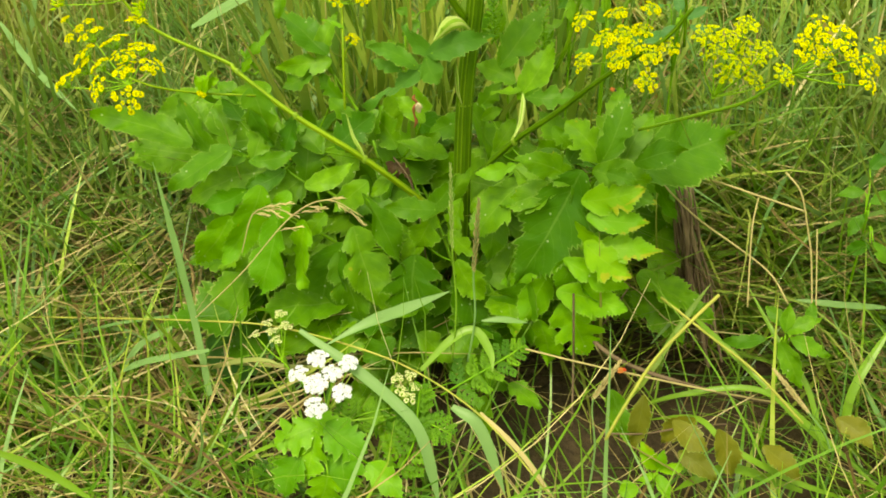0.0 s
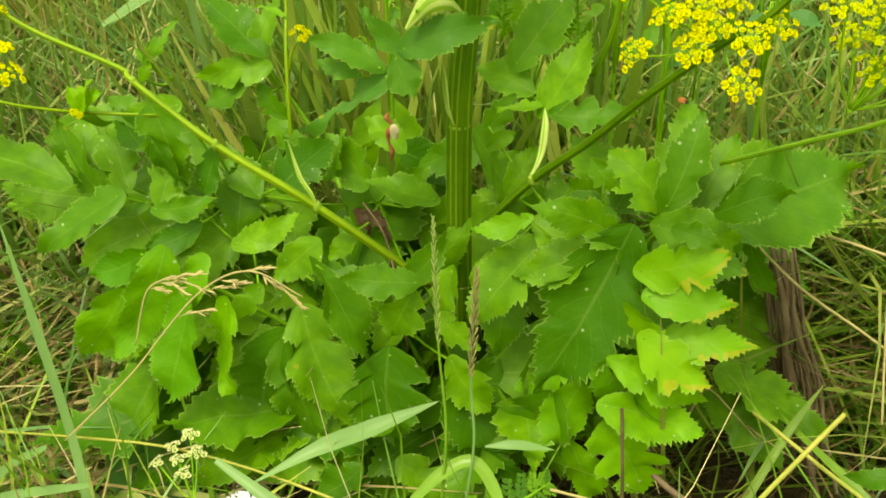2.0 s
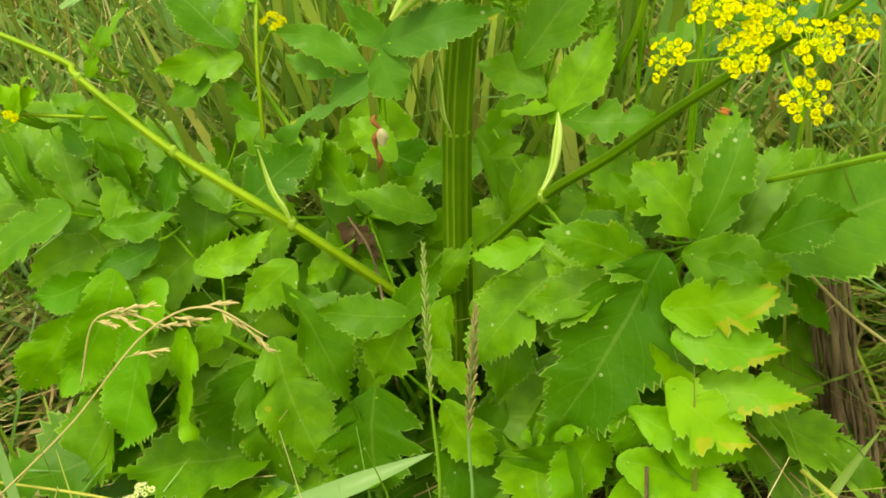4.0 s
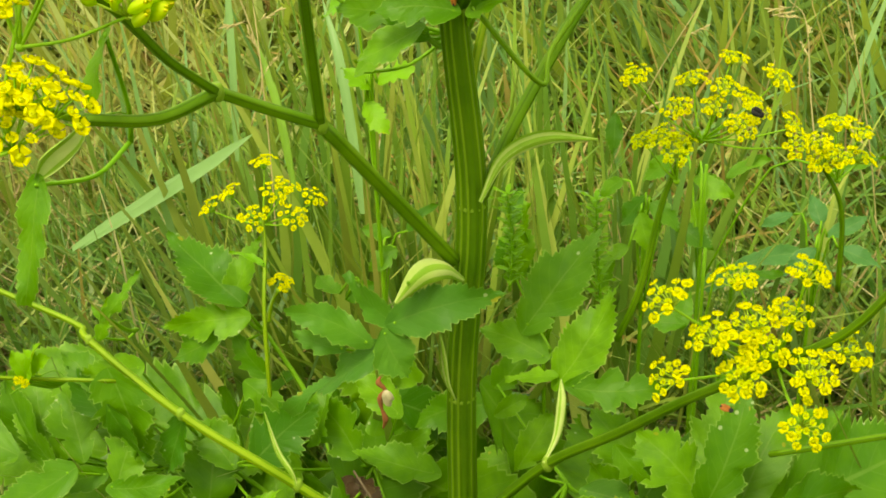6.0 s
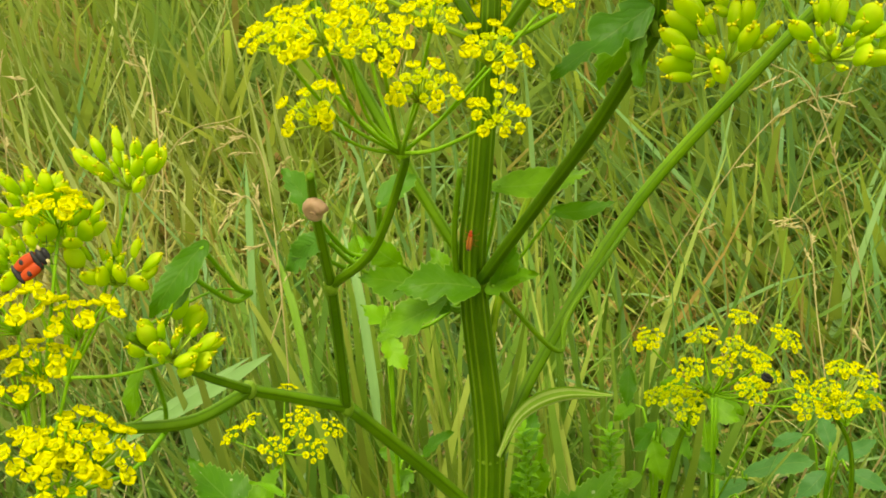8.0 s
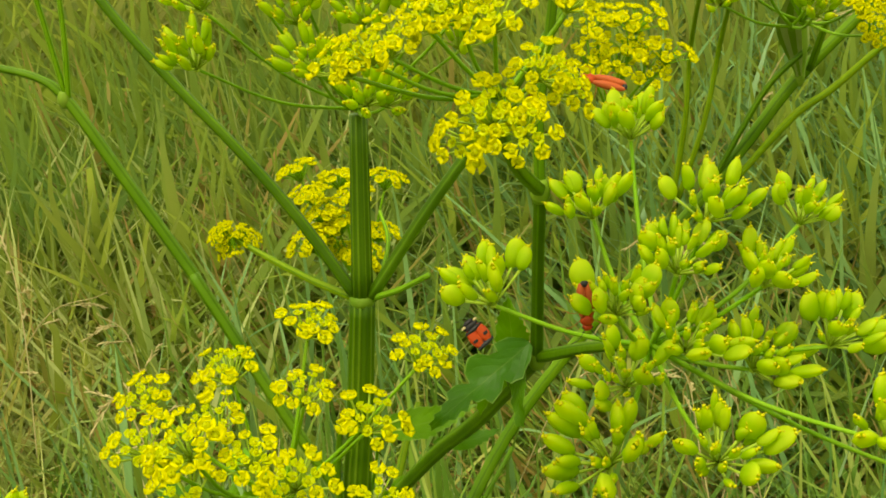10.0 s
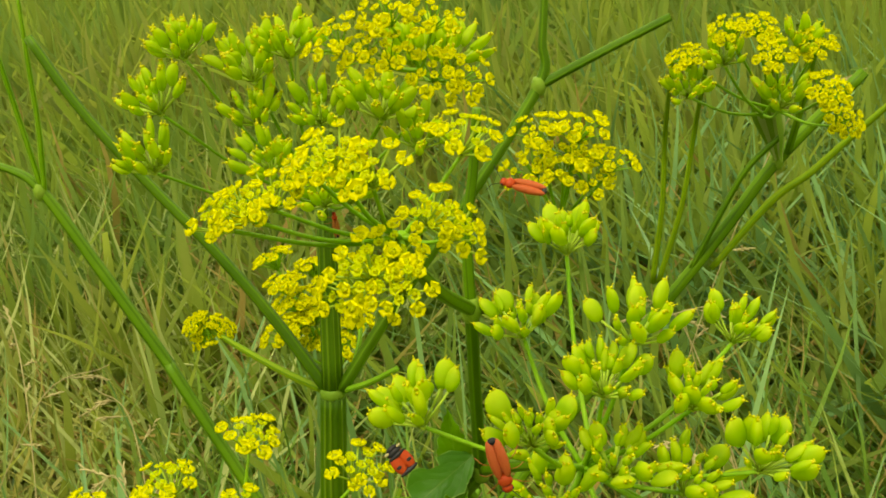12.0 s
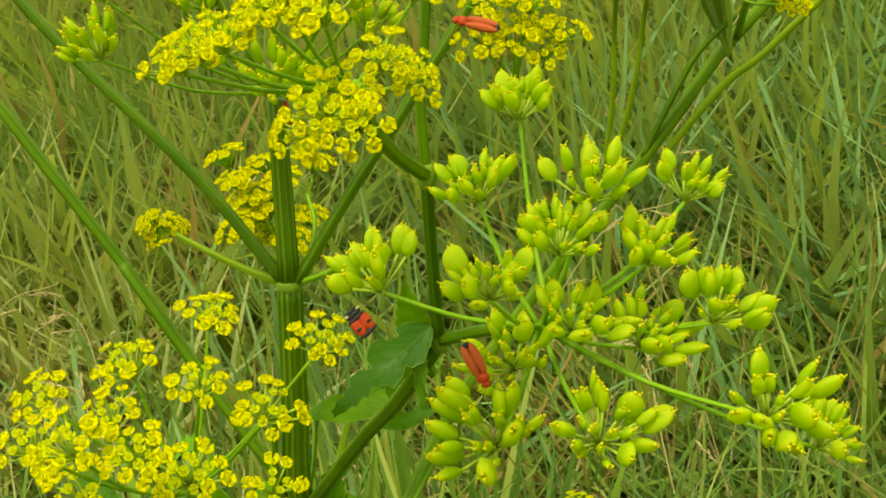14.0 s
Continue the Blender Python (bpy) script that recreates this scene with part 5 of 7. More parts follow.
def flower_umbellet(seed, count=21, reach=0.0056, size=0.00128, mats=None):
    """Florets joined into one head, for umbels further off."""
    rng = random.Random(seed)
    b = Build()
    for d, n, inner, m in floret_poses(rng, count, reach):
        b.tube([Vector((0, 0, 0)), d * n * 0.5 + Vector((0, 0, 0.0004)), d * n], 0.0002, 4, 2, 2)
        floret(b, m, size * (rng.uniform(0.55, 0.75) if inner else rng.uniform(0.88, 1.15)), rng, curl=0.7 if inner else 1.0)
    return b.mesh("flower_umbellet", mats or [PETAL, DISC, RAY])


def single_floret(seed, size, mats):
    b = Build()
    floret(b, Matrix.Identity(4), size, random.Random(seed), curl=0.6 if size < 0.001 else 1.0)
    return b.mesh("floret", mats)


OPEN_FLORETS = [single_floret(70 + i, 0.00138, [PETAL, DISC]) for i in range(4)]
INNER_FLORETS = [single_floret(75 + i, 0.00092, [PETAL_GREEN, DISC]) for i in range(3)]


def pedicel_mesh():
    """One thin stalk, 5 mm long, along z."""
    b = Build()
    b.tube([Vector((0, 0, 0)), Vector((0, 0, 0.0025)), Vector((0, 0, 0.005))], [0.00024, 0.0002, 0.00026], 5, 1)
    return b.mesh("pedicel", [RAY_PALE])


PEDICEL = pedicel_mesh()


def hub_mesh():
    b = Build()
    ellipsoid(b, Matrix.Identity(4), 0.0006, 0.0006, 0.0005, 0)
    return b.mesh("umbellet_hub", [RAY_PALE])


HUB = hub_mesh()


def pedicel(parent, d, n):
    part("pedicel", PEDICEL, parent, m=along(d, Vector((0, 0, 0))) @ Matrix.Diagonal((1, 1, n / 0.005, 1)))


def fruit_shape(b, m, rng, body=0, tip=1, rings=8, sides=12, half=0.00172, thick=0.00105, length=0.0052):
    """A flattened oval ribbed fruit with a small ragged yellow crown."""
    k = len(b.v)
    skew, bulge, lean = rng.uniform(-0.12, 0.12), rng.uniform(0.86, 1.15), rng.uniform(-0.0004, 0.0004)
    for j in range(rings + 1):
        v = j / rings
        q = v ** bulge
        r = max(0.3 if v < 0.5 else 0.36, math.sqrt(max(0.0, 1 - (2 * q - 1) ** 2)) ** 0.8)
        for i in range(sides):
            a = 2 * math.pi * i / sides
            rib = 1 + 0.05 * math.cos(a * 6) * r
            x = half * r * math.cos(a) * rib * (1 + skew * math.cos(a))
            b.v.append(tuple(m @ Vector((x + lean * 4 * v * (1 - v), thick * r * math.sin(a) * rib, length * v))))
            b.uv.append((0.5, v))
    for j in range(rings):
        for i in range(sides):
            a, c = k + j * sides + i, k + j * sides + (i + 1) % sides
            b.f.append((a, c, c + sides, a + sides))
            b.m.append(body)
    b.f.append(tuple(k + i for i in range(sides))[::-1])
    b.m.append(body)
    # the crown: an uneven cushion in two halves
    for side in (-1, 1):
        ellipsoid(b, m @ Matrix.Translation((side * 0.00034, rng.uniform(-0.0001, 0.0001), length + 0.0001)), 0.0003 * rng.uniform(0.8, 1.25), 0.00036, 0.00024 * rng.uniform(0.7, 1.3), tip, 3, 6)
    b.tube([m @ Vector((0.0003, 0, length + 0.0003)), m @ Vector((0.0005 + lean, 0.0001, length + 0.0008))], 0.0001, 4, 1, tip)


def fruit_mesh(seed, **sizes):
    b = Build()
    fruit_shape(b, Matrix.Identity(4), random.Random(seed), **sizes)
    return b.mesh("fruit", [FRUIT, FRUIT_TIP])


PLUMP = [fruit_mesh(80 + i, half=0.00162 + 0.0001 * i, thick=0.001, length=0.0043 + 0.00025 * i) for i in range(4)]
SLIM = [fruit_mesh(85 + i, half=0.00082 + 0.0001 * i, thick=0.0007, length=0.0036 + 0.0003 * i) for i in range(3)]
STUNTED = [fruit_mesh(88 + i, half=0.00072, thick=0.0006, length=0.0022 + 0.0004 * i) for i in range(3)]


def fruit_poses(rng, count, reach, young=False):
    """Swollen fruits round the outside, slim and stunted ones within and here and there."""
    rows = []
    side = rng.uniform(0, 6.28)
    for k, d in enumerate(dome(count, 1.08, rng)):
        d = (d + Vector((rng.gauss(0, 0.1), rng.gauss(0, 0.1), 0))).normalized()
        chance = rng.random() + 0.25 * math.cos(math.atan2(d.y, d.x) - side)
        kind = STUNTED if k < count * 0.16 or chance < 0.12 else SLIM if young or k < count * 0.3 or chance < 0.4 else PLUMP
        n = reach * rng.uniform(0.62, 1.0) * (0.85 if kind is STUNTED else 1.0)
        m = along((d + Vector((rng.gauss(0, 0.12), rng.gauss(0, 0.12), 0.42))).normalized(), d * n) @ Matrix.Rotation(rng.uniform(0, 6.2), 4, "Z") @ Matrix.Scale(rng.uniform(0.86, 1.08), 4)
        rows.append((d, n, m, rng.choice(kind)))
    return rows


FLOWERS = [flower_umbellet(40 + i) for i in range(5)]
LOOSE = [flower_umbellet(50 + i, 14, 0.0072, 0.0016) for i in range(4)]
FADED = [flower_umbellet(56 + i, 22, 0.0068, 0.0012, [PETAL_GREEN, DISC, RAY_PALE]) for i in range(3)]


def umbel(centre, heads, kind, seed, label, scale=1.0, upright=0.9, singles=False, owner=None, origin=None, loose=False, faded=False, young=False, large=None):
    """Rays from centre to each head; every head is a small umbel of its own."""
    rng = random.Random(seed)
    owner, origin = owner or parsnip, ORIGIN if origin is None else origin
    large = large or {}
    c = Vector(centre) - origin
    b = Build()
    ellipsoid(b, Matrix.Translation(c), 0.0014, 0.0014, 0.0012, 0)
    rays = part("umbel", b.mesh("umbel_centre", [RAY]), owner, label)
    poses = []
    for k, h in enumerate(heads):
        p = Vector(h) - origin
        d = p - c
        lift = 1.7 if kind == "fruit" else upright
        up = (d.normalized() + Vector((rng.gauss(0, 0.15), rng.gauss(-0.3, 0.15), lift))).normalized()
        p = p - up * (0.0052 if kind == "fruit" else 0.004) * scale
        d = p - c
        r = Build()
        r.tube([c, c + d * 0.5 + Vector((rng.gauss(0, 0.02), 0, -0.05)) * d.length, p], [0.00055 * min(1.0, scale), 0.00046 * min(1.0, scale), 0.0004 * min(1.0, scale)], 6, 5)
        part("ray", r.mesh("ray", [RAY]), rays)
        poses.append(along(up, p) @ Matrix.Rotation(rng.uniform(0, 6), 4, "Z") @ Matrix.Scale(scale * rng.uniform(0.9, 1.1) * large.get(k, 1.0), 4))
    for m in poses:
        if kind == "fruit":
            head = part("fruit_umbellet", HUB, owner, m=m)
            for d, n, fm, me in fruit_poses(rng, rng.randint(17, 22), 0.0056 if young else 0.0070, young):
                pedicel(head, d, n)
                part("fruit", me, head, m=fm)
        elif singles:
            head = part("flower_umbellet", HUB, owner, m=m)
            for d, n, inner, fm in floret_poses(rng, rng.randint(16, 20), 0.0066):
                pedicel(head, d, n)
                part("floret", rng.choice(INNER_FLORETS if inner else OPEN_FLORETS), head, m=fm @ Matrix.Scale(rng.uniform(0.82, 1.15), 4))
        else:
            part("flower_umbellet", rng.choice(FADED if faded else LOOSE if loose else FLOWERS), rays, m=m)


def make_umbels():
    umbel((0.1242, 0.5480, 0.5616), [(0.0957, 0.5477, 0.5752), (0.1141, 0.5559, 0.5877), (0.1341, 0.5467, 0.5892), (0.1523, 0.5583, 0.5843), (0.1288, 0.5420, 0.5821), (0.1439, 0.5431, 0.5790), (0.1165, 0.5217, 0.5834), (0.1547, 0.5367, 0.5700), (0.1309, 0.5389, 0.5684), (0.1431, 0.5407, 0.5640), (0.1182, 0.5352, 0.5636), (0.1146, 0.5226, 0.5557), (0.1332, 0.5184, 0.5583), (0.1596, 0.5200, 0.5601), (0.1747, 0.5450, 0.5397)],
          "fruit", 1, "umbel of ripening green parsnip fruits", 1.0, large={0: 1.15, 11: 1.3, 12: 1.1, 13: 1.12})
    umbel((0.0510, 0.5650, 0.5210), [(0.0598, 0.5715, 0.5574), (0.0834, 0.5587, 0.5566), (0.0440, 0.5646, 0.5513), (0.0628, 0.5470, 0.5551), (0.0738, 0.5484, 0.5480), (0.0305, 0.5527, 0.5516), (0.0453, 0.5470, 0.5500), (0.0627, 0.5326, 0.5453), (0.0768, 0.5340, 0.5404), (0.0385, 0.5281, 0.5550), (0.0480, 0.5200, 0.5590), (0.0404, 0.5392, 0.5382), (0.0587, 0.5205, 0.5568)],
          "flower", 2, "flat umbel of yellow parsnip flowers in bloom", 0.92, singles=True)
    umbel((0.1019, 0.5120, 0.6158), [(0.0870, 0.4900, 0.6275), (0.0839, 0.4920, 0.6259), (0.0887, 0.4950, 0.6271), (0.0974, 0.4940, 0.6315), (0.0933, 0.5000, 0.6292), (0.1016, 0.4920, 0.6302), (0.1112, 0.5120, 0.6289), (0.1075, 0.5020, 0.6219), (0.1100, 0.5060, 0.6185), (0.1010, 0.4900, 0.6188), (0.1048, 0.4880, 0.6177), (0.0983, 0.4920, 0.6162), (0.1029, 0.4960, 0.6191)],
          "flower", 3, "yellow parsnip umbel in full flower", 0.68, singles=True)
    umbel((0.0550, 0.6860, 0.5715), [(0.0238, 0.6450, 0.6145), (0.0234, 0.6350, 0.6022), (0.0460, 0.6550, 0.6194), (0.0461, 0.6550, 0.6084), (0.0288, 0.6550, 0.6265), (0.0511, 0.6400, 0.5983), (0.0638, 0.6500, 0.6084), (0.0795, 0.6500, 0.6090), (0.0884, 0.6500, 0.6006), (0.0644, 0.6400, 0.5895), (0.0564, 0.6550, 0.6249), (0.0676, 0.6600, 0.5840), (0.0880, 0.6550, 0.6211), (0.0987, 0.6550, 0.6204)],
          "fruit", 4, "terminal umbel of young green fruits", 1.5, young=True)
    umbel((0.1213, 0.6150, 0.5853), [(0.1165, 0.6030, 0.6003), (0.1221, 0.6030, 0.6001), (0.1282, 0.6030, 0.5975), (0.1262, 0.6030, 0.6079), (0.1179, 0.6030, 0.6080), (0.1327, 0.6030, 0.6013), (0.1253, 0.6030, 0.6034)],
          "flower", 5, "yellow parsnip umbel with a beetle on it", 0.76, loose=True)
    umbel((0.1259, 0.5520, 0.5614), [(0.1229, 0.5740, 0.5964)], "fruit", 6, "single cluster of green fruits on a long ray", 0.95)
    umbel((0.0957, 0.6000, 0.6225), [(0.0854, 0.5900, 0.6289), (0.0803, 0.5900, 0.6308), (0.0901, 0.5900, 0.6276), (0.0998, 0.5900, 0.6229), (0.1050, 0.5900, 0.6226), (0.0912, 0.5900, 0.6353), (0.0994, 0.5900, 0.6338)],
          "flower", 7, "yellow parsnip umbel near the top of the plant", 0.8, loose=True)
    umbel((0.1863, 0.7350, 0.5805), [(0.1567, 0.7000, 0.6046), (0.1766, 0.7000, 0.6110), (0.1793, 0.6900, 0.6050), (0.1932, 0.6900, 0.5947), (0.1913, 0.7000, 0.6057), (0.1995, 0.7000, 0.5839), (0.1678, 0.7000, 0.6115)],
          "flower", 8, "yellow umbel on a long bare branch", 1.0)
    umbel((0.1822, 0.7300, 0.5800), [(0.1567, 0.7000, 0.5985), (0.1663, 0.7000, 0.6071), (0.1819, 0.6950, 0.5951), (0.1883, 0.7000, 0.6089)],
          "fruit", 23, "umbel of young green fruits on a long branch", 1.35, young=True)
    umbel((0.0460, 0.7200, 0.5051), [(0.0249, 0.7350, 0.5402), (0.0394, 0.7350, 0.5367), (0.0317, 0.7200, 0.5367), (0.0348, 0.7200, 0.5302), (0.0358, 0.7200, 0.5225), (0.0412, 0.7200, 0.5173), (0.0396, 0.7200, 0.5261), (0.0557, 0.7300, 0.5377), (0.0535, 0.7200, 0.5232), (0.0465, 0.7200, 0.5360), (0.0322, 0.7100, 0.5237), (0.0494, 0.7100, 0.5187)],
          "flower", 9, "yellow umbel behind the main stem", 1.2)
    umbel((0.0077, 0.7120, 0.5243), [(0.0035, 0.7120, 0.5269), (0.0124, 0.7120, 0.5257), (0.0077, 0.7120, 0.5239), (0.0048, 0.7120, 0.5231)], "flower", 10, "small yellow umbel on a thin stalk", 0.9)
    umbel((0.1462, 0.6150, 0.3538), [(0.1148, 0.6000, 0.3810), (0.1343, 0.6200, 0.3771), (0.1520, 0.6100, 0.3862), (0.1275, 0.6000, 0.3703), (0.1486, 0.6100, 0.3726), (0.1362, 0.5950, 0.3604), (0.1167, 0.6000, 0.3559), (0.1531, 0.5900, 0.3672), (0.1527, 0.5850, 0.3535), (0.1386, 0.6050, 0.3709), (0.1424, 0.6000, 0.3672), (0.1631, 0.6000, 0.3687)],
          "flower", 11, "yellow umbel on a low branch", 1.0, singles=True)
    umbel((0.1935, 0.6150, 0.3304), [(0.2031, 0.5950, 0.3865), (0.1963, 0.6050, 0.3733), (0.1899, 0.6150, 0.3584), (0.2008, 0.5950, 0.3633), (0.1977, 0.6050, 0.3508), (0.2144, 0.6150, 0.3430), (0.2157, 0.5950, 0.3727), (0.2290, 0.6050, 0.3519), (0.2150, 0.6150, 0.3565), (0.1827, 0.5950, 0.3794), (0.2030, 0.6050, 0.3696)],
          "flower", 12, "umbel of soft yellow-green flowers going over", 1.05, faded=True)
    umbel((0.2439, 0.6650, 0.3231), [(0.2523, 0.6480, 0.3617), (0.2489, 0.6600, 0.3471), (0.2638, 0.6720, 0.3417), (0.2693, 0.6480, 0.3504), (0.2795, 0.6600, 0.3321), (0.2730, 0.6720, 0.3176), (0.2487, 0.6480, 0.3449), (0.2917, 0.6600, 0.3462), (0.2912, 0.6720, 0.3286), (0.2862, 0.6480, 0.3286), (0.2618, 0.6600, 0.3378), (0.2740, 0.6720, 0.3485)],
          "flower", 19, "yellow umbel at the end of a low branch", 1.05, loose=True)
    branch([(0.2439, 0.6650, 0.3231), (0.2203, 0.6700, 0.2988), (0.1910, 0.6800, 0.2806), (0.1562, 0.6900, 0.2613)], [0.0016, 0.0018, 0.002, 0.002])
    umbel((-0.0627, 0.7750, 0.3002), [(-0.0848, 0.7700, 0.3102), (-0.0768, 0.7750, 0.3151), (-0.0631, 0.7850, 0.3257), (-0.0540, 0.7700, 0.3176), (-0.0624, 0.7650, 0.3086), (-0.0443, 0.7650, 0.3097), (-0.0378, 0.7750, 0.3145), (-0.0520, 0.7800, 0.3167)],
          "flower", 13, "small yellow umbel on a slender stalk", 0.82, loose=True)
    umbel((0.1249, 0.7350, 0.3671), [(0.1006, 0.7150, 0.3995), (0.1201, 0.7400, 0.3888), (0.1156, 0.7200, 0.3855), (0.1281, 0.7250, 0.3844), (0.1311, 0.7300, 0.3900), (0.1368, 0.7120, 0.3825), (0.1405, 0.7300, 0.3859), (0.1421, 0.7180, 0.3860), (0.1497, 0.7350, 0.3919), (0.1338, 0.7400, 0.3977), (0.1559, 0.7300, 0.3770), (0.1564, 0.7200, 0.3737)],
          "flower", 14, "loose yellow umbel at the back of the plant", 0.84, singles=True)
    umbel((0.1167, 0.7300, 0.3526), [(0.1107, 0.7250, 0.3724), (0.1172, 0.7300, 0.3692), (0.1159, 0.7200, 0.3688), (0.1045, 0.7250, 0.3711)], "flower", 26, "small yellow-green umbel half open", 0.8, faded=True)
    umbel((0.1791, 0.7700, 0.3365), [(0.1696, 0.7650, 0.3547), (0.1764, 0.7750, 0.3583), (0.1850, 0.7700, 0.3570), (0.1779, 0.7600, 0.3513), (0.1880, 0.7750, 0.3451), (0.1724, 0.7650, 0.3469)],
          "flower", 15, "yellow umbel among the meadow grass", 0.95, singles=True)
    umbel((-0.0311, 0.5350, 0.4468), [(-0.0215, 0.5480, 0.4862), (-0.0307, 0.5450, 0.4765), (-0.0216, 0.5350, 0.4612), (-0.0155, 0.5380, 0.4575), (-0.0302, 0.5350, 0.4590), (-0.0217, 0.5300, 0.4541), (-0.0361, 0.5450, 0.4876), (-0.0284, 0.5600, 0.5076), (-0.0345, 0.5400, 0.4718)],
          "flower", 16, "yellow umbel standing out from the arching branch", 1.25, loose=True)
    umbel((-0.0369, 0.5660, 0.4601), [(-0.0162, 0.5720, 0.5145), (-0.0195, 0.5660, 0.4924), (-0.0032, 0.5580, 0.4764), (-0.0414, 0.5720, 0.5060), (-0.0295, 0.5640, 0.5027), (-0.0405, 0.5600, 0.4961)],
          "fruit", 17, "umbel of swelling green fruits", 1.3)
    umbel((-0.1498, 0.7000, 0.2599), [(-0.1480, 0.6950, 0.2643), (-0.1456, 0.6950, 0.2628)], "flower", 21, "few pale yellow buds on a short shoot", 0.35)
    branch([(-0.0590, 0.7570, 0.2602), (-0.0564, 0.7570, 0.2703), (-0.0525, 0.7570, 0.2775)], [0.0014, 0.0012, 0.001], BRANCH_PALE)
    umbel((-0.0525, 0.7570, 0.2775), [(-0.0550, 0.7560, 0.2825), (-0.0512, 0.7570, 0.2849), (-0.0481, 0.7580, 0.2819), (-0.0491, 0.7550, 0.2801)], "flower", 22, "tiny half-open yellow-green umbel", 0.42)
    umbel((-0.2004, 0.7000, 0.2646), [(-0.2488, 0.7000, 0.2621), (-0.2222, 0.6950, 0.2620), (-0.1943, 0.6800, 0.2640), (-0.2022, 0.7000, 0.2747), (-0.1830, 0.7000, 0.2792), (-0.1912, 0.7100, 0.2869), (-0.2030, 0.7050, 0.2832), (-0.2242, 0.7100, 0.2725), (-0.2387, 0.7200, 0.2749), (-0.2360, 0.7300, 0.2849), (-0.2179, 0.7250, 0.2832), (-0.2023, 0.7350, 0.2959), (-0.2399, 0.7150, 0.2656)],
          "flower", 18, "yellow umbel on a low side branch", 1.3, loose=True)
    umbel((-0.1916, 0.7400, 0.3175), [(-0.2588, 0.7350, 0.3094), (-0.2254, 0.7350, 0.3167), (-0.2001, 0.7350, 0.3073)],
          "fruit", 24, "half-grown green fruit heads over a yellow umbel", 1.15, young=True)
    umbel((-0.2387, 0.7350, 0.2783), [(-0.2561, 0.7350, 0.2946), (-0.2387, 0.7350, 0.2944), (-0.2444, 0.7300, 0.2903), (-0.2511, 0.7250, 0.2853)], "flower", 25, "few small yellow heads on a bent ray", 0.75)


make_umbels()


# ---- single grasses and stalks among the leaves ----
def lone(name, label, category, mesh, group=""):
    """A thing that is a single mesh."""
    return tagged(new(name, mesh), label, category, group)


def strap(points, width, material, name="arching_grass", label="long green grass blade arching over the sward", group="loose grass blades", normal=(0, -0.5, 0.8), taper=(0.5, 1.0)):
    """A folded grass leaf along points; taper: width at the foot and where it starts to narrow to the tip."""
    b = Build()
    pts, _ = spline([Vector(p) for p in points], 1.0, 8)
    n = len(pts)
    for j, p in enumerate(pts):
        t = j / (n - 1)
        d = (pts[min(j + 1, n - 1)] - pts[max(j - 1, 0)]).normalized()
        side = d.cross(Vector(normal)).normalized()
        up = side.cross(d)
        w = width * 0.5 * min(1, taper[0] + t * 2.2) * min(1, (1.001 - t) * 3.2 / taper[1]) ** 0.8
        for c, lift in ((-1, 0.22), (-0.5, 0.07), (0, 0), (0.5, 0.07), (1, 0.22)):
            b.v.append(tuple(p + side * (c * w) + up * (lift * w)))
            b.uv.append((c, t))
    for j in range(n - 1):
        for i in range(4):
            a = j * 5 + i
            b.f.append((a, a + 1, a + 6, a + 5))
            b.m.append(0)
    return lone(name, label, "grass", b.mesh(name, [material]), group)


def stalk(points, radius, material, name="dead_stalk", label="dry brown dead plant stalk", category="stalk", group="dead stalks"):
    b = Build()
    b.tube([Vector(p) for p in points], radius, 8, 6)
    return lone(name, label, category, b.mesh(name, [material]), group)


def seed_spike(foot, neck, top, material, label, thick=0.003):
    """A stiff grass stalk with a tight cylindrical spike."""
    rng = random.Random(len(label))
    ob = thing("grass_spike", label, "grass", "grass spikes", place=foot)
    o = Vector(foot)
    b = Build()
    b.tube([Vector((0, 0, 0)), (Vector(neck) - o) * 0.5 + Vector((0.003, 0, 0)), Vector(neck) - o, Vector(top) - o], [0.0008, 0.0007, 0.0006, 0.0003], 6, 6)
    part("stalk", b.mesh("stalk", [GRASS if thick < 0.003 else GRASS_BLUE]), ob)
    b = Build()
    axis = Vector(top) - Vector(neck)
    for k in range(60):
        t = k / 60
        a = k * 2.4
        out = Vector((math.cos(a), math.sin(a), 0))
        p = Vector(neck) - o + axis * t + out * thick * 0.5 * math.sin(math.pi * (0.15 + 0.8 * t))
        d = (axis.normalized() + out * 0.35).normalized()
        ellipsoid(b, along(d, p) @ Matrix.Rotation(rng.uniform(0, 3), 4, "Z"), 0.0002 * thick / 0.001, 0.00016 * thick / 0.001, 0.0026, 0, 4, 5)
    part("spike", b.mesh("spike", [material]), ob, "tight grey-green seed spike")


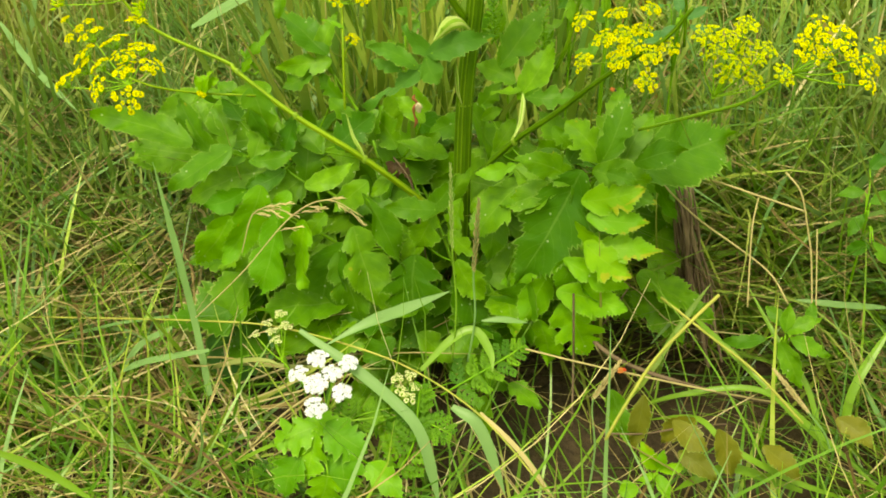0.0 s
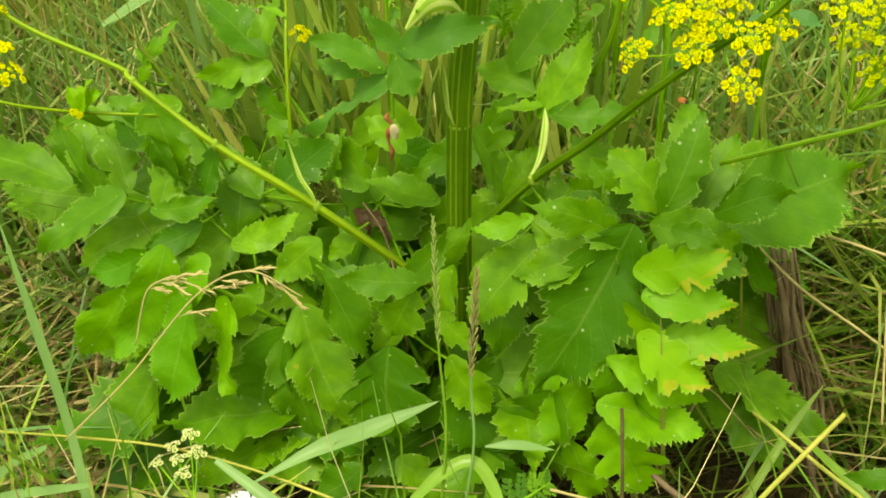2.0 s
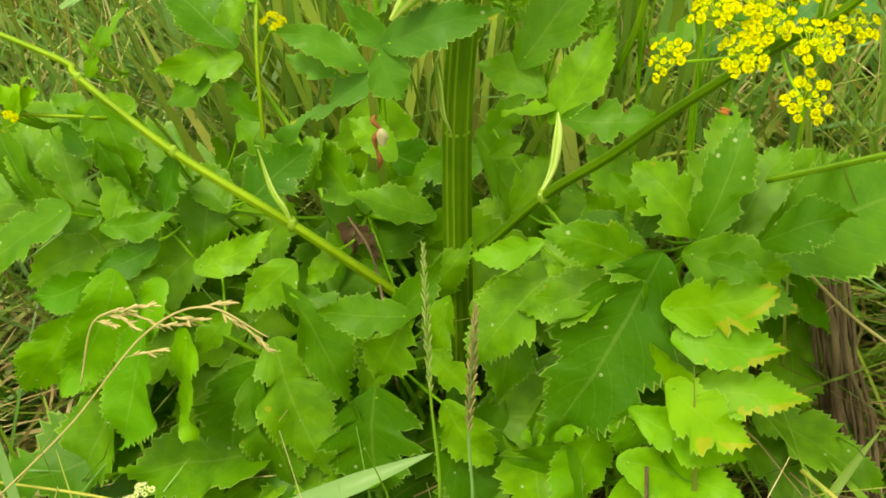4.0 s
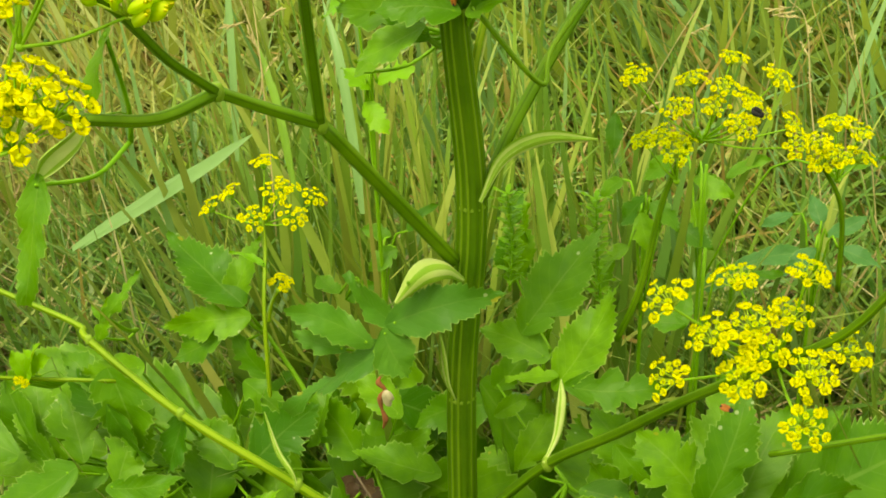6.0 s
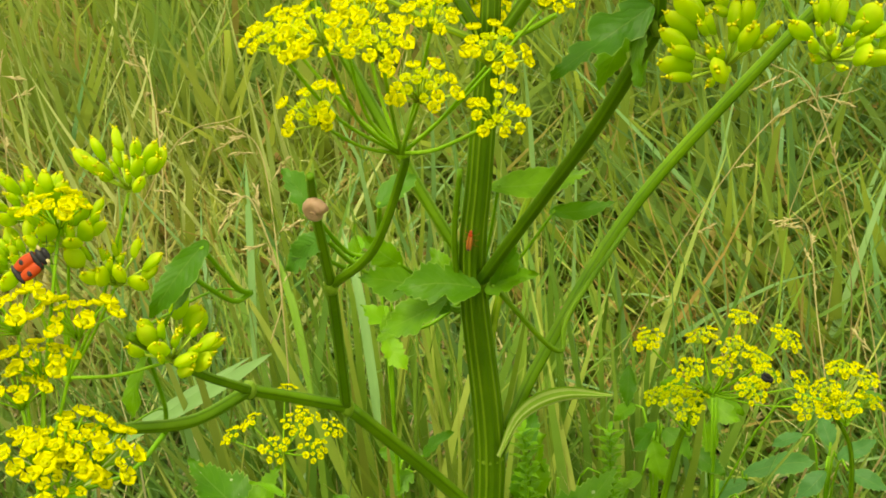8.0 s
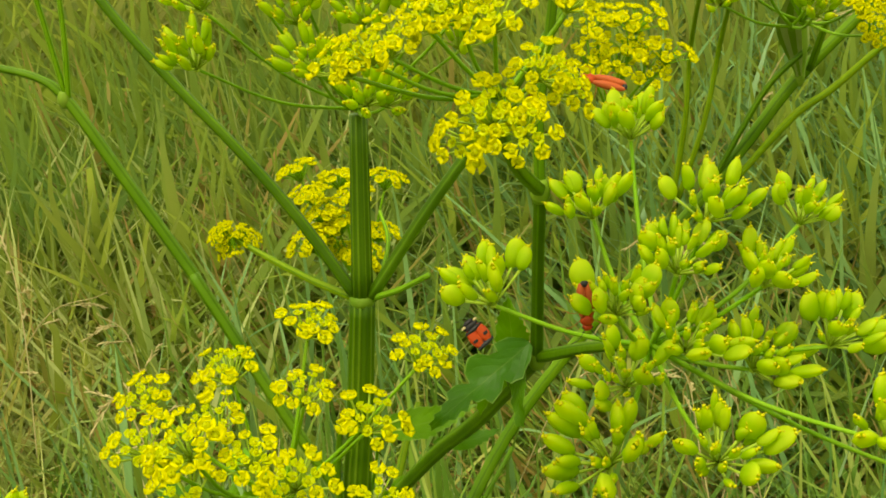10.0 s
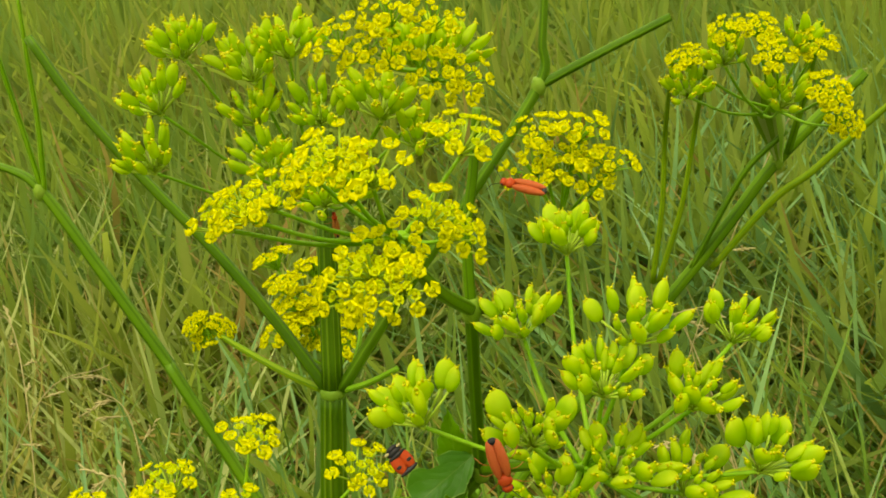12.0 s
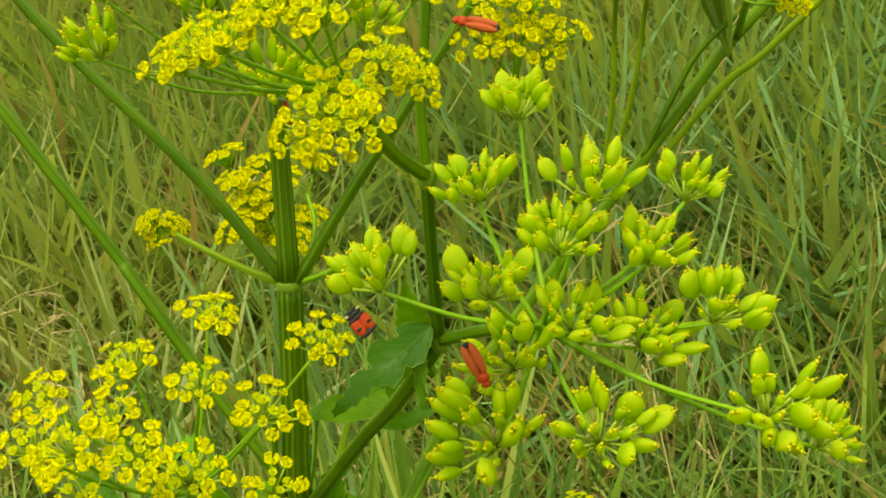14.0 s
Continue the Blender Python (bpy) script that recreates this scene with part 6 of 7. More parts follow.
def panicle(points, seed, label):
    """A dry nodding grass head with a few hanging side branches."""
    rng = random.Random(seed)
    o = Vector(points[0])
    ob = thing("dry_grass_panicle", label, "grass", "dry grass heads", place=points[0])
    rel_pts = [Vector(p) - o for p in points]
    b = Build()
    b.tube(rel_pts, [0.00042] * (len(points) - 1) + [0.00025], 6, 8)
    part("stalk", b.mesh("stalk", [STRAW]), ob)
    pts, _ = spline(rel_pts, 1.0, 10)
    n = len(pts)
    for s in range(6):
        j = int(n * (0.45 + 0.54 * s / 6)) - 1
        d = (pts[min(j + 1, n - 1)] - pts[j - 1]).normalized()
        out = (d + Vector((rng.uniform(-0.2, 0.5), rng.uniform(-0.3, 0.3), rng.uniform(-1.0, -0.1)))).normalized()
        reach = rng.uniform(0.009, 0.02)
        b = Build()
        b.tube([pts[j], pts[j] + out * reach * 0.6, pts[j] + out * reach + Vector((0, 0, -0.003))], 0.00016, 4, 4)
        for k in range(9):
            t = 0.25 + 0.75 * k / 8
            p = pts[j] + out * reach * t
            e = (out + Vector((rng.gauss(0, 0.25), rng.gauss(0, 0.25), rng.gauss(0, 0.25)))).normalized()
            ellipsoid(b, along(e, p + e * 0.002), 0.00055, 0.0004, 0.0024, 1, 4, 5)
        part("spikelet", b.mesh("spikelet", [STRAW, SEED]), ob)


def make_grasses():
    blue, green = "flat blue-green grass blade with a withered foot", "long green grass blade arching over the sward"
    strap([(-0.0467, 0.6000, 0.1249), (-0.0192, 0.6150, 0.1359), (0.0044, 0.6300, 0.1386), (0.0355, 0.6460, 0.1460)], 0.0085, GRASS_BLUE, label=blue, taper=(0.08, 1.0))
    strap([(-0.0653, 0.6050, 0.1325), (-0.0309, 0.5900, 0.1209), (0.0028, 0.5750, 0.1046), (0.0263, 0.5600, 0.0874), (0.0417, 0.5400, 0.0415)], 0.0078, GRASS_BLUE, label="broad pale green grass blade bent over", taper=(0.4, 0.4))
    strap([(0.0206, 0.6000, 0.1103), (0.0404, 0.6150, 0.1282), (0.0555, 0.6200, 0.1334), (0.0678, 0.6100, 0.1227), (0.0706, 0.6000, 0.1137)], 0.006, GRASS, label=green)
    strap([(0.0592, 0.6300, 0.1343), (0.0740, 0.6320, 0.1353), (0.0918, 0.6350, 0.1317)], 0.0046, GRASS_BLUE, label=blue, taper=(0.2, 1.2))
    strap([(-0.1353, 0.6000, 0.0672), (-0.1473, 0.6220, 0.1173), (-0.1568, 0.6320, 0.1747), (-0.1672, 0.6400, 0.2411)], 0.005, GRASS_BLUE, label="stiff dark blue-green grass stem", taper=(0.9, 1.0))
    strap([(0.0450, 0.5800, 0.0973), (0.0657, 0.5700, 0.0882), (0.0863, 0.5500, 0.0456)], 0.008, GRASS_BLUE, label=blue)
    strap([(0.0650, 0.5750, 0.0992), (0.0939, 0.5600, 0.0803), (0.1213, 0.5450, 0.0505)], 0.0034, STRAW, label="withered grass blade with a brown edge")
    strap([(-0.1557, 0.3600, 0.2501), (-0.1356, 0.3700, 0.2267), (-0.1124, 0.3750, 0.1997)], 0.004, GRASS, label="yellowish grass blade close to the lens")
    strap([(0.3454, 0.5951, 0.0400), (0.2965, 0.6195, 0.0700), (0.2555, 0.6333, 0.0900), (0.2013, 0.6311, 0.0800), (0.1636, 0.6402, 0.0500)], 0.0042, GRASS, label=green)
    strap([(0.3209, 0.5839, 0.0400), (0.2788, 0.5779, 0.0600), (0.2347, 0.5845, 0.0800), (0.2126, 0.6093, 0.0800), (0.1761, 0.6329, 0.0500)], 0.0044, GRASS, label=green)
    strap([(0.3147, 0.6296, 0.0400), (0.2789, 0.6403, 0.0700), (0.2380, 0.6740, 0.0900), (0.1796, 0.7426, 0.1000)], 0.0048, GRASS, label=green)
    strap([(0.3094, 0.6176, 0.0400), (0.2940, 0.6494, 0.0800), (0.2730, 0.6733, 0.1000), (0.2488, 0.7184, 0.1200)], 0.0042, GRASS, label=green)
    strap([(0.1642, 0.6570, 0.0400), (0.1824, 0.6641, 0.0700), (0.2067, 0.6971, 0.1000), (0.2236, 0.7151, 0.1200)], 0.0045, MEADOW, label=green)
    strap([(0.2906, 0.5878, 0.0400), (0.2411, 0.5835, 0.0600), (0.2177, 0.5724, 0.0600), (0.2008, 0.5758, 0.0400)], 0.0065, GRASS, label=green)
    strap([(0.3600, 0.7403, 0.0900), (0.3235, 0.7263, 0.1000), (0.2860, 0.7282, 0.1000)], 0.005, GRASS_BLUE, label=blue)
    strap([(0.3236, 0.6365, 0.0400), (0.3262, 0.6537, 0.0800), (0.3553, 0.6923, 0.1200)], 0.0065, GRASS, label=green)
    strap([(-0.2916, 0.6000, 0.0480), (-0.2493, 0.5900, 0.0396), (-0.1945, 0.5700, 0.0373), (-0.1424, 0.5450, 0.0180)], 0.006, GRASS, label=green)
    strap([(-0.1311, 0.6000, 0.1111), (-0.1838, 0.6100, 0.0857), (-0.2075, 0.6100, 0.0718)], 0.005, GRASS_BLUE, label=blue)
    strap([(-0.1686, 0.6300, 0.1030), (-0.1952, 0.6300, 0.0837), (-0.2099, 0.6200, 0.0655)], 0.0052, GRASS_BLUE, label=blue)
    strap([(-0.4258, 0.9500, 0.1787), (-0.3756, 0.9000, 0.1614), (-0.3214, 0.8600, 0.1416)], 0.006, GRASS_BLUE, label=blue)
    strap([(-0.2038, 0.8600, 0.2314), (-0.1488, 0.8530, 0.2686), (-0.1132, 0.8500, 0.2934), (-0.0897, 0.8470, 0.3111)], 0.0085, GRASS_BLUE, label=blue, taper=(0.15, 1.0))
    strap([(-0.0237, 0.8000, 0.2947), (-0.0280, 0.8100, 0.3244), (-0.0373, 0.8300, 0.3578), (-0.0490, 0.8500, 0.3807)], 0.0045, GRASS_BLUE, label=blue)
    strap([(-0.1331, 0.9300, 0.2552), (-0.1360, 0.9500, 0.3107), (-0.1439, 0.9800, 0.3653)], 0.0045, GRASS_BLUE, label=blue)
    strap([(-0.0899, 0.9000, 0.2544), (-0.1016, 0.9200, 0.2966), (-0.1177, 0.9400, 0.3287)], 0.0045, GRASS, label=green)
    strap([(-0.2082, 0.8600, 0.2308), (-0.1690, 0.8700, 0.2550), (-0.1185, 0.8900, 0.2839)], 0.007, GRASS_BLUE, label=blue)
    # the long yellowed stem lying across
    stalk([(-0.3357, 0.6600, 0.0714), (-0.2415, 0.6500, 0.0880), (-0.1503, 0.6350, 0.1074), (-0.0901, 0.6200, 0.1215), (-0.0298, 0.6050, 0.1226), (0.0202, 0.5900, 0.1165), (0.0694, 0.5700, 0.0966), (0.1172, 0.5400, 0.0609)], 0.0007, YELLOWED, label="long yellowed grass stem lying across the sward")
    # dead stems beside the leaves
    rng = random.Random(77)
    for k in range(30):
        a, b = Vector((0.1976, 0.7900, 0.1641)), Vector((0.2256, 0.7300, 0.0774))
        wide = 1.0 if k < 22 else 2.6
        sh = Vector((rng.gauss(0, 0.0045 * wide), rng.gauss(0, 0.01), rng.uniform(-0.035, 0.008)))
        sl = Vector((rng.gauss(0, 0.0075 * wide), rng.gauss(0, 0.012), -0.03))
        at = [a + sh + (b + sl - a - sh) * t + Vector((rng.gauss(0, 0.002), rng.gauss(0, 0.003), rng.gauss(0, 0.001))) for t in (0, 0.3, 0.55, 0.8, 1)]
        r = rng.uniform(0.0005, 0.0014)
        stalk(at, [r, r * rng.uniform(0.8, 1.5), r * rng.uniform(0.8, 1.3), r * rng.uniform(0.9, 1.6), r], DEAD, label="dry brown dead stem leaning in the grass")
    stalk([(0.1254, 0.6600, 0.1133), (0.1594, 0.6394, 0.1000), (0.2216, 0.6398, 0.0800), (0.2836, 0.6529, 0.0600)], 0.0016, DEAD, label="reddish brown dry stem lying in the grass")
    stalk([(0.0914, 0.6206, 0.1200), (0.1353, 0.6217, 0.1100), (0.2160, 0.6292, 0.0900), (0.2771, 0.6431, 0.0700)], 0.0007, STRAW, label="thin pale straw lying in the grass")
    stalk([(-0.0191, 0.7350, 0.1975), (-0.0057, 0.7200, 0.1900), (0.0038, 0.7000, 0.1792), (0.0129, 0.6800, 0.1468)], 0.0006, DEAD)
    stalk([(0.1737, 0.7400, 0.1948), (0.2056, 0.7300, 0.1684), (0.2410, 0.7200, 0.1486), (0.2623, 0.7000, 0.1425), (0.2741, 0.6800, 0.1329)], 0.0007, STRAW, label="pale bent straw beside the leaves")
    stalk([(0.1962, 0.7600, 0.1855), (0.2222, 0.7500, 0.1862), (0.2477, 0.7400, 0.1843), (0.2803, 0.7200, 0.1863)], 0.0008, STRAW, label="pale straw bent at a dark joint")
    stalk([(0.2505, 0.7400, 0.1840), (0.2464, 0.7200, 0.1709), (0.2459, 0.7000, 0.1509), (0.2466, 0.6800, 0.1263)], 0.0006, STRAW, label="thin bent straw hanging from a joint")
    stalk([(0.2701, 0.7600, 0.1928), (0.2817, 0.7500, 0.1827), (0.2903, 0.7400, 0.1560), (0.2946, 0.7300, 0.1385), (0.2987, 0.7100, 0.1054)], 0.0007, STRAW, label="dry grass stem bent over at the tip")
    stalk([(0.2875, 0.7000, 0.1852), (0.2894, 0.6800, 0.1595), (0.2923, 0.6600, 0.1267)], 0.0005, STRAW, label="upright dry grass stem")
    stalk([(0.1828, 0.6600, 0.1446), (0.2141, 0.6400, 0.1326), (0.2483, 0.6200, 0.1185), (0.2809, 0.5900, 0.1022)], 0.001, YELLOWED, label="yellowing grass stem leaning over the sward")
    stalk([(0.1504, 0.5600, 0.0994), (0.1598, 0.5700, 0.1184), (0.1776, 0.6000, 0.1352), (0.1995, 0.6200, 0.1544), (0.2193, 0.6400, 0.1661)], 0.0012, YELLOWED, label="forked yellowing stem rising from the sward")
    stalk([(0.1496, 0.5800, 0.0852), (0.1775, 0.5900, 0.0791), (0.2072, 0.6000, 0.0796), (0.2374, 0.6100, 0.0770)], 0.0007, DEAD, label="thin reddish brown stem across the soil")
    stalk([(0.1631, 0.7000, 0.1236), (0.1487, 0.6800, 0.1067), (0.1304, 0.6600, 0.0897)], 0.0006, DEAD, label="thin reddish brown stem across the soil")
    stalk([(0.1216, 0.6400, 0.1571), (0.1247, 0.6300, 0.1147), (0.1280, 0.6100, 0.0574)], 0.0008, DEAD)
    stalk([(-0.0981, 0.5700, 0.0501), (-0.0760, 0.5800, 0.0739), (-0.0441, 0.5900, 0.0984)], 0.0009, STRAW, label="thin pale straw lying in the grass")
    seed_spike((0.0411, 0.6100, 0.1118), (0.0376, 0.6350, 0.1912), (0.0343, 0.6500, 0.2493), SPIKE, "slender grass stalk with a narrow grey-green spike", 0.002)
    seed_spike((0.0522, 0.6100, 0.1131), (0.0528, 0.6320, 0.1758), (0.0543, 0.6450, 0.2266), SPIKE_BROWN, "grass stalk with a brownish flowering spike", 0.003)
    seed_spike((0.1426, 0.5700, 0.0321), (0.1408, 0.6000, 0.0985), (0.1567, 0.6050, 0.1296), SEED, "bent grass stalk with a grey spike", 0.0035)
    seed_spike((0.3003, 0.5800, 0.0880), (0.2824, 0.5900, 0.1125), (0.2571, 0.6000, 0.1383), SEED, "pale dry grass spike bent over")
    panicle([(-0.1373, 0.6000, 0.1402), (-0.1050, 0.6150, 0.1716), (-0.0706, 0.6250, 0.2137), (-0.0448, 0.6280, 0.2280), (-0.0205, 0.6250, 0.2187)], 3, "dry tan grass head nodding over the leaves")
    panicle([(-0.1123, 0.6400, 0.1691), (-0.1043, 0.6450, 0.1970), (-0.0938, 0.6450, 0.2063), (-0.0879, 0.6450, 0.2085)], 4, "small dry tan grass head over a leaf")
    panicle([(-0.1037, 0.9000, 0.2232), (-0.1085, 0.9200, 0.2926), (-0.1216, 0.9500, 0.3760), (-0.1390, 0.9500, 0.3986)], 6, "dry tan grass head in the meadow")
    panicle([(-0.0951, 0.8600, 0.3093), (-0.0896, 0.8700, 0.3370), (-0.1037, 0.8800, 0.3789), (-0.1124, 0.8800, 0.3817)], 7, "dry tan grass head in the meadow")
    panicle([(-0.2134, 1.0000, 0.2807), (-0.2205, 1.0300, 0.3467), (-0.2348, 1.0600, 0.3904), (-0.2444, 1.0600, 0.4053)], 8, "dry tan grass head in the meadow")
    panicle([(0.1980, 0.9500, 0.2339), (0.1897, 0.9800, 0.2823), (0.1845, 1.0000, 0.3219), (0.1741, 1.0000, 0.3349)], 9, "dry tan grass head in the meadow")
    # nodding dry heads scattered through the meadow
    rng = random.Random(31)
    for k in range(14):
        x, y = rng.uniform(-0.55, 0.55), rng.uniform(0.9, 1.3)
        h, lean = rng.uniform(0.3, 0.5), rng.uniform(-0.12, 0.12)
        foot = Vector((x, y, 0))
        panicle([foot, foot + Vector((lean * 0.3, 0, h * 0.5)), foot + Vector((lean, 0.01, h * 0.92)), foot + Vector((lean * 1.5, 0.01, h))], 50 + k, "dry tan grass head in the meadow")


make_grasses()


# ---- low plants round the parsnip ----
def low_leaf(leaves, material, name, label, category="plant", lobes=0, group="", teeth=9, stem=True):
    """A small plant: toothed leaves on a short stem."""
    rng = random.Random(len(label) * 7 + len(leaves))
    foot = sum((Vector(r[0]) for r in leaves), Vector()) / len(leaves)
    root = Vector((foot.x, foot.y + 0.005, 0.0))
    ob = thing(name, label, category, group, place=root)
    if stem:
        b = Build()
        b.tube([Vector((0, 0, 0)), (foot - root) * 0.6, foot - root], [0.0014, 0.0011, 0.0008], 7, 5)
        part("stem", b.mesh("stem", [STALK]), ob)
        for r in leaves:
            if (Vector(r[0]) - foot).length < 0.06:
                b = Build()
                b.tube([(foot - root) * 0.8, ((foot - root) + (Vector(r[0]) - root)) / 2, Vector(r[0]) - root], 0.0006, 5, 3)
                part("petiole", b.mesh("petiole", [STALK]), ob)
    for base, tip, w, *_ in leaves:
        axis = Vector(tip) - Vector(base)
        n = axis.length
        me = leaflet_mesh(n, n * w, rng, lobes, teeth).mesh("leaf", [material])
        part("leaf", me, ob, m=facing(Vector(base) - root, axis, (rng.gauss(0, 0.25), rng.gauss(-0.5, 0.2), 0.8)))


def feathery(points, length, count, seed, label):
    """A finely divided ferny leaf: a stalk with paired, cut leaflets."""
    rng = random.Random(seed)
    o = Vector(points[0])
    ob = thing("ferny_leaf", label, "plant", "ferny leaves", place=points[0])
    pts, _ = spline([Vector(p) - o for p in points], 1.0, 8)
    b = Build()
    b.tube([Vector(p) - o for p in points], [0.0008] * (len(points) - 1) + [0.0003], 6, 6)
    part("stalk", b.mesh("stalk", [STALK]), ob)
    n = len(pts)
    for k in range(count):
        t = 0.15 + 0.85 * k / (count - 1)
        j = min(n - 2, int(t * (n - 1)))
        d = (pts[j + 1] - pts[j]).normalized()
        for s in (-1, 1):
            side = d.cross(Vector((0, -0.5, 0.8))).normalized() * s
            reach = length * (1 - 0.75 * t) * rng.uniform(0.85, 1.15)
            axis = (side + d * 0.6 + Vector((0, 0, rng.uniform(-0.2, 0.2)))).normalized()
            q = Build()
            m = facing((0, 0, 0), (0, 1, 0), (0, 0, 1))
            for i in range(5):
                u = 0.1 + 0.9 * i / 4
                for e in (-1, 1):
                    lobe = leaflet_mesh(reach * 0.42 * (1.1 - u * 0.6), reach * 0.16, rng, 0, 3)
                    tr = Matrix.Translation((0, reach * u * 0.8, 0)) @ Matrix.Rotation(-e * 0.75, 4, "Z")
                    q.add([tr @ Vector(v) for v in lobe.v], lobe.f, 0, lobe.uv)
            part("leaflet", q.mesh("leaflet", [LEAF]), ob, m=facing(pts[j], axis, (0, -0.5, 0.8)))


def small_herb(foot, mid, top):
    """A thin upright herb with whorls of tiny leaves."""
    rng = random.Random(12)
    o = Vector(foot)
    ob = thing("small_herb", "thin green herb with whorls of tiny leaves", "plant", "small herbs", place=foot)
    b = Build()
    rows = [Vector((0, 0, 0)), Vector(mid) - o, Vector(top) - o]
    b.tube(rows, [0.0008, 0.0007, 0.0004], 6, 8)
    part("stem", b.mesh("stem", [STALK]), ob)
    pts, _ = spline(rows, 1.0, 8)
    for j, p in enumerate(pts[2:]):
        for i in range(4):
            a = i * 1.57 + j
            n = rng.uniform(0.005, 0.009)
            axis = Vector((math.cos(a), math.sin(a), 0.5)).normalized()
            part("leaf", leaflet_mesh(n, n * 0.35, rng, 0, 4).mesh("leaf", [LEAF_PALE]), ob, m=facing(p, axis, (0, 0, 1)))


def make_low_plants():
    low_leaf([((-0.0449, 0.5550, 0.0911), (-0.0714, 0.5400, 0.0836), 0.9), ((-0.0388, 0.5550, 0.0945), (-0.0082, 0.5450, 0.0817), 0.9), ((-0.0439, 0.5500, 0.0907), (-0.0489, 0.5300, 0.0644), 0.9), ((-0.0276, 0.5450, 0.0845), (-0.0210, 0.5250, 0.0572), 0.9), ((-0.0540, 0.5600, 0.0904), (-0.0252, 0.5550, 0.0936), 0.7), ((-0.0075, 0.5400, 0.0761), (0.0187, 0.5200, 0.0683), 0.7), ((-0.0544, 0.5400, 0.0751), (-0.0644, 0.5250, 0.0509), 0.9), ((-0.0329, 0.5300, 0.0721), (-0.0399, 0.5200, 0.0487), 0.9)],
             LEAF_BRIGHT, "hogweed_seedling", "low bright green lobed leaves under the white flowers", lobes=2)
    low_leaf([((-0.1265, 0.6800, 0.0806), (-0.1425, 0.6500, 0.0203), 0.75), ((-0.1222, 0.6800, 0.0783), (-0.1093, 0.6600, 0.0391), 0.6)], LEAF_BLUE, "broad_leaf_plant", "broad ribbed blue-green leaf in the grass")
    low_leaf([((0.1892, 0.5780, 0.0574), (0.1774, 0.5800, 0.0796), 0.5), ((0.1892, 0.5780, 0.0574), (0.2072, 0.5750, 0.0685), 0.42), ((0.1895, 0.5760, 0.0551), (0.1980, 0.5600, 0.0453), 0.5), ((0.1877, 0.5780, 0.0539), (0.1741, 0.5700, 0.0536), 0.42), ((0.1903, 0.5780, 0.0587), (0.1915, 0.5800, 0.0733), 0.5), ((0.1764, 0.5650, 0.0509), (0.1630, 0.5600, 0.0504), 0.9)],
             LEAF_PALE, "nettle_seedling", "small pale green nettle-like seedling")
    low_leaf([((0.2576, 0.6500, 0.1232), (0.2276, 0.6550, 0.1156), 0.42), ((0.2702, 0.6500, 0.1298), (0.2717, 0.6600, 0.1497), 0.5), ((0.2702, 0.6500, 0.1298), (0.2952, 0.6550, 0.1436), 0.45), ((0.2736, 0.6450, 0.1292), (0.3013, 0.6400, 0.1212), 0.45), ((0.2665, 0.6450, 0.1258), (0.2853, 0.6300, 0.0967), 0.45), ((0.2742, 0.6550, 0.1312), (0.2560, 0.6650, 0.1415), 0.45), ((0.2822, 0.6550, 0.1295), (0.2875, 0.6650, 0.1499), 0.4)],
             LEAF, "wild_mint_shoot", "leafy green shoot with narrow toothed leaves")
    low_leaf([((0.3394, 0.8000, 0.1554), (0.3188, 0.8000, 0.1510), 0.5), ((0.3429, 0.7900, 0.1519), (0.3615, 0.7900, 0.1639), 0.5), ((0.3381, 0.7800, 0.1477), (0.3271, 0.7700, 0.1324), 0.5), ((0.3440, 0.7600, 0.1358), (0.3637, 0.7500, 0.1238), 0.5), ((0.3419, 0.7600, 0.1356), (0.3233, 0.7600, 0.1232), 0.5), ((0.3421, 0.8100, 0.1701), (0.3574, 0.8200, 0.1858), 0.5)],
             LEAF, "wild_mint_shoot", "leafy green shoot among meadow grass")
    low_leaf([((0.1750, 0.6000, 0.1054), (0.1706, 0.5800, 0.0705), 0.45), ((0.1952, 0.5900, 0.0936), (0.2207, 0.5750, 0.0823), 0.6), ((0.2113, 0.6000, 0.0887), (0.1901, 0.5900, 0.0686), 0.6), ((0.2252, 0.5850, 0.0943), (0.2400, 0.5700, 0.0629), 0.5), ((0.2559, 0.5800, 0.0873), (0.2827, 0.5650, 0.0742), 0.5), ((0.3041, 0.6000, 0.1005), (0.3261, 0.5800, 0.0967), 0.6), ((0.2003, 0.5750, 0.0795), (0.2270, 0.5600, 0.0716), 0.5)],
             LEAF_BROWN, "withered_leaves", "withered yellow-brown leaves low in the grass", stem=False)
    low_leaf([((0.1527, 0.6200, 0.0896), (0.1678, 0.6000, 0.0556), 0.35), ((0.1528, 0.6150, 0.0888), (0.1614, 0.6000, 0.0604), 0.3), ((0.0647, 0.6200, 0.0734), (0.0591, 0.6000, 0.0469), 0.6), ((0.0806, 0.6200, 0.0863), (0.1060, 0.6100, 0.0768), 0.6), ((-0.0051, 0.6450, 0.0979), (-0.0291, 0.6350, 0.0819), 0.7), ((0.0234, 0.6200, 0.0739), (0.0096, 0.6000, 0.0518), 0.7), ((0.0540, 0.6400, 0.0872), (0.0802, 0.6300, 0.0717), 0.6), ((0.0110, 0.6500, 0.1009), (0.0374, 0.6400, 0.0853), 0.6)],
             LEAF, "low_leaves", "broad toothed green leaves low in the shade", lobes=1)
    low_leaf([((0.1504, 0.9300, 0.2022), (0.1845, 0.9200, 0.2255), 0.45), ((0.1531, 0.9200, 0.2047), (0.1315, 0.9000, 0.2080), 0.45)], LEAF_BLUE, "dock_leaf", "broad dark green dock leaf in the meadow")
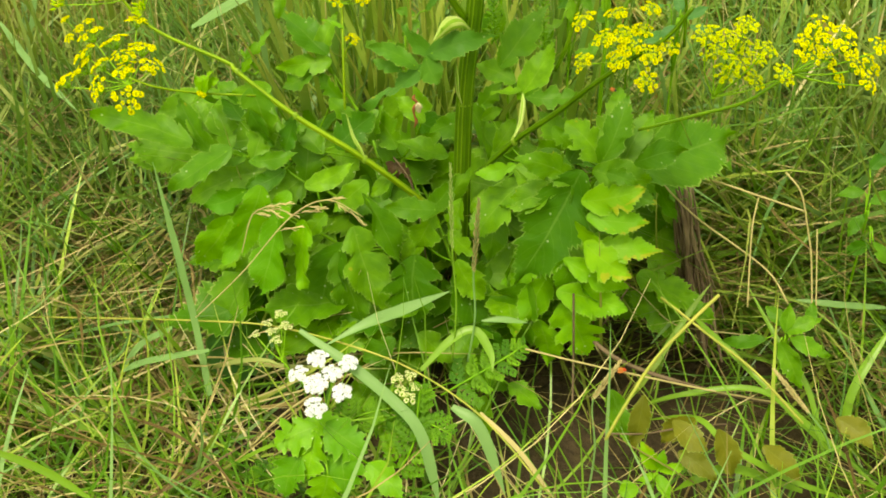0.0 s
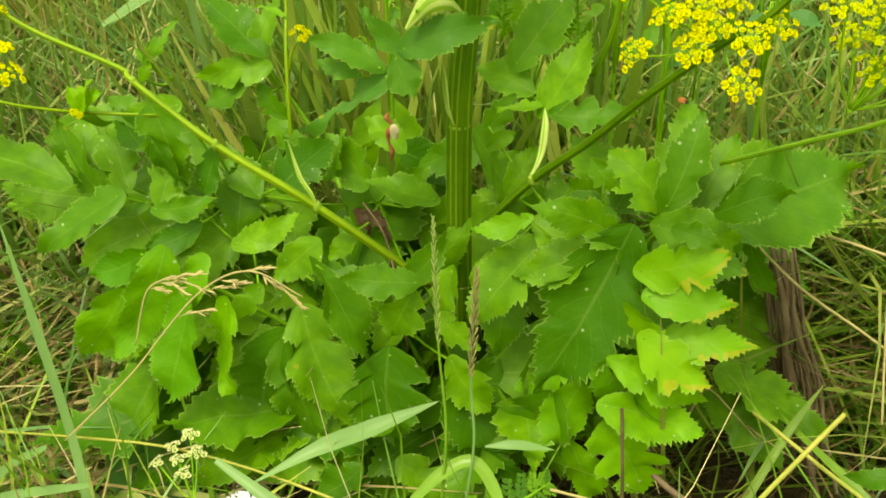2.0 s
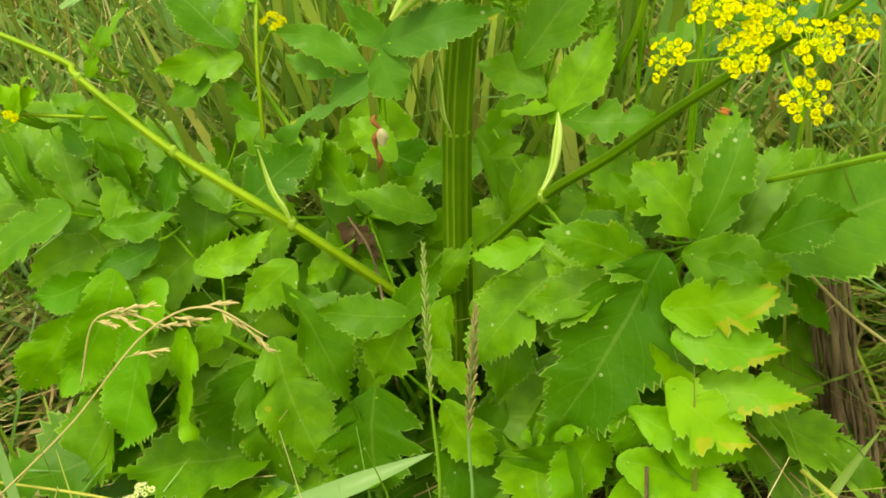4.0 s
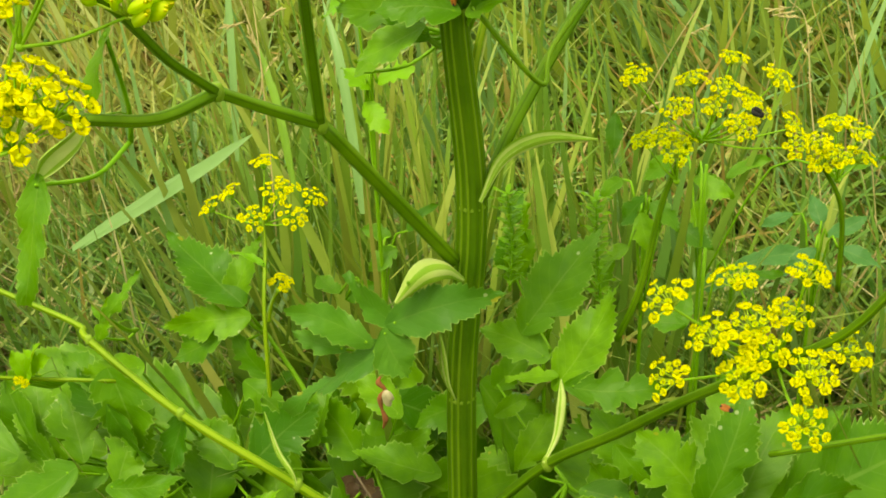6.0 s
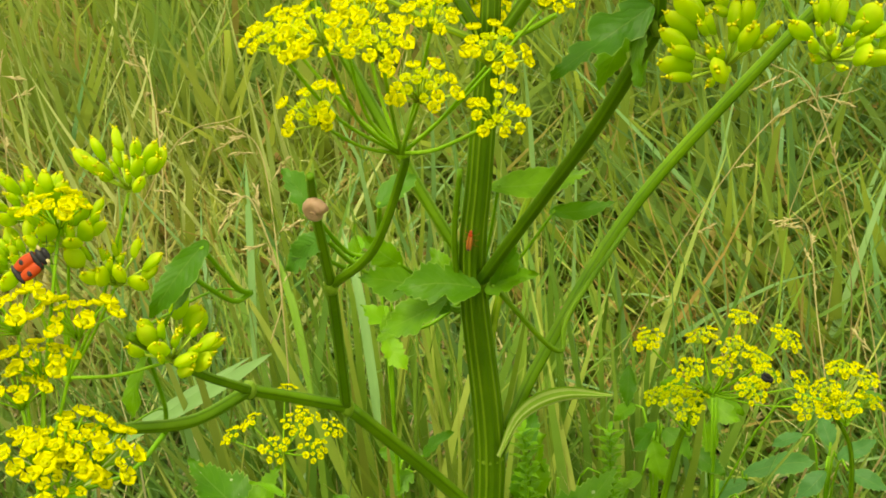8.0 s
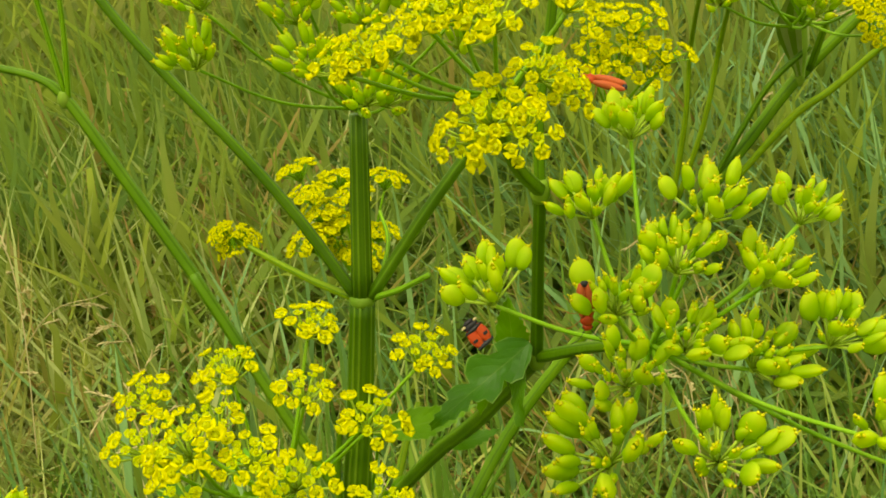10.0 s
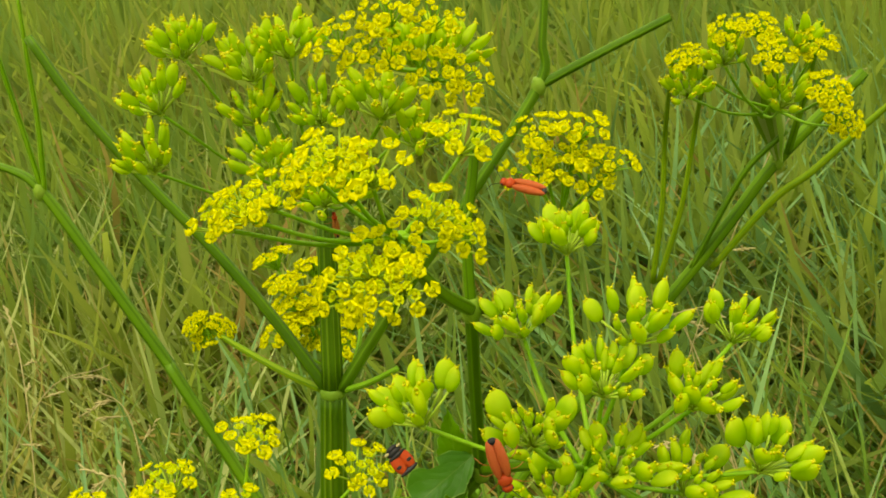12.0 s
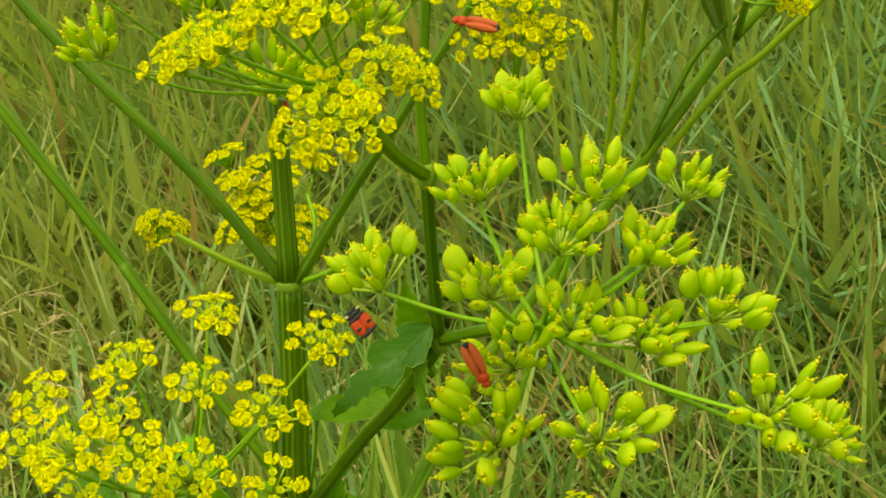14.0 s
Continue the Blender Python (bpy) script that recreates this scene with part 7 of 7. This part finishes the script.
    low_leaf([((0.1229, 0.7000, 0.3097), (0.1090, 0.7000, 0.3121), 0.6), ((0.1212, 0.7000, 0.3073), (0.1240, 0.7100, 0.3191), 0.5), ((0.1426, 0.7800, 0.2824), (0.1621, 0.7800, 0.2902), 0.4), ((0.1427, 0.9000, 0.2732), (0.1631, 0.9000, 0.2861), 0.5), ((0.1257, 0.8800, 0.2810), (0.1478, 0.8800, 0.2733), 0.5)], LEAF, "low_leaves", "soft green leaves behind the yellow umbel")
    low_leaf([((0.0803, 0.8000, 0.2836), (0.0703, 0.8000, 0.2589), 0.6), ((0.0498, 0.7800, 0.2988), (0.0395, 0.7800, 0.2809), 0.6), ((0.0407, 0.7900, 0.2838), (0.0571, 0.7800, 0.2792), 0.5), ((0.0858, 0.8000, 0.2601), (0.0925, 0.8100, 0.2786), 0.4), ((0.0430, 0.8200, 0.2818), (0.0459, 0.8300, 0.2978), 0.5)], LEAF, "low_leaves", "soft green leaves behind the main stem")
    low_leaf([((0.1160, 0.8600, 0.3015), (0.1003, 0.8600, 0.2885), 0.6), ((0.1268, 0.8500, 0.2980), (0.1427, 0.8400, 0.2921), 0.6), ((0.1301, 0.8500, 0.2861), (0.1257, 0.8400, 0.2698), 0.6), ((0.0931, 0.7400, 0.3750), (0.0930, 0.7300, 0.3623), 0.5), ((0.1836, 0.8000, 0.3261), (0.2007, 0.8000, 0.3349), 0.5)], LEAF, "low_leaves", "green leaves below the loose umbels")
    low_leaf([((0.1041, 0.8200, 0.3004), (0.0917, 0.8200, 0.2849), 0.6), ((0.1067, 0.8200, 0.2976), (0.1199, 0.8100, 0.2893), 0.6), ((0.1021, 0.8100, 0.2969), (0.1080, 0.8000, 0.2825), 0.6), ((0.0933, 0.8300, 0.3033), (0.0831, 0.8300, 0.2939), 0.6), ((0.1200, 0.8300, 0.2811), (0.1357, 0.8200, 0.2758), 0.5), ((0.0979, 0.8000, 0.2848), (0.0830, 0.8000, 0.2719), 0.6)], LEAF, "leafy_shoot", "leafy green shoot in the meadow behind the stem", lobes=1)
    low_leaf([((0.1831, 0.8400, 0.2674), (0.1680, 0.8300, 0.2568), 0.5), ((0.1890, 0.8500, 0.2682), (0.2056, 0.8500, 0.2814), 0.5), ((0.1933, 0.8400, 0.2680), (0.2125, 0.8300, 0.2661), 0.5), ((0.1872, 0.8600, 0.2687), (0.1815, 0.8700, 0.2816), 0.5), ((0.1735, 0.8600, 0.2741), (0.1582, 0.8600, 0.2669), 0.5)], LEAF_BLUE, "leafy_shoot", "dark leafy shoot in the meadow")
    low_leaf([((-0.0087, 0.8000, 0.2777), (-0.0203, 0.7900, 0.2706), 0.6), ((-0.0136, 0.8100, 0.2777), (-0.0270, 0.8100, 0.2830), 0.6), ((-0.0028, 0.8000, 0.2871), (0.0085, 0.8000, 0.3025), 0.5), ((-0.0380, 0.8000, 0.2507), (-0.0515, 0.8100, 0.2563), 0.6), ((-0.0354, 0.8000, 0.2477), (-0.0208, 0.8000, 0.2583), 0.6)], LEAF, "leafy_shoot", "leafy green shoot beside the main stem", lobes=1)
    low_leaf([((-0.0203, 0.8000, 0.3957), (-0.0359, 0.8000, 0.3898), 0.7), ((-0.0125, 0.7900, 0.3604), (-0.0245, 0.7900, 0.3706), 0.7), ((-0.0098, 0.7900, 0.3633), (0.0056, 0.7900, 0.3721), 0.7), ((-0.0154, 0.7900, 0.3548), (-0.0036, 0.7800, 0.3441), 0.6)], LEAF_PALE, "leafy_shoot", "pale leafy shoot beside the main stem", lobes=2)
    low_leaf([((-0.0202, 0.7380, 0.1919), (-0.0299, 0.7320, 0.1826), 0.6), ((-0.0203, 0.7380, 0.1903), (-0.0062, 0.7320, 0.1853), 0.5), ((-0.0222, 0.7350, 0.1908), (-0.0151, 0.7300, 0.1810), 0.6), ((-0.0144, 0.7350, 0.1900), (-0.0035, 0.7300, 0.1791), 0.4)],
             LEAF_DEAD, "withered_leaves", "crumpled dark brown dead leaves at the stem foot", lobes=2, stem=False)
    small_herb((0.0885, 0.7800, 0.2550), (0.0851, 0.7850, 0.2869), (0.0836, 0.7900, 0.3127))
    small_herb((0.0498, 0.7600, 0.2824), (0.0506, 0.7650, 0.3019), (0.0479, 0.7700, 0.3234))
    feathery([(-0.0193, 0.5800, 0.0674), (0.0054, 0.5800, 0.0870), (0.0307, 0.5700, 0.0890), (0.0476, 0.5600, 0.0902)], 0.03, 8, 1, "finely cut ferny green leaf")
    feathery([(0.0055, 0.5500, 0.0453), (0.0203, 0.5600, 0.0759), (0.0222, 0.5750, 0.0991), (0.0236, 0.5800, 0.1156)], 0.028, 8, 2, "finely cut ferny green leaf")
    feathery([(0.0344, 0.6000, 0.0881), (0.0611, 0.6100, 0.1037), (0.0798, 0.6200, 0.1129), (0.0910, 0.6250, 0.1203)], 0.026, 8, 3, "finely cut ferny green leaf")
    feathery([(-0.0631, 0.5500, 0.0413), (-0.0791, 0.5500, 0.0448), (-0.0925, 0.5400, 0.0477)], 0.022, 7, 4, "finely cut ferny green leaf")
    feathery([(-0.0371, 0.5700, 0.0748), (-0.0176, 0.5750, 0.0861), (0.0056, 0.5800, 0.0923)], 0.024, 7, 5, "finely cut ferny green leaf")


make_low_plants()


# ---- white wildflower ----
def make_white_flower():
    foot = Vector((-0.035, 0.60, 0.0))
    ob = thing("white_wildflower", "small white umbel flower with cream buds in grass", "plant", place=foot)
    hub = Vector((-0.0417, 0.5750, 0.0991)) + Vector((0, 0, -0.012))
    b = Build()
    b.tube([Vector((0, 0, 0)), (hub - foot) * 0.5 + Vector((0.006, 0, 0)), hub - foot], [0.0011, 0.001, 0.0008], 7, 6)
    part("stem", b.mesh("stem", [STALK]), ob)
    heads = [flower_umbellet(80 + i, 20, 0.0054, 0.00185, [WHITE, WHITE, RAY]) for i in range(3)]
    buds = [flower_umbellet(90 + i, 8, 0.003, 0.0011, [CREAM, RAY, RAY]) for i in range(2)]
    rng = random.Random(4)

    def cluster(c, rows, meshes, label, scale):
        b = Build()
        ellipsoid(b, Matrix.Translation(c - foot), 0.0012, 0.0012, 0.001, 0)
        u = part("umbel", b.mesh("umbel_centre", [RAY]), ob, label)
        for p in rows:
            p = Vector(p) - foot
            r = Build()
            d = p - (c - foot)
            r.tube([c - foot, c - foot + d * 0.5 + Vector((0, 0, -0.002)), p], 0.00045, 5, 4)
            part("ray", r.mesh("ray", [RAY]), u)
            up = (d.normalized() * 0.5 + Vector((rng.gauss(0, 0.1), -0.3, 1))).normalized()
            part("umbellet", rng.choice(meshes), u, m=along(up, p) @ Matrix.Rotation(rng.uniform(0, 6), 4, "Z") @ Matrix.Scale(scale * rng.uniform(0.9, 1.1), 4))

    cluster(hub, [(-0.0592, 0.5750, 0.1163), (-0.0480, 0.5850, 0.1217), (-0.0366, 0.5750, 0.1195), (-0.0272, 0.5850, 0.1205), (-0.0455, 0.5650, 0.1172), (-0.0270, 0.5600, 0.1173), (-0.0428, 0.5480, 0.1127)], heads, "umbel of pure white flowers", 1.15)
    low = Vector((-0.0782, 0.6000, 0.1067))
    b = Build()
    b.tube([hub - foot, (hub + low) / 2 - foot, low - foot], 0.0006, 6, 4)
    part("stem", b.mesh("stem", [STALK]), ob)
    cluster(low, [(-0.0999, 0.6150, 0.1141), (-0.0863, 0.6100, 0.1224), (-0.0809, 0.6150, 0.1343), (-0.0825, 0.6050, 0.1192), (-0.0906, 0.6150, 0.1255), (-0.0769, 0.6100, 0.1281)], buds, "umbel of small cream buds", 1.4)
    low = Vector((0.0162, 0.5750, 0.0931))
    b = Build()
    b.tube([hub - foot, (hub + low) / 2 - foot + Vector((0, 0, -0.01)), low - foot], 0.0006, 6, 4)
    part("stem", b.mesh("stem", [STALK]), ob)
    cluster(low, [(0.0071, 0.5850, 0.1117), (0.0150, 0.5850, 0.1152), (0.0196, 0.5800, 0.1099), (0.0106, 0.5800, 0.1062), (0.0153, 0.5750, 0.1046)], buds, "umbel of small cream buds", 1.4)


make_white_flower()

# ---- snails and insects ----
SHELL = stalk_material("snail_shell_tan", (0.27, 0.165, 0.1), (0.42, 0.29, 0.2), 0.35)
SHELL_PALE = stalk_material("snail_shell_cream", (0.42, 0.37, 0.24), (0.55, 0.5, 0.36), 0.4)
ORANGE = stalk_material("beetle_orange_brown", (0.29, 0.095, 0.018), (0.38, 0.14, 0.035), 0.4)
BROWN_RED = stalk_material("beetle_brownish_red", (0.36, 0.07, 0.02), (0.5, 0.11, 0.04), 0.45)
RED = stalk_material("beetle_scarlet", (0.36, 0.04, 0.01), (0.46, 0.065, 0.018), 0.35)
BLACK = stalk_material("beetle_black", (0.012, 0.012, 0.014), (0.03, 0.03, 0.035), 0.3)
RUST = stalk_material("withered_petal_rust", (0.17, 0.06, 0.025), (0.28, 0.11, 0.045), 0.7)


def snail(place, size, material, label):
    """A closed coiled shell stuck to a stalk."""
    b = Build()
    pts, rad = [], []
    for k in range(34):
        a = k * 0.5
        r = size * 0.5 * (1 - k / 36) ** 1.2
        pts.append(Vector((math.cos(a) * r, math.sin(a) * r, size * 0.42 * (k / 34) ** 1.3)))
        rad.append(size * 0.44 * (1 - k / 37))
    b.tube(pts, rad, 10, 1)
    ob = lone("snail", label, "snail", b.mesh("snail", [material]), "snails")
    ob.matrix_world = look(place, Vector(place) + Vector((0.3, 1, 0.2))) @ Matrix.Scale(1.0, 4)
    return ob


def beetle(name, label, shell, fore, size=0.01, bands=False, slim=0.165):
    """A beetle along +y, back up z."""
    ob = thing(name, label, "beetle", "insects on the parsnip")
    s = size

    def blob(pname, x, y, z, rx, ry, rz, mat, plabel=""):
        b = Build()
        ellipsoid(b, Matrix.Translation((x * s, y * s, z * s)), rx * s, rz * s, ry * s, 0, 8, 10)
        q = [Vector(v) - Vector((x * s, y * s, z * s)) for v in b.v]
        b.v = [(v.x + x * s, v.z + y * s, v.y + z * s) for v in q]
        b.f = [f[::-1] for f in b.f]
        return part(pname, b.mesh(pname, [mat]), ob, plabel)

    for side in (-1, 1):
        blob("wing_case", side * slim * 0.42, -0.14, 0.1, slim * 0.52, 0.4, 0.1, shell)
    if bands:
        for y in (0.16, -0.5):
            blob("dark_band", 0, y, 0.1, slim * 0.9, 0.09, 0.11, BLACK, "black band across the wing cases")
        for side in (-1, 1):
            blob("dark_spot", side * slim * 0.5, -0.2, 0.15, slim * 0.3, 0.09, 0.06, BLACK, "black spot on the wing case")
            blob("hair_tuft", side * slim * 0.62, 0.4, 0.12, slim * 0.22, 0.05, 0.05, SEED, "pale tuft of hairs behind the head")
    else:
        blob("wing_tip", 0, -0.5, 0.09, slim * 0.5, 0.07, 0.06, BLACK, "blackish tip of the wing cases")
    blob("abdomen", 0, -0.14, 0.04, slim * 0.7, 0.38, 0.09, fore)
    blob("thorax", 0, 0.3, 0.09, slim * 0.72, 0.12, 0.09, fore)
    head = blob("head", 0, 0.45, 0.07, slim * 0.55, 0.09, 0.08, fore)
    for side in (-1, 1):
        b = Build()
        ellipsoid(b, Matrix.Translation((side * slim * 0.45 * s, 0.47 * s, 0.09 * s)), 0.03 * s, 0.03 * s, 0.03 * s, 0, 4, 6)
        part("eye", b.mesh("eye", [BLACK]), head)
        b = Build()
        b.tube([Vector((side * 0.06 * s, 0.52 * s, 0.08 * s)), Vector((side * 0.2 * s, 0.68 * s, 0.16 * s)), Vector((side * 0.36 * s, 0.78 * s, 0.12 * s))], 0.008 * s, 5, 4)
        part("feeler", b.mesh("feeler", [BLACK]), ob)
        for y0, y1 in ((0.3, 0.5), (0.12, 0.1), (-0.02, -0.25)):
            b = Build()
            b.tube([Vector((side * slim * 0.5 * s, y0 * s, 0.04 * s)), Vector((side * 0.3 * s, (y0 + y1) / 2 * s, 0.1 * s)), Vector((side * 0.42 * s, y1 * s, -0.05 * s))], 0.009 * s, 5, 4)
            part("leg", b.mesh("leg", [BLACK if bands or shell is BLACK else ORANGE]), ob)
    return ob


def crawl(place, ahead, back):
    return facing(place, ahead, back)


snail((0.0232, 0.5880, 0.4978), 0.0042, SHELL, "small tan snail stuck to a parsnip stalk")
cream = snail((0.0016, 0.7270, 0.2453), 0.0046, SHELL_PALE, "small cream snail shell on a withered stalk")
cream.matrix_world = cream.matrix_world @ Matrix.Diagonal((0.72, 1.35, 0.8, 1))
stalk([(-0.0017, 0.7300, 0.2545), (-0.0026, 0.7290, 0.2520), (0.0001, 0.7290, 0.2485), (-0.0022, 0.7290, 0.2440), (-0.0019, 0.7290, 0.2380), (-0.0006, 0.7290, 0.2330), (-0.0024, 0.7300, 0.2270)], [0.0004, 0.0013, 0.0008, 0.0015, 0.0006, 0.0014, 0.0003], RUST, "withered_petal", "rust-brown withered scrap on the leaves", "scrap", "")

walker = beetle("soldier_beetle", "slender orange-red soldier beetle walking on green fruits", BROWN_RED, RED, 0.0074, False, 0.2)
sitter = beetle("soldier_beetle", "slender orange-red soldier beetle feeding on yellow flowers", BROWN_RED, RED, 0.0082, False, 0.19)
climber = beetle("soldier_beetle", "small orange-red beetle climbing the ridged main stem", ORANGE, RED, 0.0068)
chequered = beetle("chequered_beetle", "red and black banded hairy beetle under green fruits", RED, BLACK, 0.0047, True, 0.42)
ladybird = beetle("red_beetle", "small round red beetle on a low umbel", ORANGE, BLACK, 0.004, False, 0.34)
spotted = beetle("red_beetle", "small red and black beetle on yellow flowers", RED, BLACK, 0.0078, True, 0.36)
grounded = beetle("red_beetle", "small orange-red beetle low in the grass", ORANGE, RED, 0.006, False, 0.4)
dark = beetle("dark_beetle", "small blackish beetle on a loose yellow umbel", BLACK, BLACK, 0.0048, False, 0.36)

chequered.matrix_world = crawl((0.0948, 0.5353, 0.5710), (-0.5, 0.1, 0.65), (0.35, -0.9, 0.3))
ladybird.matrix_world = crawl((0.1359, 0.6400, 0.3172), (0.9, -0.2, -0.2), (0, -0.5, 0.9))
spotted.matrix_world = crawl((-0.0243, 0.5400, 0.5035), (0.7, 0.3, 0.5), (0.1, -0.9, 0.4))
dark.matrix_world = crawl((0.1421, 0.7120, 0.3885), (0.7, 0.2, -0.5), (0.1, -0.9, 0.4))
grounded.matrix_world = crawl((0.1590, 0.6200, 0.1085), (1, 0.2, 0.1), (0, -0.5, 0.9))


def motions():
    """The three beetles that walk about."""
    down, back = (0.12, -0.1, -0.95), (0.1, -0.95, 0.05)
    walk(walker, [
        (0, crawl((0.1105, 0.5370, 0.5758), (-0.05, 0.0, -1.0), back)),
        (8.5, crawl((0.1105, 0.5370, 0.5758), (-0.05, 0.0, -1.0), back)),
        (9, crawl((0.1099, 0.5360, 0.5751), (-0.05, 0.0, -1.0), back)),
        (9.2, crawl((0.1114, 0.5350, 0.5753), (-0.05, 0.0, -1.0), back)),
        (11.3, crawl((0.1127, 0.5060, 0.5891), (0.25, 0.0, -0.95), back)),
        (11.5, crawl((0.1124, 0.5060, 0.5877), (0.2, 0.0, -0.95), back)),
        (12, crawl((0.1132, 0.5080, 0.5842), (0.25, -0.1, -0.95), back)),
        (12.5, crawl((0.1128, 0.5100, 0.5811), down, back)),
        (13, crawl((0.1129, 0.5250, 0.5696), down, back)),
        (13.5, crawl((0.1146, 0.5240, 0.5683), (0.25, -0.1, -0.9), back)),
        (14, crawl((0.1140, 0.5240, 0.5677), (0.35, -0.1, -0.85), back)),
    ])
    side, top = (-0.92, 0.1, 0.25), (0.15, -0.65, 0.75)
    walk(sitter, [
        (0, crawl((0.1183, 0.5820, 0.6003), side, top)),
        (11.3, crawl((0.1183, 0.5820, 0.6003), side, top)),
        (11.5, crawl((0.1179, 0.5820, 0.6024), side, top)),
        (12, crawl((0.1152, 0.5820, 0.6023), side, top)),
        (12.5, crawl((0.1184, 0.5820, 0.6015), side, top)),
        (13, crawl((0.1187, 0.5820, 0.6033), side, top)),
        (13.5, crawl((0.1164, 0.5820, 0.6054), side, top)),
        (14, crawl((0.1158, 0.5820, 0.6080), side, top)),
    ])
    up, out = (-0.05, 0.0, 1.0), (-0.35, -0.9, 0.0)
    walk(climber, [
        (0, crawl((0.0431, 0.6920, 0.4342), up, out)),
        (6.5, crawl((0.0431, 0.6920, 0.4342), up, out)),
        (7, crawl((0.0445, 0.6920, 0.4407), up, out)),
        (8, crawl((0.0427, 0.6900, 0.4466), (0.15, 0.0, 1.0), out)),
        (8.5, crawl((0.0416, 0.6890, 0.4491), up, out)),
        (9.2, crawl((0.0429, 0.6880, 0.4625), up, out)),
        (11.3, crawl((0.0580, 0.6820, 0.5662), up, (0.3, -0.9, 0.0))),
        (14, crawl((0.0584, 0.6820, 0.5669), up, (0.3, -0.9, 0.0))),
    ])


motions()
